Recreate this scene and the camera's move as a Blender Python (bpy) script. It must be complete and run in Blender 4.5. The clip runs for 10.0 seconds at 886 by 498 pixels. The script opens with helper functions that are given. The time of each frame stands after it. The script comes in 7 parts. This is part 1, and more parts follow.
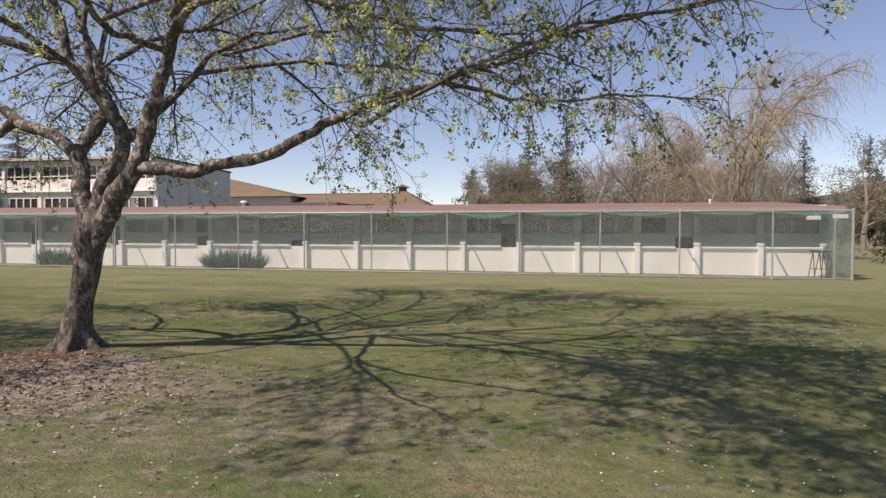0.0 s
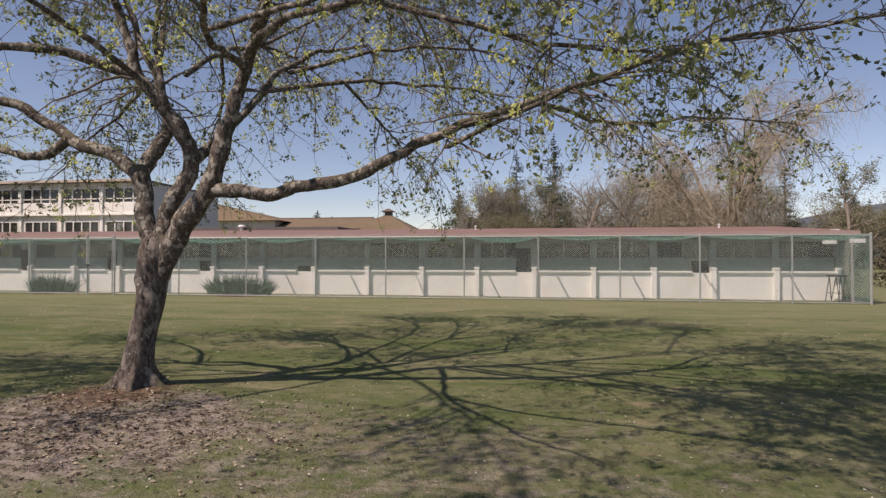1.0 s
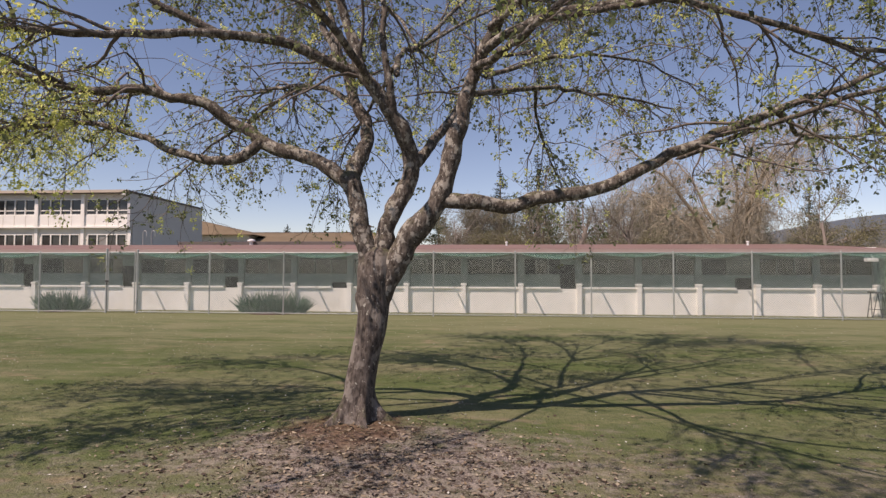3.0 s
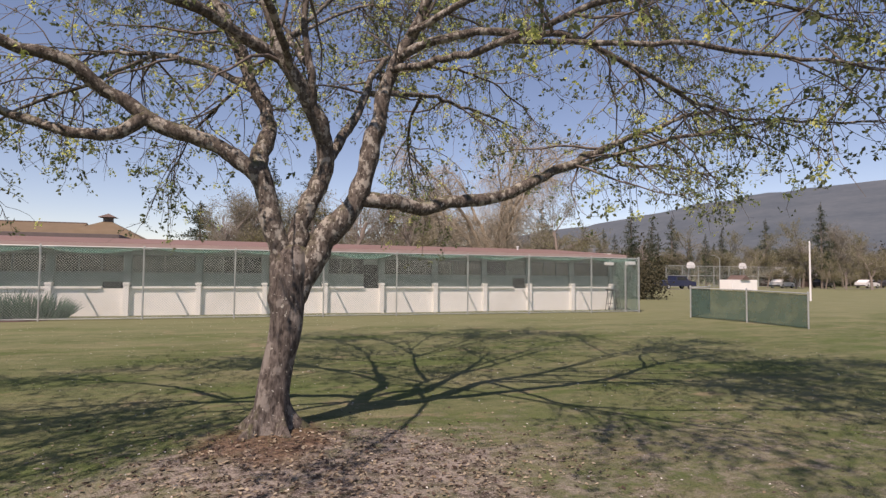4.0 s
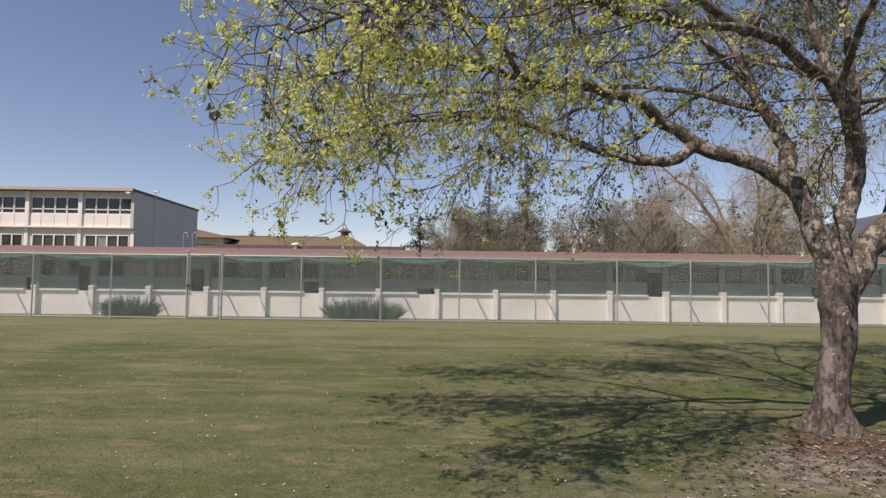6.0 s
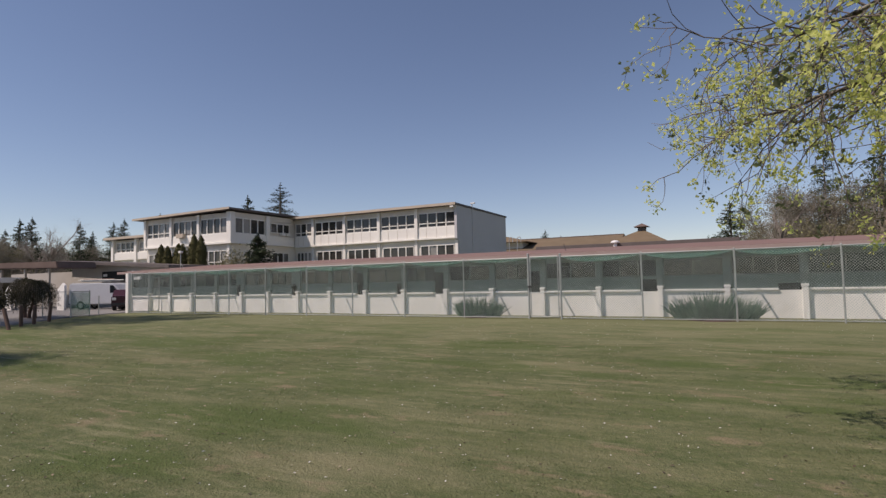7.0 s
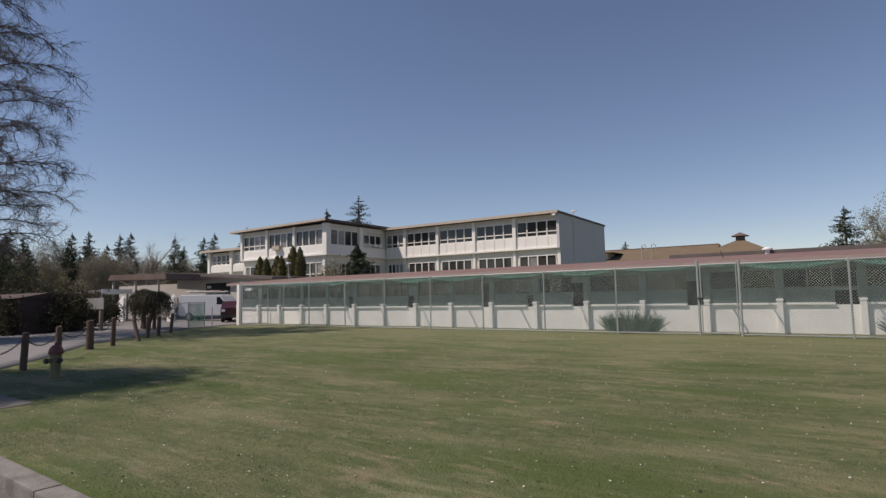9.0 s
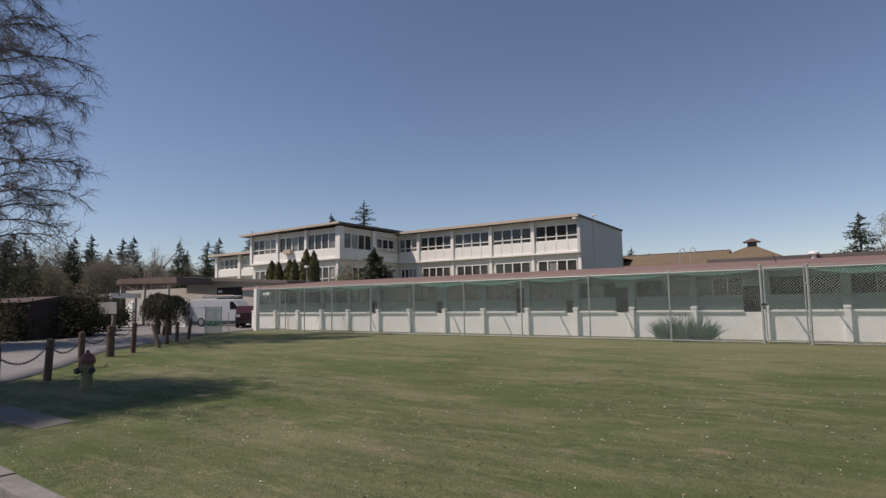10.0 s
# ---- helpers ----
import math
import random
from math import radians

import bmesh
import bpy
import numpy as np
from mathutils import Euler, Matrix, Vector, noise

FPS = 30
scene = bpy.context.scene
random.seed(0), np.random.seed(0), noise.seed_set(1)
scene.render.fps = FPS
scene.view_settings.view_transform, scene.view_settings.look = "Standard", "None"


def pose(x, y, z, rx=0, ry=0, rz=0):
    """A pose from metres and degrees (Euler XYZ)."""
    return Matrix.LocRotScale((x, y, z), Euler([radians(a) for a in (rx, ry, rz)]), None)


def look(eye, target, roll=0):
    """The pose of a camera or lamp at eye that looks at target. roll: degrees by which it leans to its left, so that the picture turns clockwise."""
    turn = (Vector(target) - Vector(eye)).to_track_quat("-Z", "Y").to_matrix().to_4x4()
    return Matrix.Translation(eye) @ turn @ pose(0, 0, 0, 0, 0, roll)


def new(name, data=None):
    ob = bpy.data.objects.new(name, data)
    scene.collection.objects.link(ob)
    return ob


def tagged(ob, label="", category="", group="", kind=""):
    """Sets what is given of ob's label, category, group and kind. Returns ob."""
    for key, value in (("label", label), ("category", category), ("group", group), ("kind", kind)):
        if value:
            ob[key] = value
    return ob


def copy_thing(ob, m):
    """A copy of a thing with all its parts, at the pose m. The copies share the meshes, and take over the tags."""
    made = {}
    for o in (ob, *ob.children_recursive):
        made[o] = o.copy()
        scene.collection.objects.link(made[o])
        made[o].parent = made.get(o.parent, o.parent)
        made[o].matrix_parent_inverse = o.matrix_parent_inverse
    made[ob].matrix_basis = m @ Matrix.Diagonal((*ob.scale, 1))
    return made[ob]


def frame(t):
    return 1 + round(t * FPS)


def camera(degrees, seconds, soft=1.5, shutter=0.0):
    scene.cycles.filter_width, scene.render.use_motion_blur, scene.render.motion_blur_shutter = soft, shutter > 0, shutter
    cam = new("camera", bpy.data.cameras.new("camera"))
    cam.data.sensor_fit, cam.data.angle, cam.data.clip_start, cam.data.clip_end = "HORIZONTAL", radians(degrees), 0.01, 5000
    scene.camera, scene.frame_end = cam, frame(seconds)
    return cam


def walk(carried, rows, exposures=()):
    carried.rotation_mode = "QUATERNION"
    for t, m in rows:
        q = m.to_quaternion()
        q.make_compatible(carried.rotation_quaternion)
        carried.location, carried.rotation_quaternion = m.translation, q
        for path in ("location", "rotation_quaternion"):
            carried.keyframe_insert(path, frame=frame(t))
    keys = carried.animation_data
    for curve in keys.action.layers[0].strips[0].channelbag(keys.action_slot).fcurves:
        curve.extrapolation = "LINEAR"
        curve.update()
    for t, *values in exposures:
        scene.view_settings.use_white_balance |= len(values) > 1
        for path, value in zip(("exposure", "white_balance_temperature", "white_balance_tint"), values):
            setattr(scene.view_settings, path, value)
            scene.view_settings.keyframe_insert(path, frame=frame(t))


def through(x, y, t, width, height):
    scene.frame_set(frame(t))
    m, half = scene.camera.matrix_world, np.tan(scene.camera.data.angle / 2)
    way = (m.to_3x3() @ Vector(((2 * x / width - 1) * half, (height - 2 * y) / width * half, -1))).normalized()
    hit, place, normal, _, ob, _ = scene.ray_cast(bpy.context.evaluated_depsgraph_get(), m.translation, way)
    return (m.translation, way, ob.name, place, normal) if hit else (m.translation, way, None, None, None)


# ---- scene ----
cam = camera(76.5, 10.0, soft=1.4)
PATH = [
    (0, (1.448, -0.614, 1.576), (1.087, 1.352, 1.52), 0.1),
    (0.5, (0.68, -0.49, 1.591), (0.356, 1.483, 1.579), -0.2),
    (1, (-0.169, -0.428, 1.604), (-0.453, 1.552, 1.634), 0.0),
    (1.5, (-1.077, -0.392, 1.616), (-1.343, 1.588, 1.7), -0.1),
    (2, (-1.97, -0.322, 1.626), (-2.231, 1.658, 1.726), 0.2),
    (3.5, (-4.697, -0.141, 1.621), (-4.562, 1.853, 1.697), -0.1),
    (4, (-5.622, -0.073, 1.616), (-4.941, 1.805, 1.705), 0.5),
    (4.5, (-6.654, -0.048, 1.606), (-5.773, 1.744, 1.72), 1.2),
    (5, (-7.742, -0.045, 1.591), (-6.845, 1.74, 1.698), 1.4),
    (5.2, (-8.176, -0.046, 1.588), (-7.294, 1.746, 1.691), 1.2),
    (6.3, (-10.497, -0.025, 1.578), (-10.907, 1.929, 1.692), 0.2),
    (6.5, (-10.899, -0.014, 1.577), (-11.557, 1.871, 1.687), -0.5),
    (7, (-11.874, 0.025, 1.569), (-12.788, 1.8, 1.683), -1.3),
    (7.5, (-12.834, 0.075, 1.564), (-13.832, 1.803, 1.692), -1.1),
    (8, (-13.786, 0.129, 1.562), (-14.839, 1.825, 1.698), -1.3),
    (8.5, (-14.743, 0.193, 1.558), (-15.83, 1.865, 1.708), -1.4),
    (9, (-15.736, 0.279, 1.547), (-16.839, 1.939, 1.713), -1.2),
    (9.5, (-16.756, 0.375, 1.541), (-17.859, 2.035, 1.707), -1.2),
    (10, (-17.779, 0.446, 1.536), (-18.876, 2.108, 1.723), -1.0),
]
EXPOSURES = [(0.0, 0.72, 7450, 25), (1.0, 0.50, 7550, 26), (2.0, 0.46, 7550, 28), (3.5, 0.60, 7500, 28), (5.0, 0.66, 7450, 27), (6.5, 0.33, 7200, 24), (8.0, 0.18, 7050, 21), (10.0, 0.18, 7020, 20)]
walk(cam, [(t, look(eye, target, roll)) for t, eye, target, roll in PATH], EXPOSURES)

# ---------------------------------------------------------------- sky and sun
SUN_AZ, SUN_EL = math.atan2(-0.72, -0.694), radians(53.5)
world = bpy.data.worlds.new("sky")
scene.world = world
world.use_nodes = True
wt = world.node_tree
sky = wt.nodes.new("ShaderNodeTexSky")
sky.sky_type = "NISHITA"
sky.sun_disc = False
sky.sun_elevation = SUN_EL
sky.sun_rotation = SUN_AZ % (2 * math.pi)
sky.air_density, sky.dust_density, sky.ozone_density = 1.0, 0.1, 2.2
sky.altitude = 900.0
wt.links.new(sky.outputs[0], wt.nodes["Background"].inputs[0])
wt.nodes["Background"].inputs[1].default_value = 0.085
sun = new("sun", bpy.data.lights.new("sun", "SUN"))
sun.data.energy, sun.data.angle, sun.data.color = 3.5, radians(0.55), (1.0, 0.95, 0.87)
sun.matrix_world = look((-72, -69.4, 135.1), (0, 0, 0))


# ---------------------------------------------------------------- materials
def mat(name, c1, c2, scale=1.5, fine=30.0, rough=0.75, bump=0.25, metal=0.0, spread=0.5, spec=0.4,
        dirt=None, dirt_amount=0.35, vary=0.0, coords="Position", size=0.01, stretch=None):
    """A surface of two colours mixed at two scales, with fine relief and an optional stain."""
    m = bpy.data.materials.new(name)
    m.use_nodes = True
    nt = m.node_tree
    nd, ln = nt.nodes, nt.links
    bsdf = nd["Principled BSDF"]
    if coords == "Position":
        co = nd.new("ShaderNodeNewGeometry").outputs["Position"]
    else:
        co = nd.new("ShaderNodeTexCoord").outputs["Object"]
    if stretch:
        mp = nd.new("ShaderNodeMapping")
        mp.inputs["Scale"].default_value = stretch
        ln.new(co, mp.inputs["Vector"])
        co = mp.outputs[0]
    n1 = nd.new("ShaderNodeTexNoise")
    n1.inputs["Scale"].default_value, n1.inputs["Detail"].default_value, n1.inputs["Roughness"].default_value = scale, 5, 0.6
    n2 = nd.new("ShaderNodeTexNoise")
    n2.inputs["Scale"].default_value, n2.inputs["Detail"].default_value = fine, 4
    ln.new(co, n1.inputs["Vector"])
    ln.new(co, n2.inputs["Vector"])
    add = nd.new("ShaderNodeMath")
    add.operation = "MULTIPLY_ADD"
    ln.new(n2.outputs["Fac"], add.inputs[0])
    add.inputs[1].default_value = 0.5
    ln.new(n1.outputs["Fac"], add.inputs[2])
    mr = nd.new("ShaderNodeMapRange")
    mr.inputs["From Min"].default_value, mr.inputs["From Max"].default_value = 0.75 - spread / 2, 0.75 + spread / 2
    ln.new(add.outputs[0], mr.inputs["Value"])
    mix = nd.new("ShaderNodeMix")
    mix.data_type = "RGBA"
    mix.inputs["A"].default_value, mix.inputs["B"].default_value = (*c1, 1), (*c2, 1)
    ln.new(mr.outputs[0], mix.inputs["Factor"])
    col = mix.outputs["Result"]
    if dirt:
        n3 = nd.new("ShaderNodeTexNoise")
        n3.inputs["Scale"].default_value, n3.inputs["Detail"].default_value = scale * 0.6, 8
        n3.inputs["Roughness"].default_value = 0.7
        ln.new(co, n3.inputs["Vector"])
        m3 = nd.new("ShaderNodeMapRange")
        m3.inputs["From Min"].default_value, m3.inputs["From Max"].default_value = 0.52, 0.72
        m3.inputs["To Max"].default_value = dirt_amount
        ln.new(n3.outputs["Fac"], m3.inputs["Value"])
        mx = nd.new("ShaderNodeMix")
        mx.data_type = "RGBA"
        mx.inputs["B"].default_value = (*dirt, 1)
        ln.new(m3.outputs[0], mx.inputs["Factor"])
        ln.new(col, mx.inputs["A"])
        col = mx.outputs["Result"]
    if vary:
        oi = nd.new("ShaderNodeObjectInfo")
        hs = nd.new("ShaderNodeHueSaturation")
        mv = nd.new("ShaderNodeMapRange")
        mv.inputs["To Min"].default_value, mv.inputs["To Max"].default_value = 1 - vary, 1 + vary
        ln.new(oi.outputs["Random"], mv.inputs["Value"])
        ln.new(mv.outputs[0], hs.inputs["Value"])
        ln.new(col, hs.inputs["Color"])
        col = hs.outputs["Color"]
    ln.new(col, bsdf.inputs["Base Color"])
    bsdf.inputs["Roughness"].default_value = rough
    bsdf.inputs["Metallic"].default_value = metal
    bsdf.inputs["Specular IOR Level"].default_value = spec
    if bump:
        b = nd.new("ShaderNodeBump")
        b.inputs["Strength"].default_value, b.inputs["Distance"].default_value = bump, size
        ln.new(n2.outputs["Fac"], b.inputs["Height"])
        ln.new(b.outputs[0], bsdf.inputs["Normal"])
    return m


def leaf_mat(name, c1, c2, through=0.35, rough=0.55):
    """Thin leaves: each island its own shade, with light passing through."""
    m = bpy.data.materials.new(name)
    m.use_nodes = True
    nd, ln = m.node_tree.nodes, m.node_tree.links
    bsdf, out = nd["Principled BSDF"], nd["Material Output"]
    g = nd.new("ShaderNodeNewGeometry")
    mix = nd.new("ShaderNodeMix")
    mix.data_type = "RGBA"
    mix.inputs["A"].default_value, mix.inputs["B"].default_value = (*c1, 1), (*c2, 1)
    ln.new(g.outputs["Random Per Island"], mix.inputs["Factor"])
    ln.new(mix.outputs["Result"], bsdf.inputs["Base Color"])
    bsdf.inputs["Roughness"].default_value = rough
    bsdf.inputs["Specular IOR Level"].default_value = 0.12
    if through:
        tr = nd.new("ShaderNodeBsdfTranslucent")
        ln.new(mix.outputs["Result"], tr.inputs["Color"])
        ms = nd.new("ShaderNodeMixShader")
        ms.inputs[0].default_value = through
        ln.new(bsdf.outputs[0], ms.inputs[1])
        ln.new(tr.outputs[0], ms.inputs[2])
        ln.new(ms.outputs[0], out.inputs[0])
    return m


def glass_mat(name, dark, pale, share):
    """Window panes seen from far outside: most dark, a share of them backed by pale blinds."""
    m = bpy.data.materials.new(name)
    m.use_nodes = True
    nd, ln = m.node_tree.nodes, m.node_tree.links
    bsdf = nd["Principled BSDF"]
    oi = nd.new("ShaderNodeObjectInfo")
    ramp = nd.new("ShaderNodeValToRGB")
    ramp.color_ramp.elements[0].color = (*dark, 1)
    ramp.color_ramp.elements[1].color = (*pale, 1)
    ramp.color_ramp.elements[0].position = 1 - share
    ramp.color_ramp.elements[1].position = min(1.0, 1 - share + 0.25)
    no = nd.new("ShaderNodeTexNoise")
    no.inputs["Scale"].default_value = 0.8
    ln.new(nd.new("ShaderNodeNewGeometry").outputs["Position"], no.inputs["Vector"])
    ad = nd.new("ShaderNodeMath")
    ad.operation = "MULTIPLY_ADD"
    ln.new(no.outputs["Fac"], ad.inputs[0])
    ad.inputs[1].default_value = 0.3
    ln.new(oi.outputs["Random"], ad.inputs[2])
    sb = nd.new("ShaderNodeMath")
    sb.operation = "SUBTRACT"
    ln.new(ad.outputs[0], sb.inputs[0])
    sb.inputs[1].default_value = 0.15
    ln.new(sb.outputs[0], ramp.inputs[0])
    ln.new(ramp.outputs[0], bsdf.inputs["Base Color"])
    bsdf.inputs["Roughness"].default_value = 0.08
    bsdf.inputs["Specular IOR Level"].default_value = 0.5
    return m


def net_mat(name, colour, cover):
    """A fine woven net: part of the light goes straight through it."""
    m = bpy.data.materials.new(name)
    m.use_nodes = True
    nd, ln = m.node_tree.nodes, m.node_tree.links
    bsdf, out = nd["Principled BSDF"], nd["Material Output"]
    no = nd.new("ShaderNodeTexNoise")
    no.inputs["Scale"].default_value, no.inputs["Detail"].default_value = 2.0, 4
    ln.new(nd.new("ShaderNodeNewGeometry").outputs["Position"], no.inputs["Vector"])
    mr = nd.new("ShaderNodeMapRange")
    mr.inputs["From Min"].default_value, mr.inputs["From Max"].default_value = 0.3, 0.7
    mr.inputs["To Min"].default_value, mr.inputs["To Max"].default_value = cover * 0.8, cover * 1.2
    ln.new(no.outputs["Fac"], mr.inputs["Value"])
    tp = nd.new("ShaderNodeBsdfTransparent")
    tl = nd.new("ShaderNodeBsdfTranslucent")
    tl.inputs[0].default_value = (*colour, 1)
    bsdf.inputs["Base Color"].default_value = (*colour, 1)
    bsdf.inputs["Roughness"].default_value = 0.6
    m1 = nd.new("ShaderNodeMixShader")
    m1.inputs[0].default_value = 0.4
    ln.new(bsdf.outputs[0], m1.inputs[1])
    ln.new(tl.outputs[0], m1.inputs[2])
    m2 = nd.new("ShaderNodeMixShader")
    ln.new(mr.outputs[0], m2.inputs[0])
    ln.new(tp.outputs[0], m2.inputs[1])
    ln.new(m1.outputs[0], m2.inputs[2])
    ln.new(m2.outputs[0], out.inputs[0])
    return m


def lawn_mat():
    """Mown spring lawn: green and straw patches, faint mowing bands, bare earth round the tree."""
    m = bpy.data.materials.new("lawn")
    m.use_nodes = True
    nd, ln = m.node_tree.nodes, m.node_tree.links
    bsdf = nd["Principled BSDF"]
    pos = nd.new("ShaderNodeNewGeometry").outputs["Position"]

    def noise_at(scale, detail=5, stretch=(1, 1, 1), rough=0.6):
        mp = nd.new("ShaderNodeMapping")
        mp.inputs["Scale"].default_value = stretch
        n = nd.new("ShaderNodeTexNoise")
        n.inputs["Scale"].default_value, n.inputs["Detail"].default_value, n.inputs["Roughness"].default_value = scale, detail, rough
        ln.new(pos, mp.inputs["Vector"])
        ln.new(mp.outputs[0], n.inputs["Vector"])
        return n.outputs["Fac"]

    def span(v, a, b, lo=0.0, hi=1.0):
        r = nd.new("ShaderNodeMapRange")
        for k, x in (("From Min", a), ("From Max", b), ("To Min", lo), ("To Max", hi)):
            r.inputs[k].default_value = x
        ln.new(v, r.inputs["Value"])
        return r.outputs[0]

    def blend(f, a, b):
        x = nd.new("ShaderNodeMix")
        x.data_type = "RGBA"
        for k, v in (("A", a), ("B", b)):
            if isinstance(v, tuple):
                x.inputs[k].default_value = (*v, 1)
            else:
                ln.new(v, x.inputs[k])
        ln.new(f, x.inputs["Factor"])
        return x.outputs["Result"]

    def calc(op, a, b):
        x = nd.new("ShaderNodeMath")
        x.operation = op
        for i, v in enumerate((a, b)):
            if isinstance(v, float):
                x.inputs[i].default_value = v
            else:
                ln.new(v, x.inputs[i])
        return x.outputs[0]

    green = blend(span(noise_at(9, 8, rough=0.72), 0.37, 0.63), LAWN_DARK, LAWN_LIGHT)
    green = blend(span(noise_at(60, 3), 0.35, 0.75), green, LAWN_TIP)
    green = blend(span(noise_at(2.6, 7, (0.7, 1.4, 1), rough=0.7), 0.44, 0.60, 0.6, 0.0), green, LAWN_DEEP)
    green = blend(span(noise_at(20, 7, (1.2, 0.8, 1), rough=0.75), 0.42, 0.58, 0.45, 0.0), green, LAWN_DEEP)
    straw = blend(span(noise_at(25, 5), 0.3, 0.7), STRAW_A, STRAW_B)
    patches = span(noise_at(0.5, 6, (0.55, 1.5, 1)), 0.47, 0.70)
    bands = span(noise_at(0.9, 4, (0.12, 1.6, 1)), 0.45, 0.66, 0.0, 0.5)
    tufts = span(noise_at(5, 4), 0.45, 0.7, 0.0, 0.5)
    f = calc("MAXIMUM", patches, calc("MAXIMUM", bands, tufts))
    col = blend(calc("MULTIPLY", f, 0.8), green, straw)
    lush = span(noise_at(0.4, 6, (0.6, 1.5, 1), rough=0.64), 0.48, 0.60, 0.0, 0.75)
    col = blend(lush, col, LAWN_LUSH)
    streak = calc("MULTIPLY", span(noise_at(2.2, 6, (0.3, 1.9, 1), rough=0.68), 0.53, 0.66), span(noise_at(0.45, 3), 0.44, 0.58, 0.0, 0.5))
    col = blend(streak, col, STRAW_B)
    worn = span(noise_at(1.1, 6, (0.8, 1.5, 1), rough=0.66), 0.59, 0.68, 0.0, 0.85)
    col = blend(worn, col, WORN_EARTH)
    sep = nd.new("ShaderNodeSeparateXYZ")
    ln.new(pos, sep.inputs[0])
    # paler towards the fence: straw tips' grazing-angle look put into the colour
    dry = span(calc("ADD", sep.outputs[1], span(noise_at(0.7, 6, (0.5, 1.6, 1), rough=0.65), 0.3, 0.7, -5.0, 5.0)), 13.0, 21.0, 0.0, 0.65)
    col = blend(dry, col, PALE_FAR_GRASS)
    mx = calc("SUBTRACT", sep.outputs[0], -5.3)
    my = calc("SUBTRACT", sep.outputs[1], 6.05)
    md = calc("SQRT", calc("ADD", calc("MULTIPLY", mx, mx), calc("MULTIPLY", my, my)), 0.0)
    mulch = span(calc("ADD", md, span(noise_at(3.5, 6, rough=0.7), 0.3, 0.7, -0.35, 0.35)), 0.45, 0.85, 0.85, 0.0)
    # bare earth: an uneven ellipse on the sunny side of the trunk
    dx = calc("DIVIDE", calc("SUBTRACT", sep.outputs[0], -4.8), 2.3)
    dy = calc("DIVIDE", calc("SUBTRACT", sep.outputs[1], 5.0), 1.5)
    rr = calc("SQRT", calc("ADD", calc("MULTIPLY", dx, dx), calc("MULTIPLY", dy, dy)), 0.0)
    wob = calc("ADD", rr, span(noise_at(1.4, 6), 0.2, 0.8, -0.75, 0.75))
    bare = span(wob, 0.55, 1.05, 1.0, 0.0)
    ex = calc("DIVIDE", calc("SUBTRACT", sep.outputs[0], -3.6), 6.2)
    ey = calc("DIVIDE", calc("SUBTRACT", sep.outputs[1], 4.5), 2.2)
    er = calc("SQRT", calc("ADD", calc("MULTIPLY", ex, ex), calc("MULTIPLY", ey, ey)), 0.0)
    thin = span(calc("ADD", er, span(noise_at(2.2, 7, rough=0.7), 0.3, 0.7, -0.6, 0.6)), 0.45, 1.15, 0.75, 0.0)
    bare = calc("MAXIMUM", bare, calc("MULTIPLY", thin, span(noise_at(5, 6, rough=0.7), 0.4, 0.6)))
    earth = blend(span(noise_at(6.5, 7, (0.7, 1.3, 1), rough=0.72), 0.43, 0.57), EARTH_A, EARTH_B)
    earth = blend(span(noise_at(55, 3), 0.5, 0.75), earth, EARTH_C)
    col = blend(calc("MULTIPLY", bare, span(noise_at(7, 5), 0.3, 0.55, 0.55, 1.0)), col, earth)
    col = blend(mulch, col, blend(span(noise_at(14, 5, rough=0.7), 0.42, 0.6), (0.062, 0.036, 0.026), (0.19, 0.125, 0.085)))
    ln.new(col, bsdf.inputs["Base Color"])
    bsdf.inputs["Roughness"].default_value = 0.95
    bsdf.inputs["Specular IOR Level"].default_value = 0.1
    b = nd.new("ShaderNodeBump")
    b.inputs["Strength"].default_value, b.inputs["Distance"].default_value = 0.9, 0.03
    ln.new(calc("ADD", noise_at(40, 5), noise_at(9, 4)), b.inputs["Height"])
    ln.new(b.outputs[0], bsdf.inputs["Normal"])
    return m


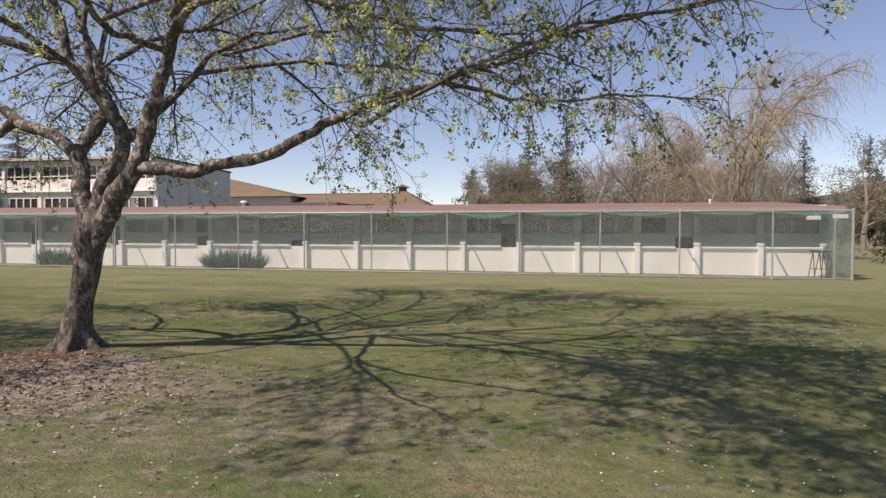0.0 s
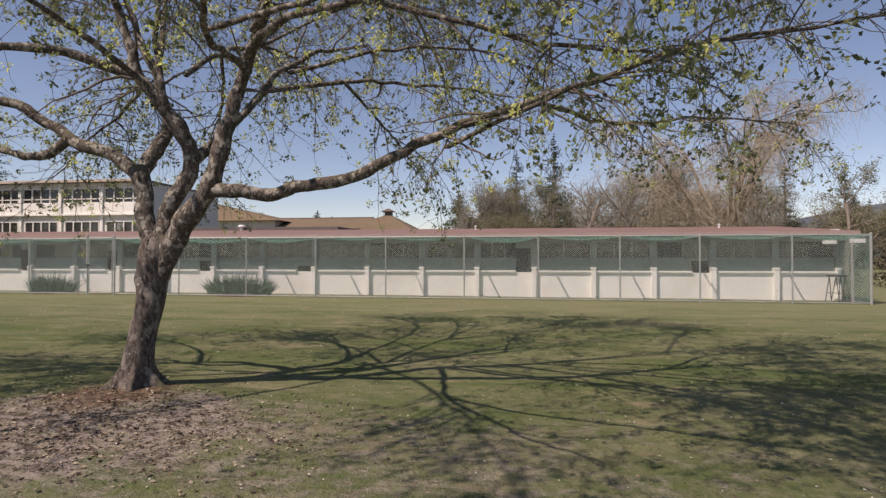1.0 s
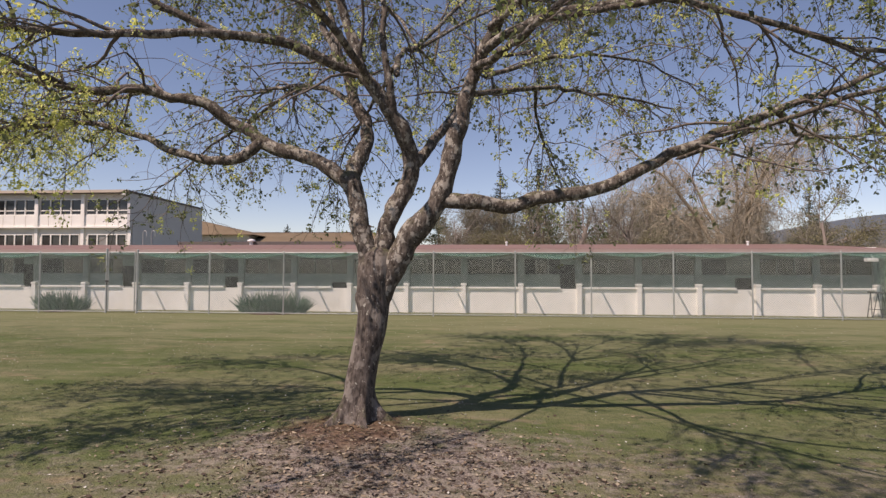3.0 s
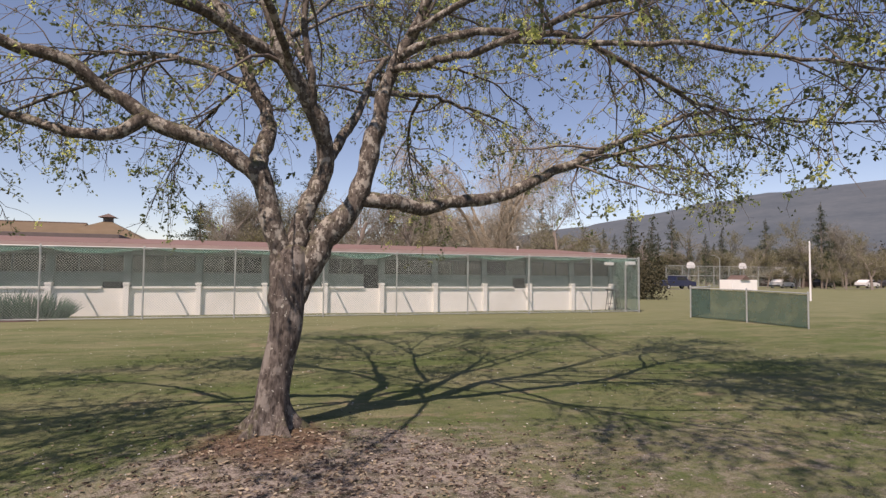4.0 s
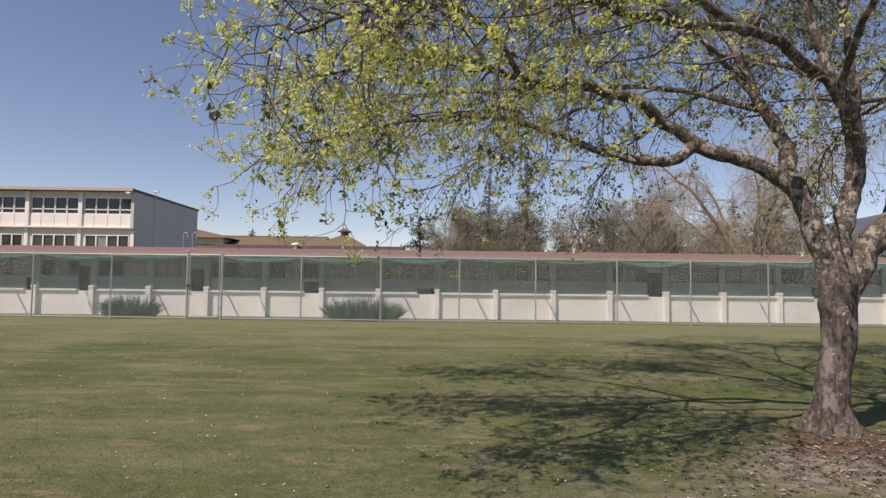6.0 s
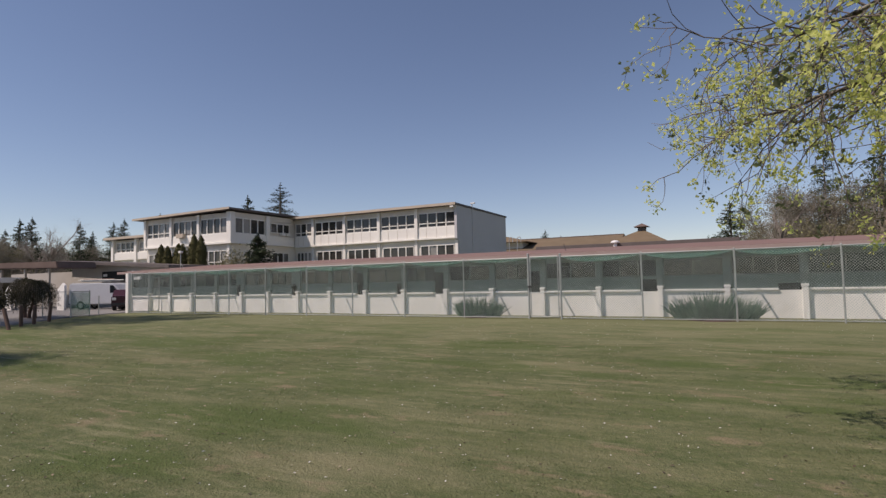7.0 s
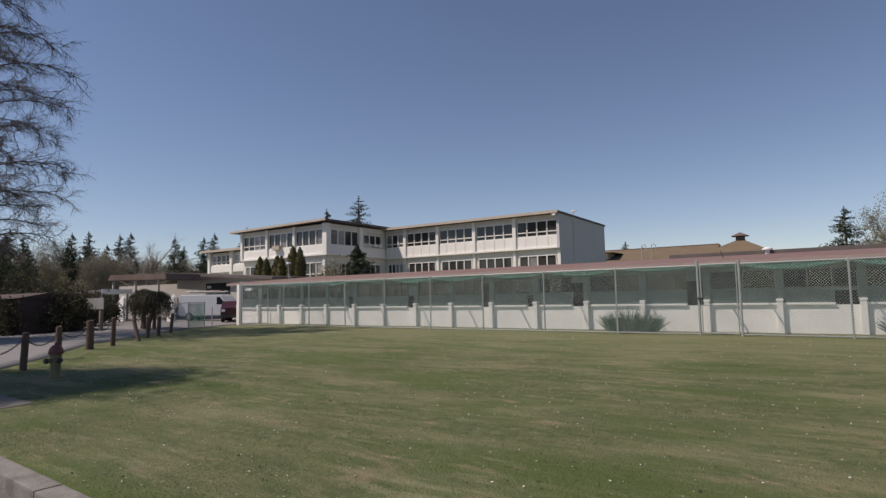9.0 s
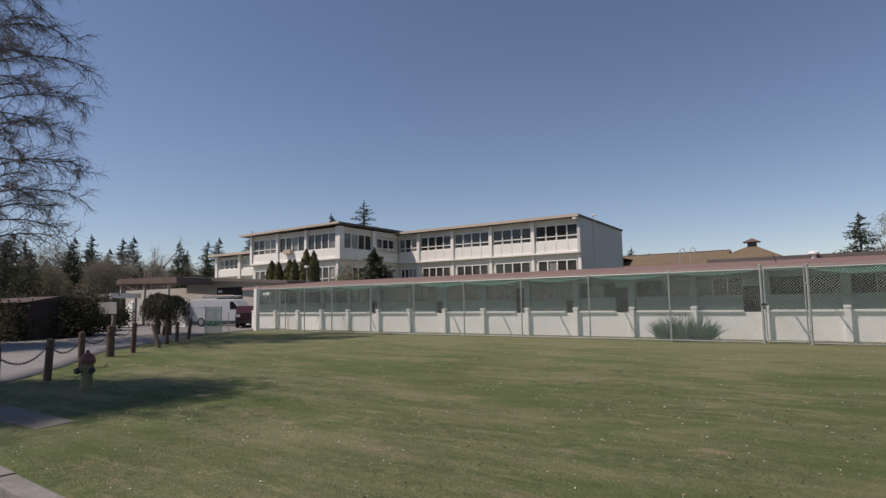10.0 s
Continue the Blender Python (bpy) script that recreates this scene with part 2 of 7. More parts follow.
def bark_mat(name, dark, mid, pale, patch=11.0, cover=0.53, long=0.5):
    """Ridged bark with sharp-edged pale lichen patches and a little moss on upward faces."""
    m = bpy.data.materials.new(name)
    m.use_nodes = True
    nd, ln = m.node_tree.nodes, m.node_tree.links
    bsdf = nd["Principled BSDF"]
    geo = nd.new("ShaderNodeNewGeometry")

    def noise_at(scale, detail, rough, stretch=(1, 1, 1)):
        mp = nd.new("ShaderNodeMapping")
        mp.inputs["Scale"].default_value = stretch
        n = nd.new("ShaderNodeTexNoise")
        n.inputs["Scale"].default_value, n.inputs["Detail"].default_value, n.inputs["Roughness"].default_value = scale, detail, rough
        ln.new(geo.outputs["Position"], mp.inputs["Vector"])
        ln.new(mp.outputs[0], n.inputs["Vector"])
        return n.outputs["Fac"]

    def span(v, a, b, lo=0.0, hi=1.0):
        r = nd.new("ShaderNodeMapRange")
        for k, x in (("From Min", a), ("From Max", b), ("To Min", lo), ("To Max", hi)):
            r.inputs[k].default_value = x
        ln.new(v, r.inputs["Value"])
        return r.outputs[0]

    def blend(f, a, b):
        x = nd.new("ShaderNodeMix")
        x.data_type = "RGBA"
        for k, v in (("A", a), ("B", b)):
            if isinstance(v, tuple):
                x.inputs[k].default_value = (*v, 1)
            else:
                ln.new(v, x.inputs[k])
        ln.new(f, x.inputs["Factor"])
        return x.outputs["Result"]

    ridge = noise_at(30, 6, 0.65, (1, 1, long))
    col = blend(span(ridge, 0.36, 0.62), dark, mid)
    lichen = span(noise_at(patch, 4, 0.6, (1, 1, 0.75)), cover, cover + 0.06, 0.0, 0.85)
    col = blend(lichen, col, pale)
    col = blend(span(noise_at(26, 3, 0.5), 0.66, 0.70, 0.0, 0.8), col, (0.50, 0.49, 0.43))
    up = nd.new("ShaderNodeSeparateXYZ")
    ln.new(geo.outputs["Normal"], up.inputs[0])
    moss = nd.new("ShaderNodeMath")
    moss.operation = "MULTIPLY"
    ln.new(span(up.outputs[2], 0.2, 0.8, 0.0, 0.6), moss.inputs[0])
    ln.new(span(noise_at(7, 5, 0.65), 0.48, 0.60), moss.inputs[1])
    col = blend(moss.outputs[0], col, (0.13, 0.14, 0.06))
    ln.new(col, bsdf.inputs["Base Color"])
    bsdf.inputs["Roughness"].default_value = 0.92
    bsdf.inputs["Specular IOR Level"].default_value = 0.2
    b = nd.new("ShaderNodeBump")
    b.inputs["Strength"].default_value, b.inputs["Distance"].default_value = 1.0, 0.03
    ln.new(ridge, b.inputs["Height"])
    ln.new(b.outputs[0], bsdf.inputs["Normal"])
    return m


LAWN_DEEP = (0.054, 0.086, 0.032)
LAWN_DARK, LAWN_LIGHT, LAWN_TIP = (0.094, 0.112, 0.048), (0.146, 0.158, 0.073), (0.202, 0.202, 0.108)
PALE_FAR_GRASS = (0.198, 0.202, 0.114)
LAWN_LUSH, WORN_EARTH = (0.078, 0.112, 0.036), (0.235, 0.192, 0.122)
STRAW_A, STRAW_B = (0.182, 0.168, 0.096), (0.280, 0.262, 0.160)
EARTH_A, EARTH_B, EARTH_C = (0.070, 0.054, 0.046), (0.265, 0.228, 0.200), (0.42, 0.375, 0.335)
LAWN = lawn_mat()
WHITE_WALL = mat("whitewashed_block", (0.87, 0.86, 0.82), (0.81, 0.80, 0.755), 0.9, 25, 0.85, 0.35, dirt=(0.48, 0.44, 0.36), dirt_amount=0.3)
WHITE_CAP = mat("white_coping_paint", (0.86, 0.85, 0.82), (0.78, 0.77, 0.73), 2, 40, 0.7, 0.2)
# grey-green panels, greened further for the mesh they are seen through
INFILL = mat("mesh_tinted_panel", (0.140, 0.190, 0.170), (0.176, 0.230, 0.208), 0.8, 12, 0.7, 0.15, dirt=(0.15, 0.18, 0.165))
COLUMN = mat("grey_column_paint", (0.17, 0.215, 0.195), (0.205, 0.25, 0.23), 1.0, 20, 0.7, 0.15)
# near-black for sheets that stand in for unlit interiors
INTERIOR_SHADE = mat("painted_interior_shade", (0.02, 0.022, 0.022), (0.03, 0.03, 0.03), 2, 20, 0.9, 0)
FRAME_DARK = mat("weathered_window_frame", (0.10, 0.13, 0.12), (0.14, 0.17, 0.155), 3, 40, 0.6, 0.1)
PANE_LOW = glass_mat("veranda_pane", (0.016, 0.026, 0.022), (0.055, 0.080, 0.070), 0.4)
RED_ROOF = mat("faded_red_metal_roof", (0.180, 0.110, 0.092), (0.225, 0.145, 0.122), 0.6, 15, 0.8, 0.1, dirt=(0.20, 0.12, 0.11))
FASCIA = mat("pinkish_fascia_paint", (0.33, 0.235, 0.215), (0.39, 0.29, 0.265), 1.2, 20, 0.6, 0.1, dirt=(0.25, 0.17, 0.15))
GALV = mat("galvanised_steel", (0.34, 0.36, 0.35), (0.44, 0.46, 0.445), 3, 60, 0.5, 0.05, metal=0.35)
WIRE = mat("weathered_wire", (0.43, 0.50, 0.47), (0.52, 0.59, 0.56), 3, 60, 0.55, 0.0, metal=0.3)
NET = net_mat("green_bird_net", (0.17, 0.43, 0.33), 0.28)
SCREEN = net_mat("green_privacy_screen", (0.070, 0.130, 0.105), 0.72)
END_NET = net_mat("thin_green_screen", (0.06, 0.20, 0.15), 0.5)
BARK = bark_mat("mottled_limb_bark", (0.048, 0.039, 0.033), (0.16, 0.137, 0.117), (0.37, 0.345, 0.30))
TRUNK_BARK = bark_mat("furrowed_trunk_bark", (0.042, 0.034, 0.030), (0.155, 0.132, 0.116), (0.24, 0.215, 0.19), 5.0, 0.54, 0.3)
TWIG = mat("twig_bark", (0.10, 0.083, 0.072), (0.18, 0.15, 0.13), 6, 40, 0.85, 0.2)
FAR_BARK = mat("far_bark", (0.16, 0.135, 0.115), (0.24, 0.20, 0.17), 2, 10, 0.9, 0.2)
WILLOW_TWIG = mat("willow_twig", (0.31, 0.275, 0.21), (0.425, 0.375, 0.285), 1, 6, 0.85, 0.0)
WILLOW_BARK = mat("willow_bark", (0.20, 0.165, 0.12), (0.30, 0.25, 0.18), 2, 10, 0.9, 0.2)
# far brown twigs, paled and greyed to carry the air's haze
HAZED_TWIG = mat("hazed_brown_twig", (0.27, 0.245, 0.215), (0.355, 0.325, 0.29), 1, 6, 0.85, 0.0)
BLOSSOM = leaf_mat("maple_blossom", (0.58, 0.64, 0.19), (0.78, 0.80, 0.33), 0.58)
YOUNG_LEAF = leaf_mat("young_leaf", (0.105, 0.118, 0.070), (0.25, 0.295, 0.135), 0.45)
BROWN_SHRUB = leaf_mat("brownish_evergreen", (0.056, 0.055, 0.034), (0.105, 0.096, 0.060), 0.2, 0.8)
NEEDLES = leaf_mat("fir_needles", (0.030, 0.048, 0.026), (0.062, 0.080, 0.042), 0.1)
CYPRESS = leaf_mat("cypress_foliage", (0.045, 0.052, 0.022), (0.13, 0.118, 0.048), 0.1)
SHRUB = leaf_mat("dark_shrub_foliage", (0.046, 0.048, 0.030), (0.088, 0.084, 0.054), 0.2, 0.8)
OLIVE = leaf_mat("olive_spring_foliage", (0.17, 0.165, 0.09), (0.27, 0.25, 0.145), 0.3)
BROWN_HAZE = leaf_mat("brown_bud_haze", (0.185, 0.172, 0.125), (0.275, 0.255, 0.19), 0.3)
# stained tan slab, its colour darkened for the shadow partly over it
SLAB = mat("stained_shaded_concrete", (0.12, 0.108, 0.092), (0.185, 0.168, 0.145), 1.5, 45, 0.9, 0.3, dirt=(0.08, 0.075, 0.055))
STRAP = leaf_mat("strap_leaf", (0.042, 0.105, 0.062), (0.105, 0.195, 0.125), 0.15)
GRASS = leaf_mat("grass_blade", (0.100, 0.128, 0.052), (0.205, 0.212, 0.110), 0.5)
DRY_LEAF = leaf_mat("dry_leaf", (0.20, 0.15, 0.10), (0.42, 0.36, 0.27), 0.2)
CREAM = mat("cream_render", (0.75, 0.715, 0.64), (0.68, 0.645, 0.57), 0.35, 8, 0.85, 0.2, dirt=(0.45, 0.41, 0.35), dirt_amount=0.3)
WHITE_PANEL = mat("white_spandrel_paint", (0.85, 0.83, 0.77), (0.79, 0.77, 0.71), 0.5, 10, 0.7, 0.1)
# grey for the wing's end: the shade on that side put into colour
SHADE_GREY_WALL = mat("shade_grey_end_wall", (0.52, 0.515, 0.52), (0.58, 0.575, 0.58), 0.3, 8, 0.85, 0.15)
TAN_EDGE = mat("tan_roof_edge", (0.46, 0.39, 0.31), (0.53, 0.45, 0.36), 0.7, 12, 0.7, 0.1)
DARK_EDGE = mat("dark_roof_edge", (0.10, 0.085, 0.08), (0.14, 0.12, 0.11), 1, 12, 0.7, 0.1)
PANE = glass_mat("school_pane", (0.045, 0.042, 0.038), (0.34, 0.33, 0.31), 0.3)
SHINGLE = mat("brown_shingle", (0.135, 0.100, 0.060), (0.185, 0.138, 0.086), 0.5, 9, 0.9, 0.3, dirt=(0.20, 0.13, 0.08))
CONCRETE = mat("weathered_concrete", (0.135, 0.125, 0.108), (0.250, 0.235, 0.208), 4, 45, 0.9, 0.9, dirt=(0.095, 0.082, 0.062), dirt_amount=0.6)
DRIVE_GREY = mat("worn_grey_driveway", (0.17, 0.165, 0.16), (0.23, 0.22, 0.21), 0.8, 60, 0.9, 0.3, dirt=(0.11, 0.105, 0.10))
ASPHALT = mat("worn_asphalt", (0.085, 0.083, 0.082), (0.13, 0.125, 0.12), 1.0, 80, 0.9, 0.4)
POST_WOOD = mat("creosoted_post", (0.085, 0.052, 0.040), (0.15, 0.095, 0.07), 4, 35, 0.85, 0.5, coords="Object")
WHITE_METAL = mat("white_enamel", (0.78, 0.78, 0.76), (0.70, 0.70, 0.68), 2, 20, 0.4, 0.0)
VAN_WHITE = mat("white_van_paint", (0.72, 0.73, 0.74), (0.66, 0.67, 0.68), 1, 8, 0.3, 0.0)
CAR_RED = mat("dark_red_car_paint", (0.045, 0.010, 0.014), (0.055, 0.014, 0.018), 1, 8, 0.35, 0.0)
CAR_BLUE = mat("dark_blue_truck_paint", (0.018, 0.024, 0.055), (0.025, 0.032, 0.07), 1, 8, 0.3, 0.0)
CAR_WHITE = mat("white_car_paint", (0.74, 0.74, 0.74), (0.70, 0.70, 0.70), 1, 8, 0.3, 0.0)
CAR_DARK = mat("dark_car_paint", (0.03, 0.03, 0.035), (0.04, 0.04, 0.045), 1, 8, 0.3, 0.0)
TYRE = mat("tyre_rubber", (0.02, 0.02, 0.02), (0.03, 0.03, 0.03), 5, 50, 0.9, 0.1)
CAR_GLASS = mat("car_glass", (0.02, 0.025, 0.03), (0.03, 0.035, 0.04), 1, 5, 0.05, 0.0, spec=0.6)
HYD_YELLOW = mat("yellow_hydrant_paint", (0.17, 0.15, 0.075), (0.22, 0.19, 0.10), 6, 40, 0.5, 0.1, dirt=(0.25, 0.18, 0.06))
HYD_RED = mat("red_hydrant_paint", (0.13, 0.045, 0.035), (0.18, 0.065, 0.05), 6, 40, 0.5, 0.1)
BLACK_IRON = mat("black_iron", (0.03, 0.03, 0.03), (0.05, 0.05, 0.05), 6, 40, 0.6, 0.1)
# forest colour turned blue-grey, with the haze of distance mixed in
HAZY_HILL = mat("hazy_forested_hill", (0.056, 0.074, 0.090), (0.102, 0.118, 0.130), 0.006, 0.06, 1.0, 0.0)
BEIGE = mat("beige_garage_wall", (0.40, 0.37, 0.33), (0.46, 0.43, 0.38), 0.6, 12, 0.85, 0.15)
RUST_ROOF = mat("rusty_brown_roof", (0.10, 0.068, 0.056), (0.17, 0.12, 0.10), 0.5, 10, 0.8, 0.2)
DARK_BROWN = mat("dark_brown_shed", (0.068, 0.044, 0.040), (0.095, 0.064, 0.057), 1, 10, 0.9, 0.2)
LIGHT_GREY = mat("grey_sign_back", (0.24, 0.24, 0.235), (0.30, 0.30, 0.29), 2, 20, 0.6, 0.05)


# ---------------------------------------------------------------- mesh helpers
def part(name, bm, material, parent=None, label=""):
    """Link a bmesh as one mesh object, under a thing or a part."""
    me = bpy.data.meshes.new(name)
    bm.to_mesh(me)
    bm.free()
    me.materials.append(material)
    ob = new(name, me)
    if parent:
        ob.parent = parent
    if label:
        ob["label"] = label
    return ob


def thing(name, label, category, group="", kind="", at=(0, 0, 0)):
    ob = new(name)
    ob.empty_display_size = 0.1
    ob.location = at
    return tagged(ob, label, category, group, kind)


def box(bm, x0, x1, y0, y1, z0, z1, bevel=0.0):
    vs = [bm.verts.new((x, y, z)) for z in (z0, z1) for x, y in ((x0, y0), (x1, y0), (x1, y1), (x0, y1))]
    fs = [bm.faces.new([vs[i] for i in q]) for q in ((3, 2, 1, 0), (4, 5, 6, 7), (0, 1, 5, 4), (1, 2, 6, 5), (2, 3, 7, 6), (3, 0, 4, 7))]
    if bevel:
        bmesh.ops.bevel(bm, geom=list({e for f in fs for e in f.edges}), offset=bevel, segments=2, affect="EDGES", profile=0.7)
    return bm


def boxed(x0, x1, y0, y1, z0, z1, bevel=0.0):
    return box(bmesh.new(), x0, x1, y0, y1, z0, z1, bevel)


def rod(bm, p, q, r0, r1=None, n=8, caps=True):
    """A tapered rod from p to q."""
    p, q = Vector(p), Vector(q)
    r1 = r0 if r1 is None else r1
    d = (q - p).normalized()
    u = d.orthogonal().normalized()
    v = d.cross(u)
    rings = []
    for c, r in ((p, r0), (q, r1)):
        rings.append([bm.verts.new(c + (u * math.cos(2 * math.pi * i / n) + v * math.sin(2 * math.pi * i / n)) * r) for i in range(n)])
    for i in range(n):
        bm.faces.new((rings[0][i], rings[0][(i + 1) % n], rings[1][(i + 1) % n], rings[1][i]))
    if caps:
        bm.faces.new(rings[0][::-1])
        bm.faces.new(rings[1])
    return bm


def turned(profile, n=16, at=(0, 0, 0)):
    """A turned solid from (radius, height) pairs."""
    bm = bmesh.new()
    rings = [[bm.verts.new((at[0] + r * math.cos(2 * math.pi * i / n), at[1] + r * math.sin(2 * math.pi * i / n), at[2] + z)) for i in range(n)] for r, z in profile]
    for a, b in zip(rings, rings[1:]):
        for i in range(n):
            bm.faces.new((a[i], a[(i + 1) % n], b[(i + 1) % n], b[i]))
    bm.faces.new(rings[0][::-1])
    bm.faces.new(rings[-1])
    return bm


def prism(outline, axis, lo, hi, bevel=0.0):
    """An outline drawn across an axis and carried from lo to hi along it."""
    bm = bmesh.new()

    def at(a, b, c):
        return (c, a, b) if axis == "x" else (a, c, b) if axis == "y" else (a, b, c)
    lower = [bm.verts.new(at(a, b, lo)) for a, b in outline]
    upper = [bm.verts.new(at(a, b, hi)) for a, b in outline]
    k = len(outline)
    for i in range(k):
        bm.faces.new((lower[i], lower[(i + 1) % k], upper[(i + 1) % k], upper[i]))
    bm.faces.new(lower[::-1])
    bm.faces.new(upper)
    bmesh.ops.recalc_face_normals(bm, faces=bm.faces[:])
    if bevel:
        bmesh.ops.bevel(bm, geom=bm.edges[:], offset=bevel, segments=2, affect="EDGES")
    return bm


def mesh_of(name, verts, faces, material, parent=None, label="", smooth=False):
    """Link arrays of vertices and equal-sized faces as one mesh object."""
    verts, faces = np.asarray(verts, dtype=np.float32), np.asarray(faces, dtype=np.int32)
    k = faces.shape[1]
    me = bpy.data.meshes.new(name)
    me.vertices.add(len(verts))
    me.vertices.foreach_set("co", verts.ravel())
    me.loops.add(faces.size)
    me.loops.foreach_set("vertex_index", faces.ravel())
    me.polygons.add(len(faces))
    me.polygons.foreach_set("loop_start", np.arange(len(faces), dtype=np.int32) * k)
    me.polygons.foreach_set("loop_total", np.full(len(faces), k, dtype=np.int32))
    if smooth:
        me.polygons.foreach_set("use_smooth", np.ones(len(faces), dtype=bool))
    me.update(calc_edges=True)
    me.materials.append(material)
    ob = new(name, me)
    if parent:
        ob.parent = parent
    if label:
        ob["label"] = label
    return ob


def gz(x, y):
    """Height of the ground: a shallow dip in the lawn, falling slightly towards +x, with a low rise at the tree."""
    x = max(-50.0, min(25.0, x))
    f = max(0.0, min(1.0, (y - 10.5) / 10.5))
    dip = -0.15 * (1 - f * f * (3 - 2 * f))
    return -0.09 - 0.0026 * x + dip + 0.14 * math.exp(-((x + 5.25) ** 2 + (y - 6.2) ** 2) / 2.2)


# ---------------------------------------------------------------- ground, road, kerb, driveway
def spaced():
    near = np.arange(-70.0, 50.0, 1.0)
    far = np.array([60, 75, 95, 130, 180, 260, 400, 700, 1300, 2400, 4200.0])
    return np.concatenate((-(far[::-1] + 20), near, far))


def build_ground():
    xs, ys = spaced(), np.concatenate((-np.array([4200, 1500, 500, 150, 60, 20, 6.0, -2.64])[:], [2.79, 3.1, 3.4, 3.8, 4.2, 4.6, 5.0, 5.4, 5.8, 6.2, 6.6, 7.0, 7.5], np.arange(8.0, 70.0, 1.0), np.array([80, 100, 140, 200, 300, 500, 900, 1600, 2800, 4200.0])))
    verts = []
    for row in ys:
        for x in xs:
            y = row - 0.055 * max(-60.0, min(60.0, x + 22)) * math.exp(-abs(row - 2.6) / 6)
            z = gz(x, y)
            if row < 2.7:
                z = -0.52
            elif abs(x) < 70 and y < 60:
                z += 0.02 * noise.noise(Vector((x * 0.35, y * 0.35, 0)))
            verts.append((x, y, z))
    k = len(xs)
    faces = [(j * k + i, j * k + i + 1, (j + 1) * k + i + 1, (j + 1) * k + i) for j in range(len(ys) - 1) for i in range(k - 1)]
    ob = mesh_of("ground", verts, faces, LAWN, smooth=True)
    tagged(ob, "mown spring lawn with straw patches and bare earth round the tree", "lawn", kind="structure")


build_ground()
ROAD_TURN = pose(-22, 0, 0, 0, 0, math.degrees(math.atan(-0.055)))
road = part("road", boxed(-60, 60, -9.0, 2.61, -0.5, -0.32), ASPHALT)
road.matrix_world = ROAD_TURN
tagged(road, "worn grey asphalt road along the lawn", "road", kind="structure")
kerb = thing("kerb", "pale worn concrete kerb between the lawn and the road", "kerb", kind="structure")
kerb.matrix_world = ROAD_TURN
first = part("kerb_stone", boxed(0.006, 2.994, 2.61, 2.85, -0.5, -0.165, 0.025), CONCRETE, kerb)
first.location.x = -42
for i in range(-13, 14):
    o = new("kerb_stone", first.data)
    o.parent = kerb
    o.location = (3.0 * i, 0.008 * math.sin(i * 3.1), 0.004 * math.sin(i * 1.7) - 0.0026 * 3 * i * 0.9)

slab = part("path_slab", prism([(-30.0, 3.95), (-27.1, 4.05), (-27.2, 4.62), (-30.0, 4.7)], "z", -0.3, -0.158, 0.012), SLAB)
tagged(slab, "flat concrete slab set into the grass", "slab", kind="structure")


def build_drive():
    edge = [(2.75, -31.3), (5.8, -33.4), (8.4, -36.4), (11.4, -40.6), (15.0, -43.0), (19.0, -45.2), (26.3, -46.4), (32.0, -46.4)]
    ys = np.concatenate(([2.75], np.arange(3.5, 32.1, 0.75)))
    verts, faces, k = [], [], 44
    for y in ys:
        e = np.interp(y, [p[0] for p in edge], [p[1] for p in edge]) + 0.12 * noise.noise(Vector((0, y * 0.8, 3)))
        for i in range(k):
            x = e - (0 if i < 1 else (i - 1) * 1.05)
            z = gz(x, y) + 0.02 * noise.noise(Vector((x * 0.35, y * 0.35, 0))) + (0.03 if i else -0.12)
            verts.append((x, y, z))
    for j in range(len(ys) - 1):
        faces += [(j * k + i, j * k + i + 1, (j + 1) * k + i + 1, (j + 1) * k + i) for i in range(k - 1)]
    return mesh_of("driveway", verts, [f[::-1] for f in faces], DRIVE_GREY, smooth=True)


drive = build_drive()
tagged(drive, "sunlit grey asphalt driveway beside the lawn", "driveway", kind="structure")

# ---------------------------------------------------------------- low veranda building behind the fence
PILLARS = [12.3, 9.95, 7.55, 5.2, 2.75, 0.27, -2.18, -4.62, -7.1, -9.6, -12.1, -14.5, -16.93, -19.34, -21.75, -24.12, -26.5, -28.8, -31.1, -33.3, -35.5, -37.6, -39.8, -41.9, -43.9, -45.9, -47.95]
WALL_Y, EAVE_Y, EAVE_Z = 24.08, 23.43, 2.55
# left edge and top of the narrow openings beside some pillars
OPENINGS = {2: (0.85, 1.45), 5: (0.80, 2.0), 9: (0.85, 1.22), 11: (0.80, 1.45), 13: (0.75, 1.92), 15: (0.70, 2.0), 17: (0.62, 2.1), 19: (0.6, 1.6), 21: (0.6, 1.6), 16: (0.5, 1.5)}
# bays with near-black panes, painted as the unlit room behind
DEEP = {2, 5, 11, 12, 14, 15}


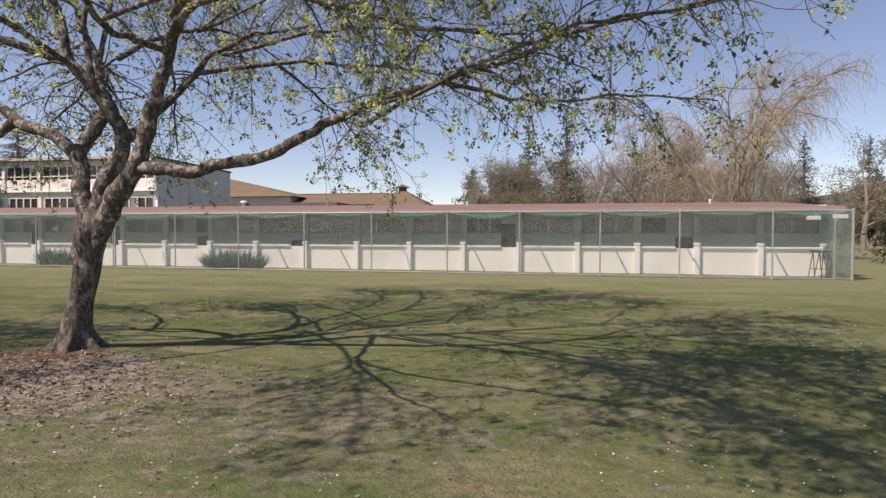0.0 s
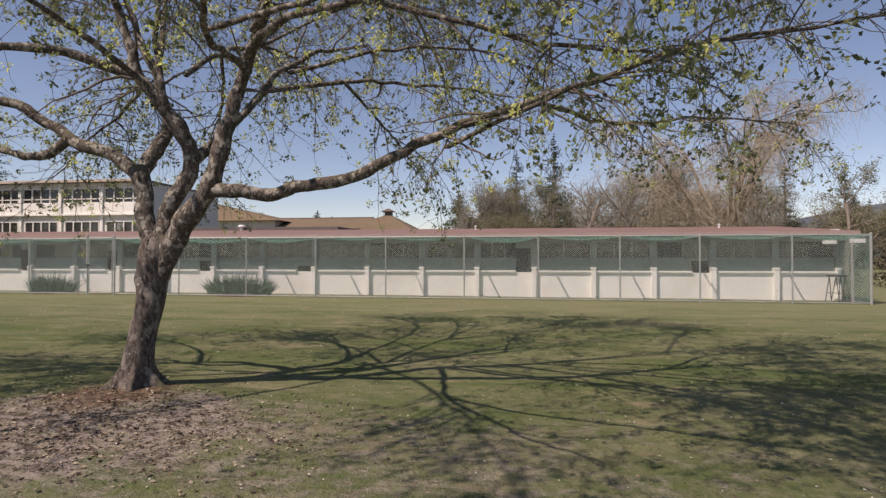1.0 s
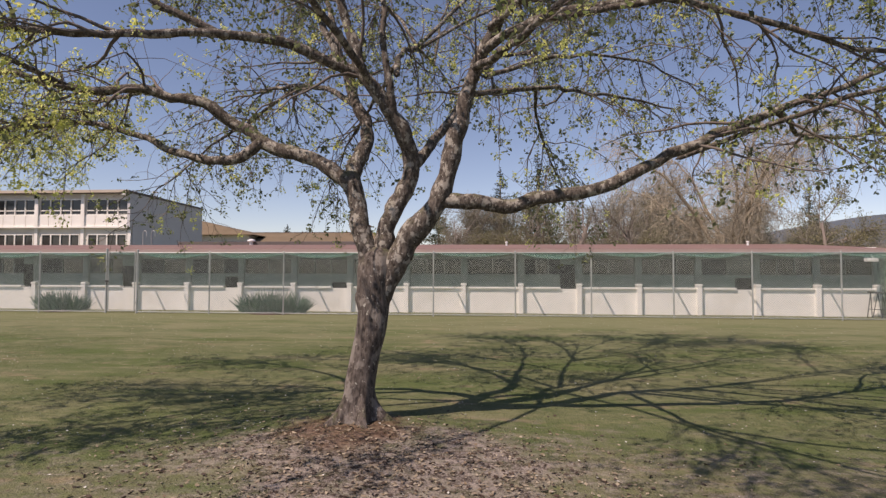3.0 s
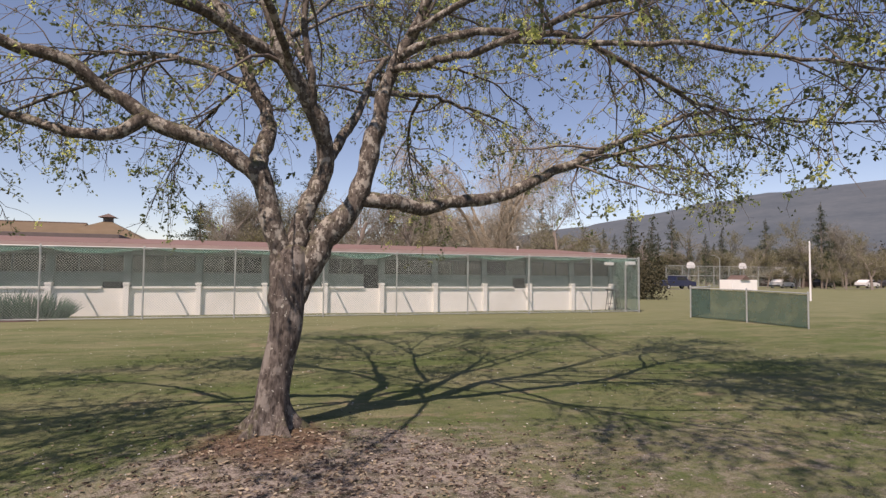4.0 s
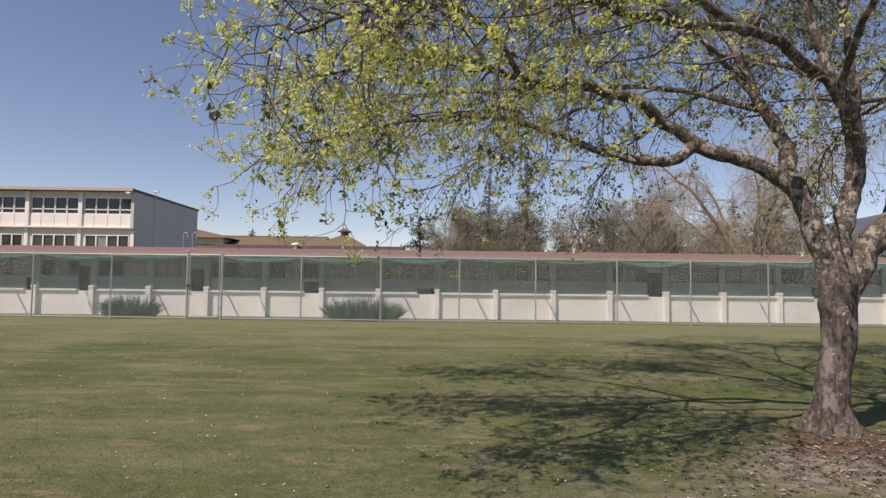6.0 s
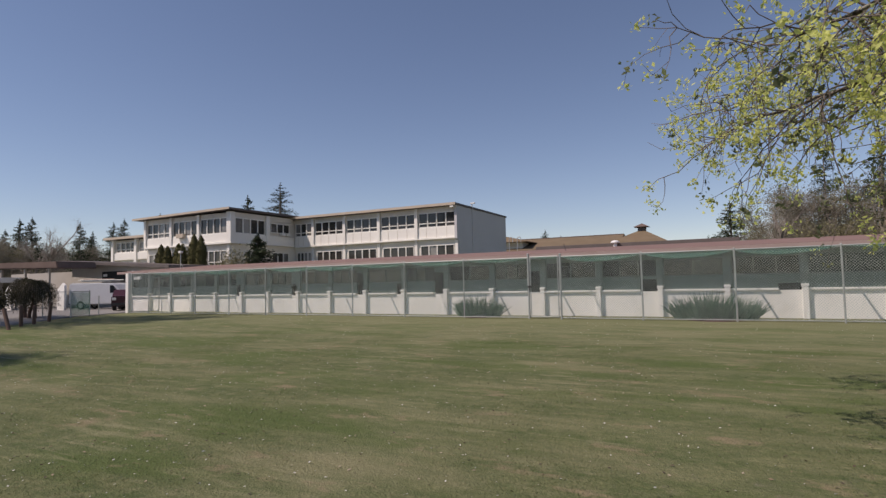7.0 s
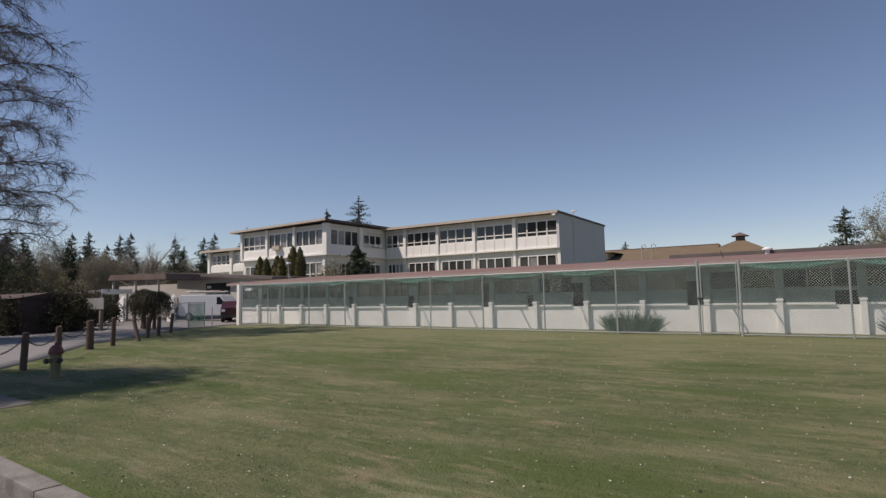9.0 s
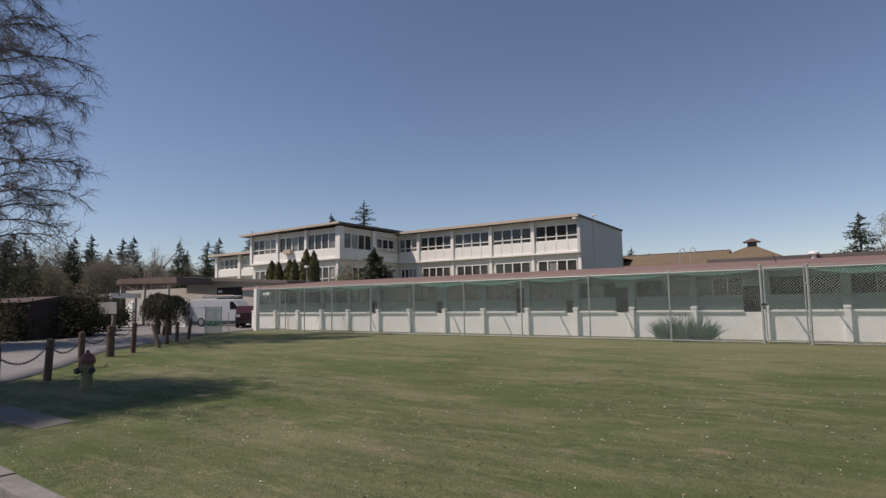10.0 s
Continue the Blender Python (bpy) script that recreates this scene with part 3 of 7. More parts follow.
def veranda_building():
    b = thing("veranda_building", "long low building with whitewashed lower wall and faded red roof", "building")
    zb = -0.35
    n = len(PILLARS)
    for k, px in enumerate(PILLARS):
        pl = part("pillar", boxed(px - 0.095, px + 0.095, WALL_Y - 0.165, WALL_Y + 0.16, zb, 1.10, 0.012), WHITE_WALL, b)
        part("cap", boxed(px - 0.115, px + 0.115, WALL_Y - 0.185, WALL_Y + 0.18, 1.10, 1.19, 0.02), WHITE_CAP, pl, "white concrete pillar cap")
        part("column", boxed(px - 0.13, px + 0.13, WALL_Y - 0.03, WALL_Y + 0.18, 1.19, 2.62, 0.006), COLUMN, b, "grey painted column")
        if k == n - 1:
            break
        x0, x1 = PILLARS[k + 1] + 0.095, px - 0.095
        part("lower_wall", boxed(x0, x1, WALL_Y, WALL_Y + 0.15, zb, 0.965), WHITE_WALL, b, "whitewashed block wall")
        cut = OPENINGS.get(k)
        xo = x1 - cut[0] + 0.12 if cut else x1
        part("coping", boxed(x0, xo, WALL_Y - 0.085, WALL_Y + 0.17, 0.965, 1.04, 0.012), WHITE_CAP, b, "white coping ledge")
        # infill: solid panel below, window band above, closed at the head
        xi0, xi1 = PILLARS[k + 1] + 0.13, (xo if cut and cut[1] > 1.55 else px - 0.13)
        lo1 = xo if cut else xi1
        part("infill_panel", boxed(xi0, min(lo1, px - 0.13), WALL_Y + 0.06, WALL_Y + 0.12, 1.04, 1.56), INFILL, b, "grey-green infill panel")
        part("head_panel", boxed(xi0, px - 0.13, WALL_Y + 0.05, WALL_Y + 0.13, 2.27, 2.62), INFILL, b)
        w = part("window", boxed(xi0, xi1, WALL_Y + 0.055, WALL_Y + 0.13, 1.56, 1.60), FRAME_DARK, b, "weathered veranda window")
        part("frame", boxed(xi0, xi1, WALL_Y + 0.055, WALL_Y + 0.13, 2.23, 2.27), FRAME_DARK, w)
        m = 2 + k % 2
        for j in range(m):
            a0, a1 = xi0 + (xi1 - xi0) * j / m, xi0 + (xi1 - xi0) * (j + 1) / m
            part("mullion", boxed(a0, a0 + 0.04, WALL_Y + 0.055, WALL_Y + 0.13, 1.60, 2.23), FRAME_DARK, w)
            part("pane", boxed(a0 + 0.04, a1, WALL_Y + 0.09, WALL_Y + 0.10, 1.60, 2.23), INTERIOR_SHADE if k in DEEP and j != 1 else PANE_LOW, w)
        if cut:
            # near-black sheet: the shade inside the opening, put into colour
            part("opening_back", boxed(xo, px - 0.13, WALL_Y + 0.45, WALL_Y + 0.5, 0.9, cut[1] + 0.1), INTERIOR_SHADE, b, "near-black sheet standing for the shaded inside of the doorway")
            if cut[1] < 2.2:
                part("door_head", boxed(xo, px - 0.13, WALL_Y + 0.06, WALL_Y + 0.12, cut[1], 2.27 if cut[1] > 1.55 else 1.56), INFILL, b)
    xa, xb = PILLARS[-1] - 0.2, PILLARS[0] + 0.15
    part("end_wall", boxed(xb - 0.15, xb, WALL_Y + 0.18, 36.0, zb, 2.75), WHITE_WALL, b)
    part("end_wall", boxed(xa, xa + 0.15, WALL_Y + 0.18, 36.0, zb, 2.75), WHITE_WALL, b)
    part("back_wall", boxed(xa, xb, 36.0, 36.2, zb, 2.75), WHITE_WALL, b)
    # near-black backing sheet that keeps the building's inside dark
    part("dark_backing", boxed(xa + 0.2, xb - 0.2, WALL_Y + 0.9, WALL_Y + 1.0, zb, 2.7), INTERIOR_SHADE, b)
    part("corner_post", boxed(-45.75, -45.5, 22.25, 22.5, zb, 2.5, 0.01), WHITE_WALL, b, "white corner post")
    # roof: low pitch, standing seams, fascia
    x0, x1 = -48.4, 12.75
    rise = 0.076
    ridge_y = 30.6
    zr = EAVE_Z + 0.10 + rise * (ridge_y - EAVE_Y)
    part("roof", prism([(EAVE_Y, EAVE_Z + 0.10), (ridge_y, zr), (37.0, EAVE_Z + 0.1), (37.0, EAVE_Z - 0.02), (ridge_y, zr - 0.12), (EAVE_Y, EAVE_Z - 0.02)], "x", x0, x1), RED_ROOF, b, "faded red sheet-metal roof")
    part("fascia", boxed(x0, x1, EAVE_Y - 0.035, EAVE_Y - 0.003, EAVE_Z - 0.06, EAVE_Z + 0.09, 0.006), FASCIA, b, "faded pink fascia board")
    part("soffit", boxed(x0, x1, EAVE_Y, WALL_Y + 0.05, EAVE_Z - 0.05, EAVE_Z - 0.025), INFILL, b)
    # raised dark flat roof behind the ridge
    part("rear_roof", boxed(-22.5, -11.5, 33.0, 36.5, 3.0, 3.52, 0.02), DARK_EDGE, b, "dark flat roof section")
    return b


veranda_building()


def roof_vent(x, y, z):
    v = thing("roof_vent", "small white domed vent on the red roof", "vent", at=(x, y, z))
    part("stack", turned([(0.11, -0.15), (0.11, 0.10)], 12), WHITE_METAL, v)
    part("cowl", turned([(0.20, 0.09), (0.24, 0.12), (0.23, 0.18), (0.14, 0.24), (0.03, 0.26)], 16), WHITE_METAL, v)


roof_vent(-17.76, 32.8, 3.4)
for vx in (9.2, -2.6):
    v = thing("vent_pipe", "short pale vent pipe on the red roof", "vent", at=(vx, 28.4, 3.0))
    part("pipe", turned([(0.05, -0.1), (0.05, 0.16), (0.075, 0.17), (0.075, 0.22), (0.02, 0.24)], 10), WHITE_METAL, v)


def bent_pipe(x):
    cu = bpy.data.curves.new("bent_pipe", "CURVE")
    cu.dimensions, cu.bevel_depth, cu.bevel_resolution = "3D", 0.022, 2
    sp = cu.splines.new("POLY")
    pts = [(0, 0, -0.2), (0, 0, 0.65)] + [(0.11 - 0.11 * math.cos(a), 0, 0.65 + 0.14 * math.sin(a)) for a in np.linspace(0.3, math.pi, 8)] + [(0.22, 0, 0.45)]
    sp.points.add(len(pts) - 1)
    for p, q in zip(sp.points, pts):
        p.co = (*q, 1)
    cu.materials.append(GALV)
    o = new("roof_pipe", cu)
    o.location = (x, 31.0, 3.25)
    tagged(o, "bent grey service pipe rising from the roof", "pipe", "roof pipes")


def roof_lamp_pole(x, y):
    p = thing("lamp_pole", "thin grey pole with a small white lamp, on the red roof", "lamp", at=(x, y, 2.7))
    part("pole", rod(bmesh.new(), (0, 0, -0.1), (0, 0, 1.12), 0.025, n=8), GALV, p)
    part("stay", rod(bmesh.new(), (0.0, 0, 0.45), (0.42, 0.0, -0.05), 0.014, n=6), GALV, p)
    part("lamp_head", boxed(-0.12, 0.12, -0.1, 0.1, 1.1, 1.24, 0.03), WHITE_METAL, p)


roof_lamp_pole(-44.2, 25.0)
bent_pipe(-23.45)
bent_pipe(-22.95)
rod_bm = rod(bmesh.new(), (0, 0, -0.2), (-0.16, 0.02, 0.3), 0.02, 0.015, 6)
o = part("roof_bracket", rod_bm, BLACK_IRON)
o.location = (-19.0, 27.0, 2.95)
tagged(o, "short dark bracket leaning on the roof", "bracket")

# ---------------------------------------------------------------- chain-link fence
FENCE_Y, FENCE_H = 21.99, 2.44
POSTS = [-44.94, -43.13, -41.13, -39.07, -36.39, -33.71, -30.93, -28.11, -25.2, -22.22, -19.3, -17.98, -14.91, -11.82, -8.75, -5.75, -2.53, 0.40, 3.51, 6.43, 9.67, 12.33]


def chain_link(length, z0, z1, pitch=0.092, r=0.0031):
    """Crossed diagonal wires over a length, in the xz plane from x = 0."""
    h = z1 - z0
    vs, fs = [], []
    n = int((length + h) / pitch)
    for s in (0, 1):
        for i in range(n + 1):
            c = i * pitch - (h if s == 0 else 0.0)
            # the wire x = c + sgn * z, clipped to the bay
            t0, t1 = (max(0.0, -c), min(h, length - c)) if s == 0 else (max(0.0, c - length), min(h, c))
            if t1 - t0 < 0.02:
                continue
            sg = 1 if s == 0 else -1
            a, b = np.array((c + sg * t0, 0.003 * sg, z0 + t0)), np.array((c + sg * t1, 0.003 * sg, z0 + t1))
            k = len(vs)
            for e in (a, b):
                vs += [e + (sg * -0.7 * r, 0, 0.7 * r), e + (sg * 0.7 * r, 0, -0.7 * r), e + (0, r, 0)]
            fs += [(k, k + 1, k + 4, k + 3), (k + 1, k + 2, k + 5, k + 4), (k + 2, k, k + 3, k + 5)]
    return vs, fs


def fence_post(parent, x, y, top, r=0.032):
    zg = gz(x, y)
    p = part("post", rod(bmesh.new(), (x, y, zg - 0.25), (x, y, top), r, r, 10), GALV, parent)
    part("post_cap", turned([(r * 1.15, -0.02), (r * 1.2, 0.01), (r * 0.7, 0.03), (0.005, 0.038)], 10, (x, y, top)), GALV, p)
    return p


def long_fence():
    f = thing("chain_link_fence", "tall galvanised chain-link fence with rails and posts at the lawn's edge", "fence")
    for i, x in enumerate(POSTS):
        gate_post = i in (10, 11)
        fence_post(f, x, FENCE_Y, FENCE_H + (0.14 if i == 10 else 0.10 if i == 11 else 0.03), 0.043 if gate_post or i in (0, len(POSTS) - 1) else 0.031)
        if i in (0,):
            continue
        zt = FENCE_H
        part("cross_bar", rod(bmesh.new(), (x - 0.02, FENCE_Y, zt - 0.03), (x - 0.02, EAVE_Y + 0.35, zt + 0.02), 0.034, n=8), GALV, f, "pipe from the post to the eaves")
    for i, (a, b) in enumerate(zip(POSTS, POSTS[1:])):
        if i == 10:
            continue
        za, zb = gz(a, FENCE_Y), gz(b, FENCE_Y)
        part("top_rail", rod(bmesh.new(), (a, FENCE_Y, FENCE_H), (b, FENCE_Y, FENCE_H), 0.022, n=8), GALV, f)
        part("bottom_rail", rod(bmesh.new(), (a, FENCE_Y, za + 0.06), (b, FENCE_Y, zb + 0.06), 0.02, n=8), GALV, f)
        vs, fs = chain_link(b - a, min(za, zb) + 0.05, FENCE_H)
        m = mesh_of("wire_mesh", vs, fs, WIRE, f)
        m.location = (a, FENCE_Y - 0.035, 0)
    # returns at both ends, running back to the building
    for x, y1 in ((POSTS[-1], WALL_Y + 2.2), (POSTS[0], WALL_Y - 0.1)):
        zg = gz(x, 23)
        part("top_rail", rod(bmesh.new(), (x, FENCE_Y, FENCE_H), (x, y1, FENCE_H), 0.022, n=8), GALV, f)
        part("bottom_rail", rod(bmesh.new(), (x, FENCE_Y, zg + 0.06), (x, y1, zg + 0.06), 0.02, n=8), GALV, f)
        fence_post(f, x, y1, FENCE_H + 0.03)
        vs, fs = chain_link(y1 - FENCE_Y, zg + 0.05, FENCE_H)
        m = mesh_of("wire_mesh", vs, fs, WIRE, f)
        m.matrix_world = pose(x, FENCE_Y, 0, 0, 0, 90)
    return f


long_fence()


def fence_gate():
    x0, x1 = POSTS[10] + 0.09, POSTS[11] - 0.09
    zg = gz(x0, FENCE_Y)
    g = thing("fence_gate", "closed galvanised chain-link gate with a middle rail", "gate")
    z0, z1, zm = zg + 0.09, FENCE_H + 0.02, 1.02
    bm = bmesh.new()
    for a, b in (((x0, z0), (x0, z1)), ((x0, z1), (x1, z1)), ((x1, z1), (x1, z0)), ((x1, z0), (x0, z0))):
        rod(bm, (a[0], FENCE_Y - 0.02, a[1]), (b[0], FENCE_Y - 0.02, b[1]), 0.024, n=8)
    part("gate_frame", bm, GALV, g)
    part("middle_rail", rod(bmesh.new(), (x0, FENCE_Y - 0.02, zm), (x1, FENCE_Y - 0.02, zm), 0.022, n=8), GALV, g)
    vs, fs = chain_link(x1 - x0, z0, z1)
    mesh_of("wire_mesh", vs, fs, WIRE, g).location = (x0, FENCE_Y - 0.05, 0)
    for z in (0.35, 1.9):
        part("hinge", boxed(x1 + 0.0, x1 + 0.11, FENCE_Y - 0.05, FENCE_Y + 0.0, z, z + 0.07, 0.008), GALV, g)
    lt = part("latch", boxed(x0 - 0.12, x0 + 0.03, FENCE_Y - 0.06, FENCE_Y - 0.01, 1.22, 1.30, 0.01), BLACK_IRON, g, "dark gate latch")
    part("padlock", boxed(x0 - 0.06, x0 - 0.01, FENCE_Y - 0.085, FENCE_Y - 0.055, 1.12, 1.2, 0.012), BLACK_IRON, lt)


fence_gate()


def overhead_net():
    """Net over the yard between fence and eaves, sagging between the cross bars."""
    net = thing("overhead_net", "fine green netting sagging between the fence and the eaves", "netting")
    rng = random.Random(5)
    for i, (a, b) in enumerate(zip(POSTS, POSTS[1:])):
        if i < 1:
            continue
        nx, ny = 14, 5
        vs, fs = [], []
        sag = rng.uniform(0.14, 0.27) * min(1.0, (b - a) / 3.0)
        skew = rng.uniform(0.8, 1.3)
        for iy in range(ny + 1):
            for ix in range(nx + 1):
                u, v = ix / nx, (0.0, 0.06, 0.12, 0.35, 0.65, 1.0)[iy]
                drop = min(1.0, v / 0.1) * (1 - max(0.0, v - 0.1) / 0.9) ** 0.7
                z = FENCE_H + 0.005 + 0.04 * v - sag * (math.sin(math.pi * u ** skew)) ** 0.7 * drop + 0.01 * noise.noise(Vector((ix * 0.7 + i * 9, iy, 3)))
                vs.append((a + (b - a) * u, FENCE_Y + 0.03 + (EAVE_Y + 0.25 - FENCE_Y) * v, z))
        for iy in range(ny):
            for ix in range(nx):
                p = iy * (nx + 1) + ix
                fs.append((p, p + 1, p + nx + 2, p + nx + 1))
        mesh_of("net_panel", vs, fs, NET, net, smooth=True)


overhead_net()
zg = gz(12.3, 23)
vs, fs = [], []
for iy in range(13):
    for iz in range(13):
        vs.append((12.30 - 0.02 * math.sin(iy * 0.9), 22.05 + 2.1 * iy / 12, zg + 0.08 + (2.33 - zg) * iz / 12 - (0.06 * math.sin(math.pi * iy / 12) if iz == 12 else 0)))
fs = [(a * 13 + b, a * 13 + b + 1, (a + 1) * 13 + b + 1, (a + 1) * 13 + b) for a in range(12) for b in range(12)]
tagged(mesh_of("end_screen", vs, fs, END_NET, smooth=True), "thin green screen cloth tied to the end fence", "screen cloth")


# ---------------------------------------------------------------- school buildings behind
def window_row(parent, axis, at, lo, hi, z0, z1, n, sill=0.28, out=-1):
    """A window unit with n upper lights over a low row; axis x or y is the run of the wall, at its plane."""
    d0, d1 = at + out * 0.02, at + out * 0.10

    def bar(name, a, b, za, zb, par, m=WHITE_PANEL, e0=d0, e1=d1):
        p, q = min(e0, e1), max(e0, e1)
        bm = boxed(a, b, p, q, za, zb) if axis == "x" else boxed(p, q, a, b, za, zb)
        return part(name, bm, m, par)
    w = bar("window", lo, hi, z0 - 0.09, z0, parent)
    w["label"] = "wide window with white mullions"
    bar("window_frame", lo, hi, z1, z1 + 0.08, w)
    if sill:
        bar("transom", lo, hi, z0 + sill, z0 + sill + 0.08, w)
    for j in range(n + 1):
        a = lo + (hi - lo) * j / n
        bar("mullion", max(lo, a - 0.05), min(hi, a + 0.05), z0, z1, w)
        if j < n:
            bar("pane", a + 0.05, lo + (hi - lo) * (j + 1) / n - 0.05, z0, z1, w, PANE, at - out * 0.02, at + out * 0.01)
    return w


def school_wing_b():
    s = thing("school_wing", "long cream school wing with white spandrels and blank shade-grey end", "building", "school buildings")
    x0, x1, y0, y1 = -53.3, -33.9, 46.0, 57.9
    zt = 8.25
    part("wall", boxed(x0, x1 - 0.25, y0 + 0.02, y1, -0.3, zt), CREAM, s)
    part("end_wall", prism([(y0 - 0.35, 5.45), (y0 - 0.35, 8.58), (y1 + 0.1, 8.42), (y1 + 0.1, -0.3), (y0 + 0.1, -0.3), (y0 + 0.1, 5.1)], "x", x1 - 0.25, x1), SHADE_GREY_WALL, s, "blank end wall, coloured grey for its shade")
    part("roof", prism([(y0 - 0.75, 8.64), (y1 + 0.25, 8.54), (y1 + 0.25, 8.38), (y0 - 0.75, 8.44)], "x", x0 - 1.0, x1 + 0.08), DARK_EDGE, s, "thin dark roof slab")
    part("fascia", boxed(x0 - 1.0, x1 + 0.08, y0 - 0.81, y0 - 0.753, 8.43, 8.66), TAN_EDGE, s, "tan fascia strip")
    # projecting upper storey band
    part("floor_band", boxed(x0, x1 - 0.25, y0 - 0.35, y0 + 0.016, 5.45, 5.58), WHITE_PANEL, s)
    px = [-53.3, -50.62, -46.59, -42.42, -38.2, -33.95]
    for a, b in zip(px, px[1:]):
        part("spandrel", boxed(a + 0.16, b - 0.16, y0 - 0.22, y0 + 0.016, 5.58, 6.55), WHITE_PANEL, s, "white spandrel panel")
        for j in range(1, 4):
            c = a + (b - a) * j / 4
            part("spandrel_joint", boxed(c - 0.03, c + 0.03, y0 - 0.236, y0 - 0.222, 5.6, 6.53), CREAM, s)
        window_row(s, "x", y0 - 0.10, a + 0.24, b - 0.2, 6.64, 7.88, 4 if b - a > 3 else 3, 0.28)
        part("upper_wall", boxed(a, b, y0 - 0.12, y0 + 0.016, 7.97, 8.42), CREAM, s)
        part("pilaster", boxed(b - 0.16, b + 0.16 if b < -34 else b, y0 - 0.34, y0 + 0.014, 5.58, 8.40, 0.02), WHITE_PANEL, s)
        part("lower_pilaster", boxed(b - 0.3, b, y0 - 0.12, y0 + 0.012, -0.3, 5.44, 0.02), WHITE_PANEL, s)
        window_row(s, "x", y0, a + 0.35, b - 0.4, 3.5, 4.85, 4, 0.28)
    part("eave_lamp", boxed(-34.3, -33.95, y0 - 0.95, y0 - 0.8, 8.2, 8.34, 0.02), WHITE_METAL, s)
    pipe = rod(bmesh.new(), (x1 + 0.04, 49.0, 4.0), (x1 + 0.04, 49.0, 9.0), 0.05, n=8)
    p = part("downpipe", pipe, SHADE_GREY_WALL, s)
    part("roof_lamp", boxed(x1 - 0.1, x1 + 0.35, 48.9, 49.1, 8.9, 9.02, 0.03), WHITE_METAL, p, "white lamp head on a bracket")


def school_wing_a():
    s = thing("school_wing", "projecting cream school wing with corner windows and white balcony panels", "building", "school buildings")
    x0, x1, y0, y1 = -65.4, -53.32, 37.4, 46.2
    part("wall", boxed(x0, x1, y0 + 0.02, y1, -0.3, 8.3), CREAM, s)
    part("roof", prism([(x0 - 1.2, 8.46), (x1 + 0.7, 8.64), (x1 + 0.7, 8.80), (x0 - 1.2, 8.62)], "y", y0 - 0.8, y1 + 0.8), DARK_EDGE, s, "thin dark roof slab")
    part("fascia", prism([(x0 - 1.2, 8.45), (x1 + 0.7, 8.63), (x1 + 0.7, 8.83), (x0 - 1.2, 8.65)], "y", y0 - 0.86, y0 - 0.803), TAN_EDGE, s, "tan fascia strip")
    part("floor_band", boxed(x0, x1 + 0.35, y0 - 0.35, y1 - 0.5, 5.52, 5.68), WHITE_PANEL, s)
    px = [-65.3, -61.37, -57.41, -53.4]
    for i, (a, b) in enumerate(zip(px, px[1:])):
        part("spandrel", boxed(a + 0.14, b - 0.16, y0 - 0.22, y0 + 0.016, 5.68, 6.5), WHITE_PANEL, s, "white spandrel panel")
        window_row(s, "x", y0 - 0.10, a + 0.22, b - 0.24, 6.58, 7.92, 4, 0.35 if i == 0 else 0)
        part("upper_wall", boxed(a, b, y0 - 0.12, y0 + 0.016, 8.0, 8.44), CREAM, s)
        part("pilaster", boxed(a - 0.16, a + 0.16, y0 - 0.34, y0 + 0.014, 5.68, 8.44, 0.02), WHITE_PANEL, s)
        window_row(s, "x", y0, a + 0.4, b - 0.4, 3.5, 4.85, 4, 0.3)
        part("lower_pilaster", boxed(b - 0.3, b + 0.02, y0 - 0.14, y0 + 0.012, -0.3, 5.5, 0.02), WHITE_PANEL, s)
    part("pilaster", boxed(x1 - 0.22, x1 + 0.33, y0 - 0.34, y0 + 0.2, 5.68, 8.5, 0.02), WHITE_PANEL, s)
    part("side_spandrel", boxed(x1 - 0.01, x1 + 0.22, y0 + 0.25, y1 - 0.55, 5.68, 6.5), WHITE_PANEL, s, "white spandrel panel")
    window_row(s, "y", x1 + 0.10, y0 + 0.35, 41.5, 6.58, 7.92, 4, 0, 1)
    window_row(s, "y", x1 + 0.10, 42.3, 45.0, 6.9, 7.75, 3, 0, 1)
    part("side_pilaster", boxed(x1 + 0.004, x1 + 0.3, 41.6, 42.1, 5.68, 8.44, 0.02), WHITE_PANEL, s)
    part("side_upper_wall", boxed(x1 + 0.004, x1 + 0.12, y0 + 0.25, y1 - 0.55, 8.0, 8.5), CREAM, s)
    for y in (43.6, 44.3):
        part("air_conditioner", boxed(x1 + 0.1, x1 + 0.5, y, y + 0.45, 6.62, 6.9, 0.02), WHITE_METAL, s, "small white window air conditioner")
    part("air_conditioner", boxed(-60.2, -59.2, y0 - 0.6, y0 - 0.2, 6.35, 6.75, 0.03), TAN_EDGE, s, "tan window air conditioner")
    window_row(s, "y", x1, 39.0, 41.4, 3.4, 4.8, 3, 0, 1)
    window_row(s, "y", x1, 42.6, 45.0, 3.4, 4.8, 3, 0, 1)


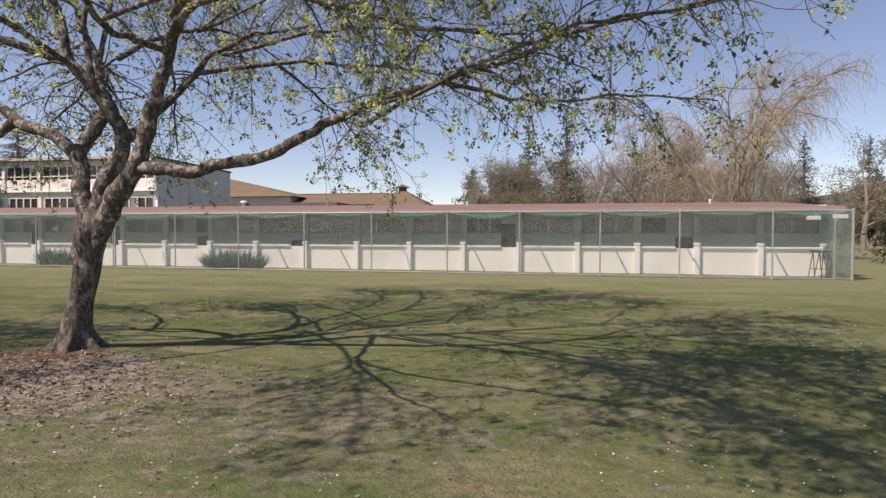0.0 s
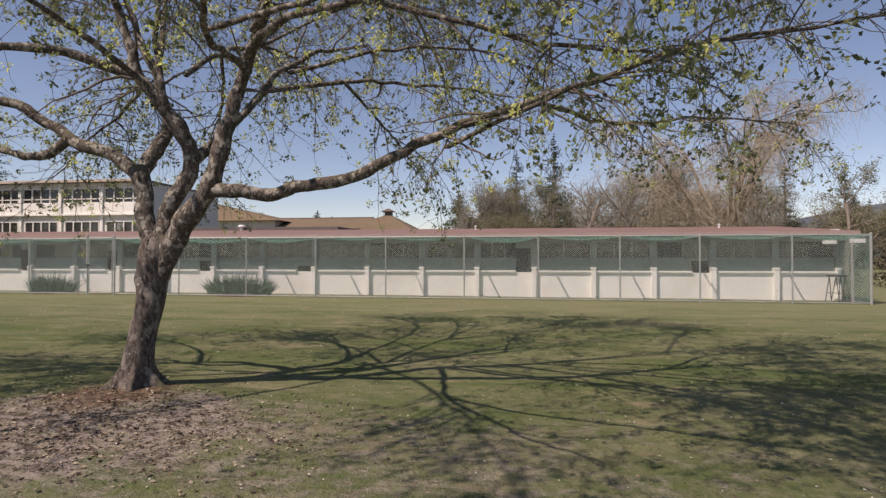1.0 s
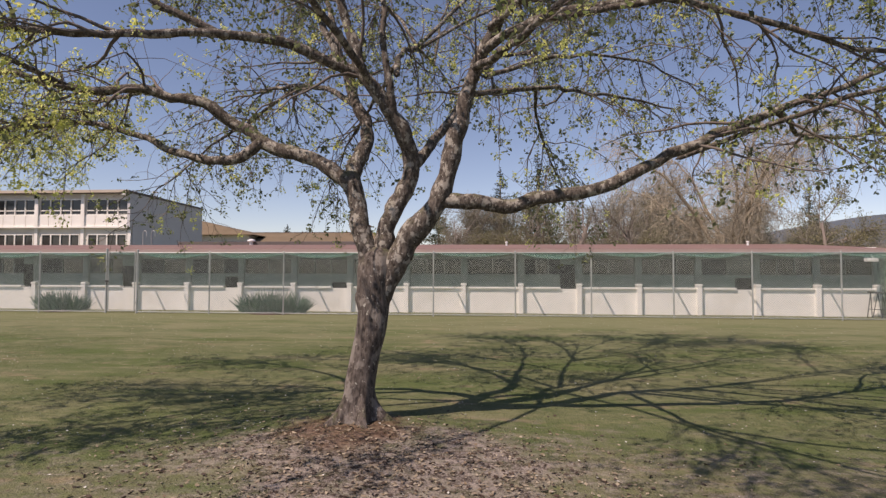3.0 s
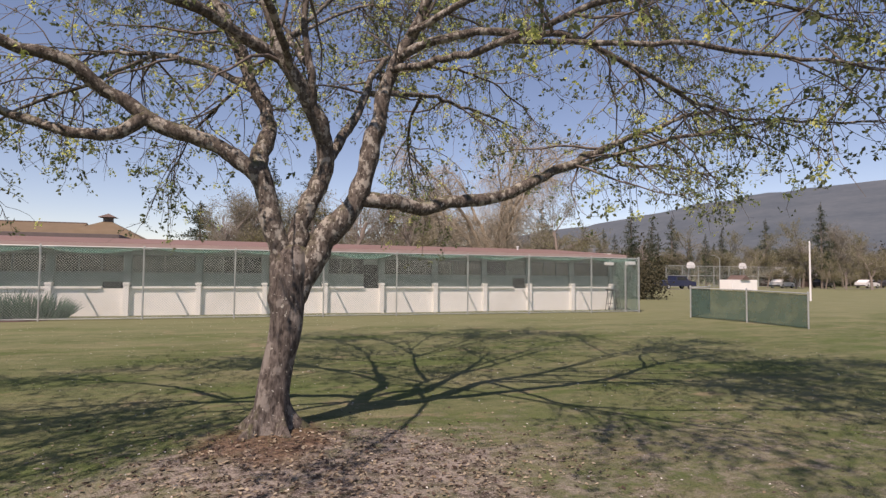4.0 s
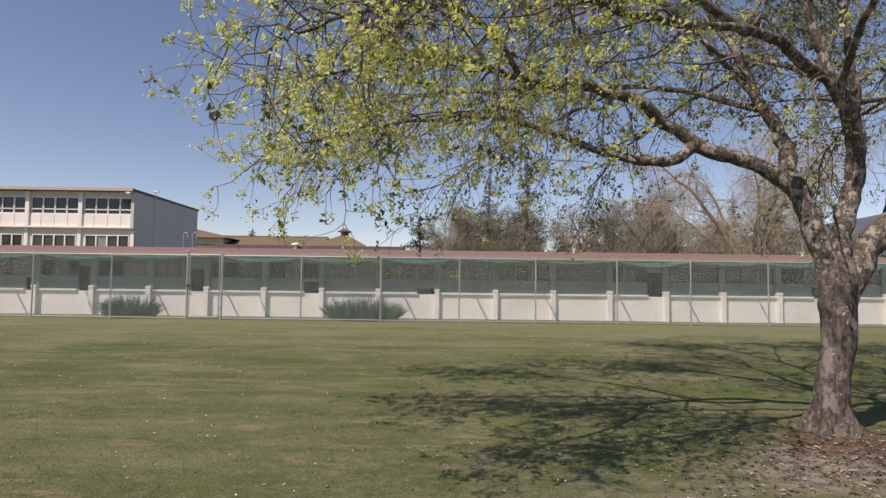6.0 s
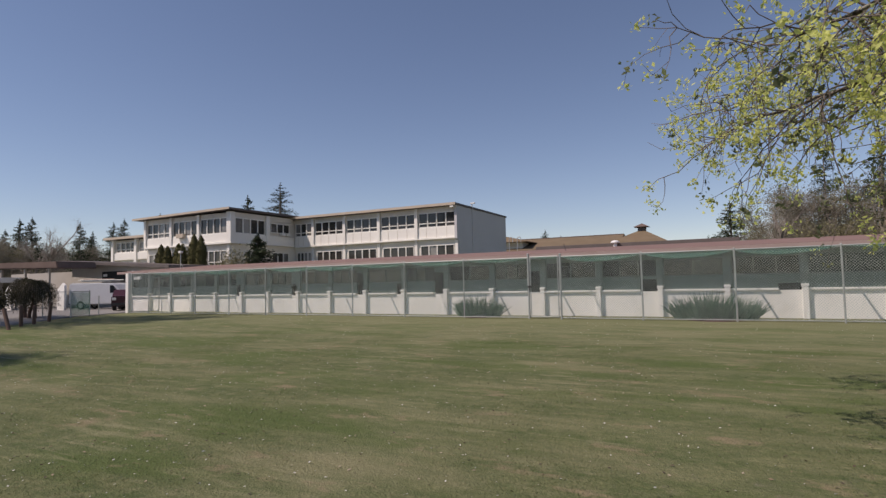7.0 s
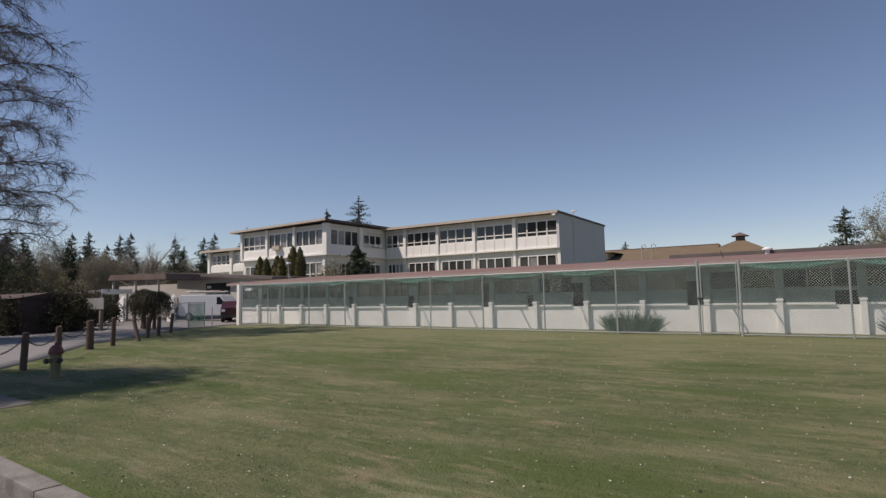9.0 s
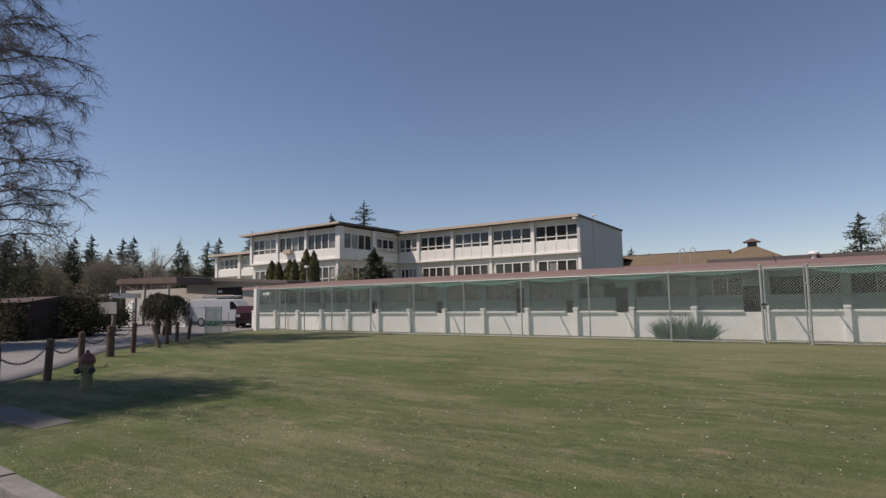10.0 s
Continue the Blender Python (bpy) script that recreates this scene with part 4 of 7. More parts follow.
def school_wing_c():
    s = thing("school_wing", "lower cream school wing with white balcony panels", "building", "school buildings")
    x0, x1, y0, y1 = -75.0, -65.6, 40.0, 50.0
    part("wall", boxed(x0, x1, y0 + 0.02, y1, -0.3, 7.0), CREAM, s)
    part("roof", boxed(x0 - 0.8, x1 + 0.1, y0 - 0.7, y1 + 0.5, 7.1, 7.3), DARK_EDGE, s)
    part("fascia", boxed(x0 - 0.8, x1 + 0.1, y0 - 0.76, y0 - 0.703, 7.08, 7.34), TAN_EDGE, s, "tan fascia strip")
    for a, b in ((-74.9, -70.8), (-70.8, -66.6)):
        part("spandrel", boxed(a + 0.3, b, y0 - 0.22, y0 + 0.016, 4.75, 5.55), WHITE_PANEL, s)
        part("pilaster", boxed(a - 0.1, a + 0.3, y0 - 0.34, y0 + 0.014, -0.3, 7.08, 0.02), WHITE_PANEL, s)
        window_row(s, "x", y0, a + 0.5, b - 0.2, 5.65, 6.65, 4, 0.25)


school_wing_b()
school_wing_a()
school_wing_c()


def cupola_hall():
    h = thing("hipped_hall", "distant hall with brown shingled roofs and a small ridge cupola", "building")
    part("wall", boxed(-56, -18, 99.5, 118, -0.3, 6.6), CREAM, h)
    part("long_roof", prism([(97.5, 6.8), (108, 9.5), (119, 6.8)], "x", -60, -29.5), SHINGLE, h, "low brown shingled roof")
    part("ridge_cap", boxed(-60, -29.6, 107.8, 108.2, 9.46, 9.62), RUST_ROOF, h, "reddish ridge tiles")
    part("side_wall", boxed(-84, -46.5, 99.6, 117.0, -0.3, 8.7), CREAM, h)
    bm = bmesh.new()
    c = [bm.verts.new(p) for p in ((-86.0, 98.0, 8.5), (-45.0, 98.0, 8.5), (-45.0, 118.0, 8.5), (-86.0, 118.0, 8.5))]
    r = [bm.verts.new(p) for p in ((-76.0, 108.0, 12.9), (-64.0, 108.0, 12.9))]
    for q in ((c[0], c[1], r[1], r[0]), (c[1], c[2], r[1]), (c[2], c[3], r[0], r[1]), (c[3], c[0], r[0]), (c[3], c[2], c[1], c[0])):
        bm.faces.new(q)
    part("side_roof", bm, SHINGLE, h, "brown hipped side roof")
    bm = bmesh.new()
    c = [bm.verts.new(p) for p in ((-34.0, 96.5, 6.2), (-19.0, 96.5, 6.2), (-19.0, 115, 6.2), (-34.0, 115, 6.2))]
    t = [bm.verts.new(p) for p in ((-26.7, 105.3, 9.75), (-25.5, 105.3, 9.75), (-25.5, 106.7, 9.75), (-26.7, 106.7, 9.75))]
    for i in range(4):
        bm.faces.new((c[i], c[(i + 1) % 4], t[(i + 1) % 4], t[i]))
    bm.faces.new(t)
    part("hip_roof", bm, SHINGLE, h, "brown hipped roof")
    part("cupola", boxed(-26.75, -25.45, 105.35, 106.65, 9.6, 10.5), DARK_EDGE, h, "dark louvred cupola")
    bm = bmesh.new()
    c = [bm.verts.new(p) for p in ((-27.4, 104.7, 10.45), (-24.8, 104.7, 10.45), (-24.8, 107.3, 10.45), (-27.4, 107.3, 10.45))]
    a = bm.verts.new((-26.1, 106, 11.15))
    for i in range(4):
        bm.faces.new((c[i], c[(i + 1) % 4], a))
    bm.faces.new(c[::-1])
    part("cupola_roof", bm, RUST_ROOF, h)


cupola_hall()


# ---------------------------------------------------------------- distant hills
def hills():
    vs, fs = [], []
    az = np.radians(np.arange(-100, 128, 1.5))
    knots = np.radians([-100, -40, 0, 20, 27, 33, 38, 46, 51, 56, 62, 68, 80, 100, 130])
    els = [0.6, 0.6, 0.8, 2.4, 4.0, 4.4, 5.3, 6.8, 7.4, 7.6, 7.6, 7.0, 6.0, 4.5, 3.0]
    rings = [(1100, 0.0), (1500, 0.30), (1900, 0.55), (2300, 0.78), (2700, 0.93), (3000, 1.0), (3300, 0.9)]
    for d, s in rings:
        for a in az:
            top = math.tan(radians(np.interp(a, knots, els))) * 3000
            w = 1 + 0.10 * noise.fractal(Vector((math.sin(a) * d * 0.004, math.cos(a) * d * 0.004, 1.3)), 1.0, 2.0, 4)
            fine = 0.02 * noise.noise(Vector((a * 60, d * 0.01, 7)))
            vs.append((math.sin(a) * d, math.cos(a) * d, -3 + top * s * (w if s < 1 else 1 + fine)))
    k = len(az)
    fs = [(j * k + i, j * k + i + 1, (j + 1) * k + i + 1, (j + 1) * k + i) for j in range(len(rings) - 1) for i in range(k - 1)]
    ob = mesh_of("backdrop_hills", vs, fs, HAZY_HILL, smooth=True)
    tagged(ob, "long forested hills on the horizon, coloured blue-grey for haze", "hills", kind="structure")


hills()


# ---------------------------------------------------------------- trees
class Tubes:
    """Collects tapered tubes along polylines into one array mesh."""

    def __init__(self, sides):
        self.n, self.v, self.f, self.count = sides, [], [], 0

    def add(self, pts, radii):
        pts, n = np.asarray(pts, float), self.n
        d = np.gradient(pts, axis=0)
        d /= np.linalg.norm(d, axis=1)[:, None] + 1e-9
        ref = np.array((0.31, 0.17, 0.93)) if abs(d[0][2]) < 0.85 else np.array((0.95, 0.2, 0.1))
        u = np.cross(d, ref)
        u /= np.linalg.norm(u, axis=1)[:, None] + 1e-9
        w = np.cross(d, u)
        a = np.arange(n) * 2 * math.pi / n
        r = np.asarray(radii, float)[:, None, None]
        ring = pts[:, None, :] + r * (np.cos(a)[None, :, None] * u[:, None, :] + np.sin(a)[None, :, None] * w[:, None, :])
        k, m = self.count, len(pts)
        self.v.append(ring.reshape(-1, 3))
        j, i = np.meshgrid(np.arange(m - 1), np.arange(n), indexing="ij")
        p, q = k + j * n + i, k + j * n + (i + 1) % n
        self.f.append(np.stack((p, q, q + n, p + n), -1).reshape(-1, 4))
        self.count += m * n

    def link(self, name, material, parent, label="", smooth=True):
        return mesh_of(name, np.concatenate(self.v), np.concatenate(self.f), material, parent, label, smooth)


def smooth_line(pts, steps=6):
    """Catmull-Rom through control points of any width."""
    p = np.asarray(pts, float)
    p = np.vstack((2 * p[0] - p[1], p, 2 * p[-1] - p[-2]))
    out = []
    for i in range(1, len(p) - 2):
        for t in np.arange(steps) / steps:
            a, b, c, d = p[i - 1:i + 3]
            out.append(0.5 * (2 * b + (c - a) * t + (2 * a - 5 * b + 4 * c - d) * t * t + (3 * b - a - 3 * c + d) * t ** 3))
    out.append(p[-2])
    return np.array(out)


def shoot(rng, start, way, length, n, bend=0.25, lift=0.0):
    """A wandering shoot of n steps from start."""
    pts, d, p = [np.array(start)], np.array(way, float), np.array(start, float)
    d /= np.linalg.norm(d) + 1e-9
    for _ in range(n):
        d = d + rng.normal(0, bend, 3) + np.array((0, 0, lift))
        d /= np.linalg.norm(d) + 1e-9
        p = p + d * length / n
        pts.append(p.copy())
    return np.array(pts)


class Leaves:
    """Collects small folded leaves (two triangles each) into one array mesh."""

    def __init__(self):
        self.c, self.s = [], []

    def cluster(self, rng, at, n, radius, size):
        self.c.append(np.asarray(at) + rng.normal(0, radius * 0.5, (n, 3)))
        self.s.append(rng.uniform(0.6, 1.3, n) * size)

    def link(self, name, material, parent, label="", seed=1, hang=0.0, slim=0.55):
        rng = np.random.default_rng(seed)
        c, s = np.concatenate(self.c), np.concatenate(self.s)[:, None]
        n = len(c)
        a = rng.normal(0, 1, (n, 3))
        a[:, 2] -= hang
        a /= np.linalg.norm(a, axis=1)[:, None]
        b = np.cross(a, rng.normal(0, 1, (n, 3)))
        b /= np.linalg.norm(b, axis=1)[:, None] + 1e-9
        k = np.cross(a, b)
        v = np.stack((c - a * s * 0.5, c + b * s * slim * 0.5 + k * s * 0.12, c + a * s * 0.5, c - b * s * slim * 0.5 + k * s * 0.12), 1).reshape(-1, 3)
        i = np.arange(n)[:, None] * 4
        f = np.concatenate((i + np.array([[0, 1, 2]]), i + np.array([[0, 2, 3]])), 0)
        ob = mesh_of(name, v, f, material, parent, label)
        ob["kind"] = "stuff"
        return ob


# limbs of the maple: control points (x, y, z) with the thickness at each
BOUGHS = {
    "left_stem": [(-5.14, 6.50, 1.45, 0.13), (-5.22, 6.54, 1.95, 0.125), (-5.33, 6.60, 2.35, 0.12), (-5.42, 6.68, 2.75, 0.115), (-5.36, 6.95, 3.2, 0.095), (-5.33, 7.15, 3.6, 0.085), (-5.55, 7.25, 4.05, 0.07), (-5.80, 7.3, 4.7, 0.055), (-6.15, 7.4, 5.3, 0.04), (-6.5, 7.6, 6.1, 0.022)],
    "left_limb": [(-5.42, 6.66, 2.72, 0.10), (-5.85, 6.72, 3.0, 0.092), (-6.66, 6.78, 3.33, 0.085), (-7.26, 6.7, 3.74, 0.07), (-7.94, 6.55, 3.90, 0.06), (-8.86, 6.3, 3.90, 0.048), (-9.5, 6.1, 4.05, 0.036), (-10.3, 6.0, 3.98, 0.025), (-11.4, 5.8, 3.6, 0.012)],
    "low_left_limb": [(-6.62, 6.77, 3.31, 0.08), (-6.86, 6.72, 3.12, 0.066), (-7.25, 6.72, 3.09, 0.06), (-7.7, 6.78, 3.18, 0.052), (-8.3, 6.9, 3.42, 0.042), (-9.0, 6.9, 3.62, 0.034), (-10.2, 6.9, 3.55, 0.024), (-11.7, 6.9, 3.2, 0.012)],
    "left_back_limb": [(-7.94, 6.55, 3.9, 0.045), (-8.7, 7.4, 4.2, 0.038), (-9.6, 8.1, 4.35, 0.031), (-10.6, 8.7, 4.35, 0.023), (-11.8, 9.2, 4.0, 0.011)],
    "left_front_limb": [(-8.86, 6.3, 3.9, 0.035), (-9.4, 5.3, 4.1, 0.03), (-10.1, 4.6, 3.9, 0.022), (-10.9, 4.0, 3.4, 0.011)],
    "back_low_left": [(-6.8, 8.7, 4.7, 0.03), (-7.7, 9.2, 4.35, 0.026), (-8.8, 9.6, 3.85, 0.019), (-9.9, 9.9, 3.2, 0.01)],
    "back_low_middle": [(-5.0, 8.0, 4.9, 0.032), (-5.6, 9.1, 4.6, 0.027), (-6.3, 10.1, 4.1, 0.02), (-6.8, 10.9, 3.4, 0.01)],
    "back_low_right": [(-3.0, 8.2, 4.4, 0.03), (-2.9, 9.2, 4.25, 0.025), (-2.6, 10.2, 3.85, 0.018), (-2.2, 11.0, 3.2, 0.01)],
    "middle_stem": [(-5.04, 6.54, 1.5, 0.14), (-5.01, 6.56, 2.0, 0.125), (-4.90, 6.62, 2.35, 0.112), (-4.70, 6.72, 2.85, 0.11), (-4.77, 6.58, 3.3, 0.10), (-4.97, 6.45, 3.66, 0.092), (-5.24, 6.36, 4.05, 0.08), (-5.34, 6.35, 4.4, 0.065), (-5.52, 6.3, 4.95, 0.052), (-5.6, 6.2, 5.9, 0.036), (-5.4, 6.1, 6.9, 0.018)],
    "top_left_limb": [(-5.22, 6.37, 4.0, 0.07), (-5.68, 6.2, 4.14, 0.062), (-6.18, 5.9, 4.25, 0.055), (-6.96, 5.4, 4.15, 0.045), (-7.8, 4.95, 3.95, 0.036), (-8.8, 4.5, 4.0, 0.028), (-9.4, 4.3, 4.0, 0.02), (-10.2, 4.0, 3.7, 0.010)],
    "high_left_limb": [(-6.6, 5.65, 4.2, 0.045), (-7.5, 5.4, 4.6, 0.038), (-8.6, 5.2, 5.0, 0.03), (-9.4, 5.2, 4.95, 0.022), (-10.3, 5.3, 4.6, 0.011)],
    "thin_stem": [(-4.85, 6.5, 3.45, 0.05), (-4.89, 6.38, 3.75, 0.045), (-4.94, 6.36, 4.15, 0.042), (-4.98, 6.36, 4.6, 0.036), (-5.0, 6.5, 5.4, 0.028), (-4.8, 6.7, 6.4, 0.016)],
    "inner_right": [(-4.70, 6.74, 2.9, 0.075), (-4.45, 7.0, 3.3, 0.066), (-4.2, 7.25, 3.7, 0.058), (-3.9, 7.7, 4.4, 0.045), (-3.5, 8.4, 5.0, 0.034), (-2.9, 9.3, 5.4, 0.018)],
    "right_stem": [(-5.04, 6.50, 1.30, 0.14), (-4.84, 6.50, 1.75, 0.15), (-4.62, 6.50, 2.08, 0.145), (-4.32, 6.50, 2.52, 0.125), (-4.16, 6.58, 3.0, 0.11), (-4.05, 6.6, 3.5, 0.098), (-3.84, 6.65, 4.2, 0.082), (-3.52, 6.5, 4.92, 0.066), (-3.35, 6.4, 5.6, 0.048), (-3.05, 6.3, 6.7, 0.022)],
    "right_limb": [(-4.38, 6.50, 2.50, 0.10), (-3.95, 6.52, 2.50, 0.092), (-3.45, 6.56, 2.46, 0.085), (-2.95, 6.6, 2.55, 0.08), (-2.1, 6.66, 2.78, 0.072), (-1.1, 6.72, 3.25, 0.062), (0.0, 7.25, 3.72, 0.05), (0.9, 7.6, 4.1, 0.042), (2.2, 7.9, 4.6, 0.032), (3.9, 8.2, 4.95, 0.016)],
    "right_limb_low": [(0.0, 7.25, 3.7, 0.04), (0.6, 8.0, 3.72, 0.034), (1.3, 8.9, 3.75, 0.028), (2.6, 9.2, 3.9, 0.021), (4.2, 9.4, 3.8, 0.012)],
    "top_right_limb": [(-3.80, 6.55, 4.3, 0.055), (-3.4, 6.25, 4.48, 0.05), (-2.7, 5.85, 4.5, 0.044), (-2.0, 5.72, 4.5, 0.04), (-1.13, 5.66, 4.28, 0.033), (-0.03, 5.7, 3.92, 0.026), (1.2, 5.9, 3.85, 0.014)],
    "front_limb": [(-3.88, 6.6, 4.15, 0.05), (-3.6, 5.8, 4.0, 0.044), (-3.44, 5.05, 3.86, 0.036), (-3.0, 4.2, 3.9, 0.03), (-2.4, 3.3, 3.95, 0.022), (-1.6, 2.6, 3.9, 0.012)],
    "front_right": [(-3.7, 6.5, 4.6, 0.045), (-3.0, 5.9, 4.9, 0.04), (-1.9, 5.3, 5.0, 0.034), (-0.6, 4.7, 4.8, 0.025), (0.9, 4.2, 4.5, 0.013)],
    "back_left": [(-5.45, 7.2, 3.85, 0.05), (-6.0, 7.9, 4.3, 0.042), (-6.8, 8.7, 4.7, 0.034), (-7.8, 9.6, 4.9, 0.024), (-8.8, 10.3, 5.0, 0.012)],
    "back_right": [(-4.0, 7.5, 4.1, 0.04), (-3.0, 8.2, 4.4, 0.034), (-1.8, 9.2, 4.6, 0.026), (-0.4, 10.1, 4.6, 0.013)],
    "back_middle": [(-4.9, 6.9, 4.2, 0.045), (-5.0, 8.0, 4.9, 0.038), (-4.9, 9.3, 5.5, 0.03), (-4.7, 10.4, 5.6, 0.021), (-4.4, 11.3, 5.4, 0.011)],
    "back_far": [(-3.75, 7.9, 4.5, 0.034), (-2.4, 9.0, 5.2, 0.028), (-1.0, 10.1, 5.5, 0.02), (0.4, 11.0, 5.3, 0.011)],
    "top_back_left": [(-5.5, 6.3, 5.2, 0.045), (-6.6, 6.9, 6.1, 0.036), (-7.8, 7.7, 6.5, 0.026), (-8.9, 8.5, 6.3, 0.012)],
    "top_back_right": [(-3.3, 6.35, 5.6, 0.04), (-2.0, 6.9, 6.3, 0.034), (-0.6, 7.6, 6.6, 0.025), (1.0, 8.4, 6.3, 0.012)],
    "top_front_right": [(-3.4, 6.4, 5.3, 0.04), (-2.2, 5.3, 5.9, 0.034), (-0.8, 4.2, 6.0, 0.025), (0.8, 3.3, 5.6, 0.012)],
    "low_front": [(-3.3, 4.75, 3.87, 0.03), (-2.2, 4.2, 3.8, 0.026), (-0.8, 3.8, 3.75, 0.02), (0.8, 3.4, 3.6, 0.011)],
    "side_right": [(-1.2, 7.3, 3.15, 0.035), (0.2, 6.6, 3.6, 0.029), (1.8, 5.9, 3.9, 0.021), (3.4, 5.4, 3.9, 0.011)],
    # crown_* limbs, mostly out of view, added for the shade they cast
    "crown_front": [(-3.4, 6.4, 5.4, 0.04), (-2.4, 5.0, 6.3, 0.034), (-1.2, 3.3, 6.7, 0.028), (-0.2, 2.0, 6.6, 0.02), (0.7, 0.8, 6.1, 0.011)],
    "crown_front_side": [(-3.25, 6.38, 5.8, 0.036), (-1.6, 5.3, 6.8, 0.03), (0.2, 4.0, 7.0, 0.026), (1.6, 2.9, 6.7, 0.019), (2.8, 2.0, 6.2, 0.011)],
    "crown_side": [(-3.0, 6.3, 6.3, 0.034), (-1.2, 5.9, 7.0, 0.03), (0.8, 5.5, 7.2, 0.025), (2.6, 5.2, 6.7, 0.019), (4.2, 5.0, 6.0, 0.011)],
    "crown_back_side": [(-3.1, 6.3, 6.5, 0.034), (-1.4, 7.2, 7.2, 0.03), (0.4, 8.1, 7.2, 0.024), (2.0, 8.9, 6.8, 0.018), (3.6, 9.6, 6.2, 0.01)],
    "crown_low_front": [(-5.5, 6.3, 4.9, 0.04), (-5.2, 4.8, 6.0, 0.034), (-4.7, 3.0, 6.6, 0.028), (-4.2, 1.8, 6.6, 0.02), (-3.6, 0.6, 6.2, 0.011)],
    "crown_far_back": [(-4.95, 9, 5.35, 0.034), (-3.8, 9.9, 6.85, 0.028), (-2.4, 10.8, 7.8, 0.022), (-1, 11.8, 7.5, 0.011)],
    "crown_far_left": [(-5.6, 7.25, 4.1, 0.045), (-6.3, 8.5, 6.05, 0.038), (-6.9, 9.7, 7.4, 0.03), (-7.4, 11, 7.5, 0.022), (-7.9, 11.9, 7.2, 0.011)],
    "crown_far_middle": [(-4.7, 10.2, 5.6, 0.026), (-4.6, 10.9, 6.75, 0.022), (-4.4, 11.6, 7.5, 0.017), (-4.2, 12.4, 7.3, 0.01)],
    "crown_far_inner": [(-4.9, 9.3, 5.5, 0.03), (-5.5, 10.4, 6.65, 0.025), (-6.1, 11.5, 7.25, 0.019), (-6.5, 12.6, 6.8, 0.01)],
    "crown_far_outer": [(-4.9, 9.1, 5.4, 0.03), (-3.6, 10.5, 6.75, 0.025), (-2.8, 11.7, 7.35, 0.019), (-2.3, 12.9, 6.9, 0.01)],
    "crown_far_side": [(-1.4, 7.2, 7.2, 0.028), (-1, 8.7, 7.65, 0.024), (-0.5, 10, 7.8, 0.018), (-0.1, 11.4, 7.1, 0.01)],
    "front_left": [(-5.1, 6.4, 3.85, 0.045), (-5.4, 5.6, 4.3, 0.038), (-5.9, 4.6, 4.6, 0.03), (-6.6, 3.5, 4.6, 0.022), (-7.4, 2.6, 4.4, 0.012)],
}


def twig_out(rng, line, tubes1, tubes2, tubes3, blossom, leaf, lo, step, base, outward, bloom):
    """Side branches, twigs, hanging shoots and spurs along a limb, with a tuft at nearly every tip."""
    seg = np.linalg.norm(np.diff(line[:, :3], axis=0), axis=1)
    s = np.concatenate(([0], np.cumsum(seg)))
    at = s[-1] * lo + rng.uniform(0, step)

    def tuft(p, big):
        q = rng.random()
        if q < bloom:
            blossom.cluster(rng, p, 20 if big else 10, 0.076, 0.05)
        elif q < 0.84:
            leaf.cluster(rng, p, 7 if big else 5, 0.085, 0.075)

    def twig(p, d, length, lift=-0.05):
        t = shoot(rng, p, d, length, 4, 0.26, lift)
        tubes2.add(t, np.linspace(0.0058, 0.0024, len(t)))
        tuft(t[-1], True)
        for j in range(1, len(t)):
            if rng.random() < 0.24:
                e = (t[j] - t[j - 1]) / (np.linalg.norm(t[j] - t[j - 1]) + 1e-9) + rng.normal(0, 0.75, 3)
                k = shoot(rng, t[j], e, rng.uniform(0.08, 0.22), 2, 0.3, 0.02)
                tubes3.add(k, (0.003, 0.0024, 0.0017))
                tuft(k[-1], False)

    while at < s[-1]:
        i = min(int(np.searchsorted(s, at)), len(line) - 1)
        p, d = line[i, :3], line[i, :3] - line[i - 1, :3]
        d = d / (np.linalg.norm(d) + 1e-9)
        frac = at / s[-1]
        out = np.array((p[0] - outward[0], p[1] - outward[1], 0.0))
        out /= np.linalg.norm(out) + 0.5
        side = rng.normal(0, 0.85, 3)
        side[2] = side[2] * 0.65 - 0.08
        length = base * rng.uniform(0.45, 1.2) * (1.15 - 0.5 * frac)
        b = shoot(rng, p, 0.5 * d + side * 0.8 + 0.45 * out, length, 7, 0.2, -0.06)
        r = min(line[i, 3] * 0.6, rng.uniform(0.011, 0.026))
        tubes1.add(b, np.linspace(max(r, 0.007), 0.0045, len(b)))
        for j in range(1, len(b)):
            e = b[j] - b[j - 1]
            e /= np.linalg.norm(e) + 1e-9
            w = rng.normal(0, 0.75, 3)
            w[2] -= 0.15
            if rng.random() < 0.62:
                twig(b[j], e * 0.7 + w, rng.uniform(0.3, 0.8))
            if rng.random() < 0.22:
                twig(b[j], e * 0.4 + np.array((rng.normal(0, 0.25), rng.normal(0, 0.25), -0.8)), rng.uniform(0.4, 0.95), -0.14)
        twig(b[-1], b[-1] - b[-2], rng.uniform(0.2, 0.45))
        at += step * rng.uniform(0.6, 1.4)


# limbs whose ends carry the most blossom
OUTER = {"left_limb", "low_left_limb", "top_left_limb", "high_left_limb", "left_back_limb", "left_front_limb"}


# high limbs above the view, twigged thickly to shade the lawn in front
FRONT = {"crown_front", "crown_front_side", "crown_side"}


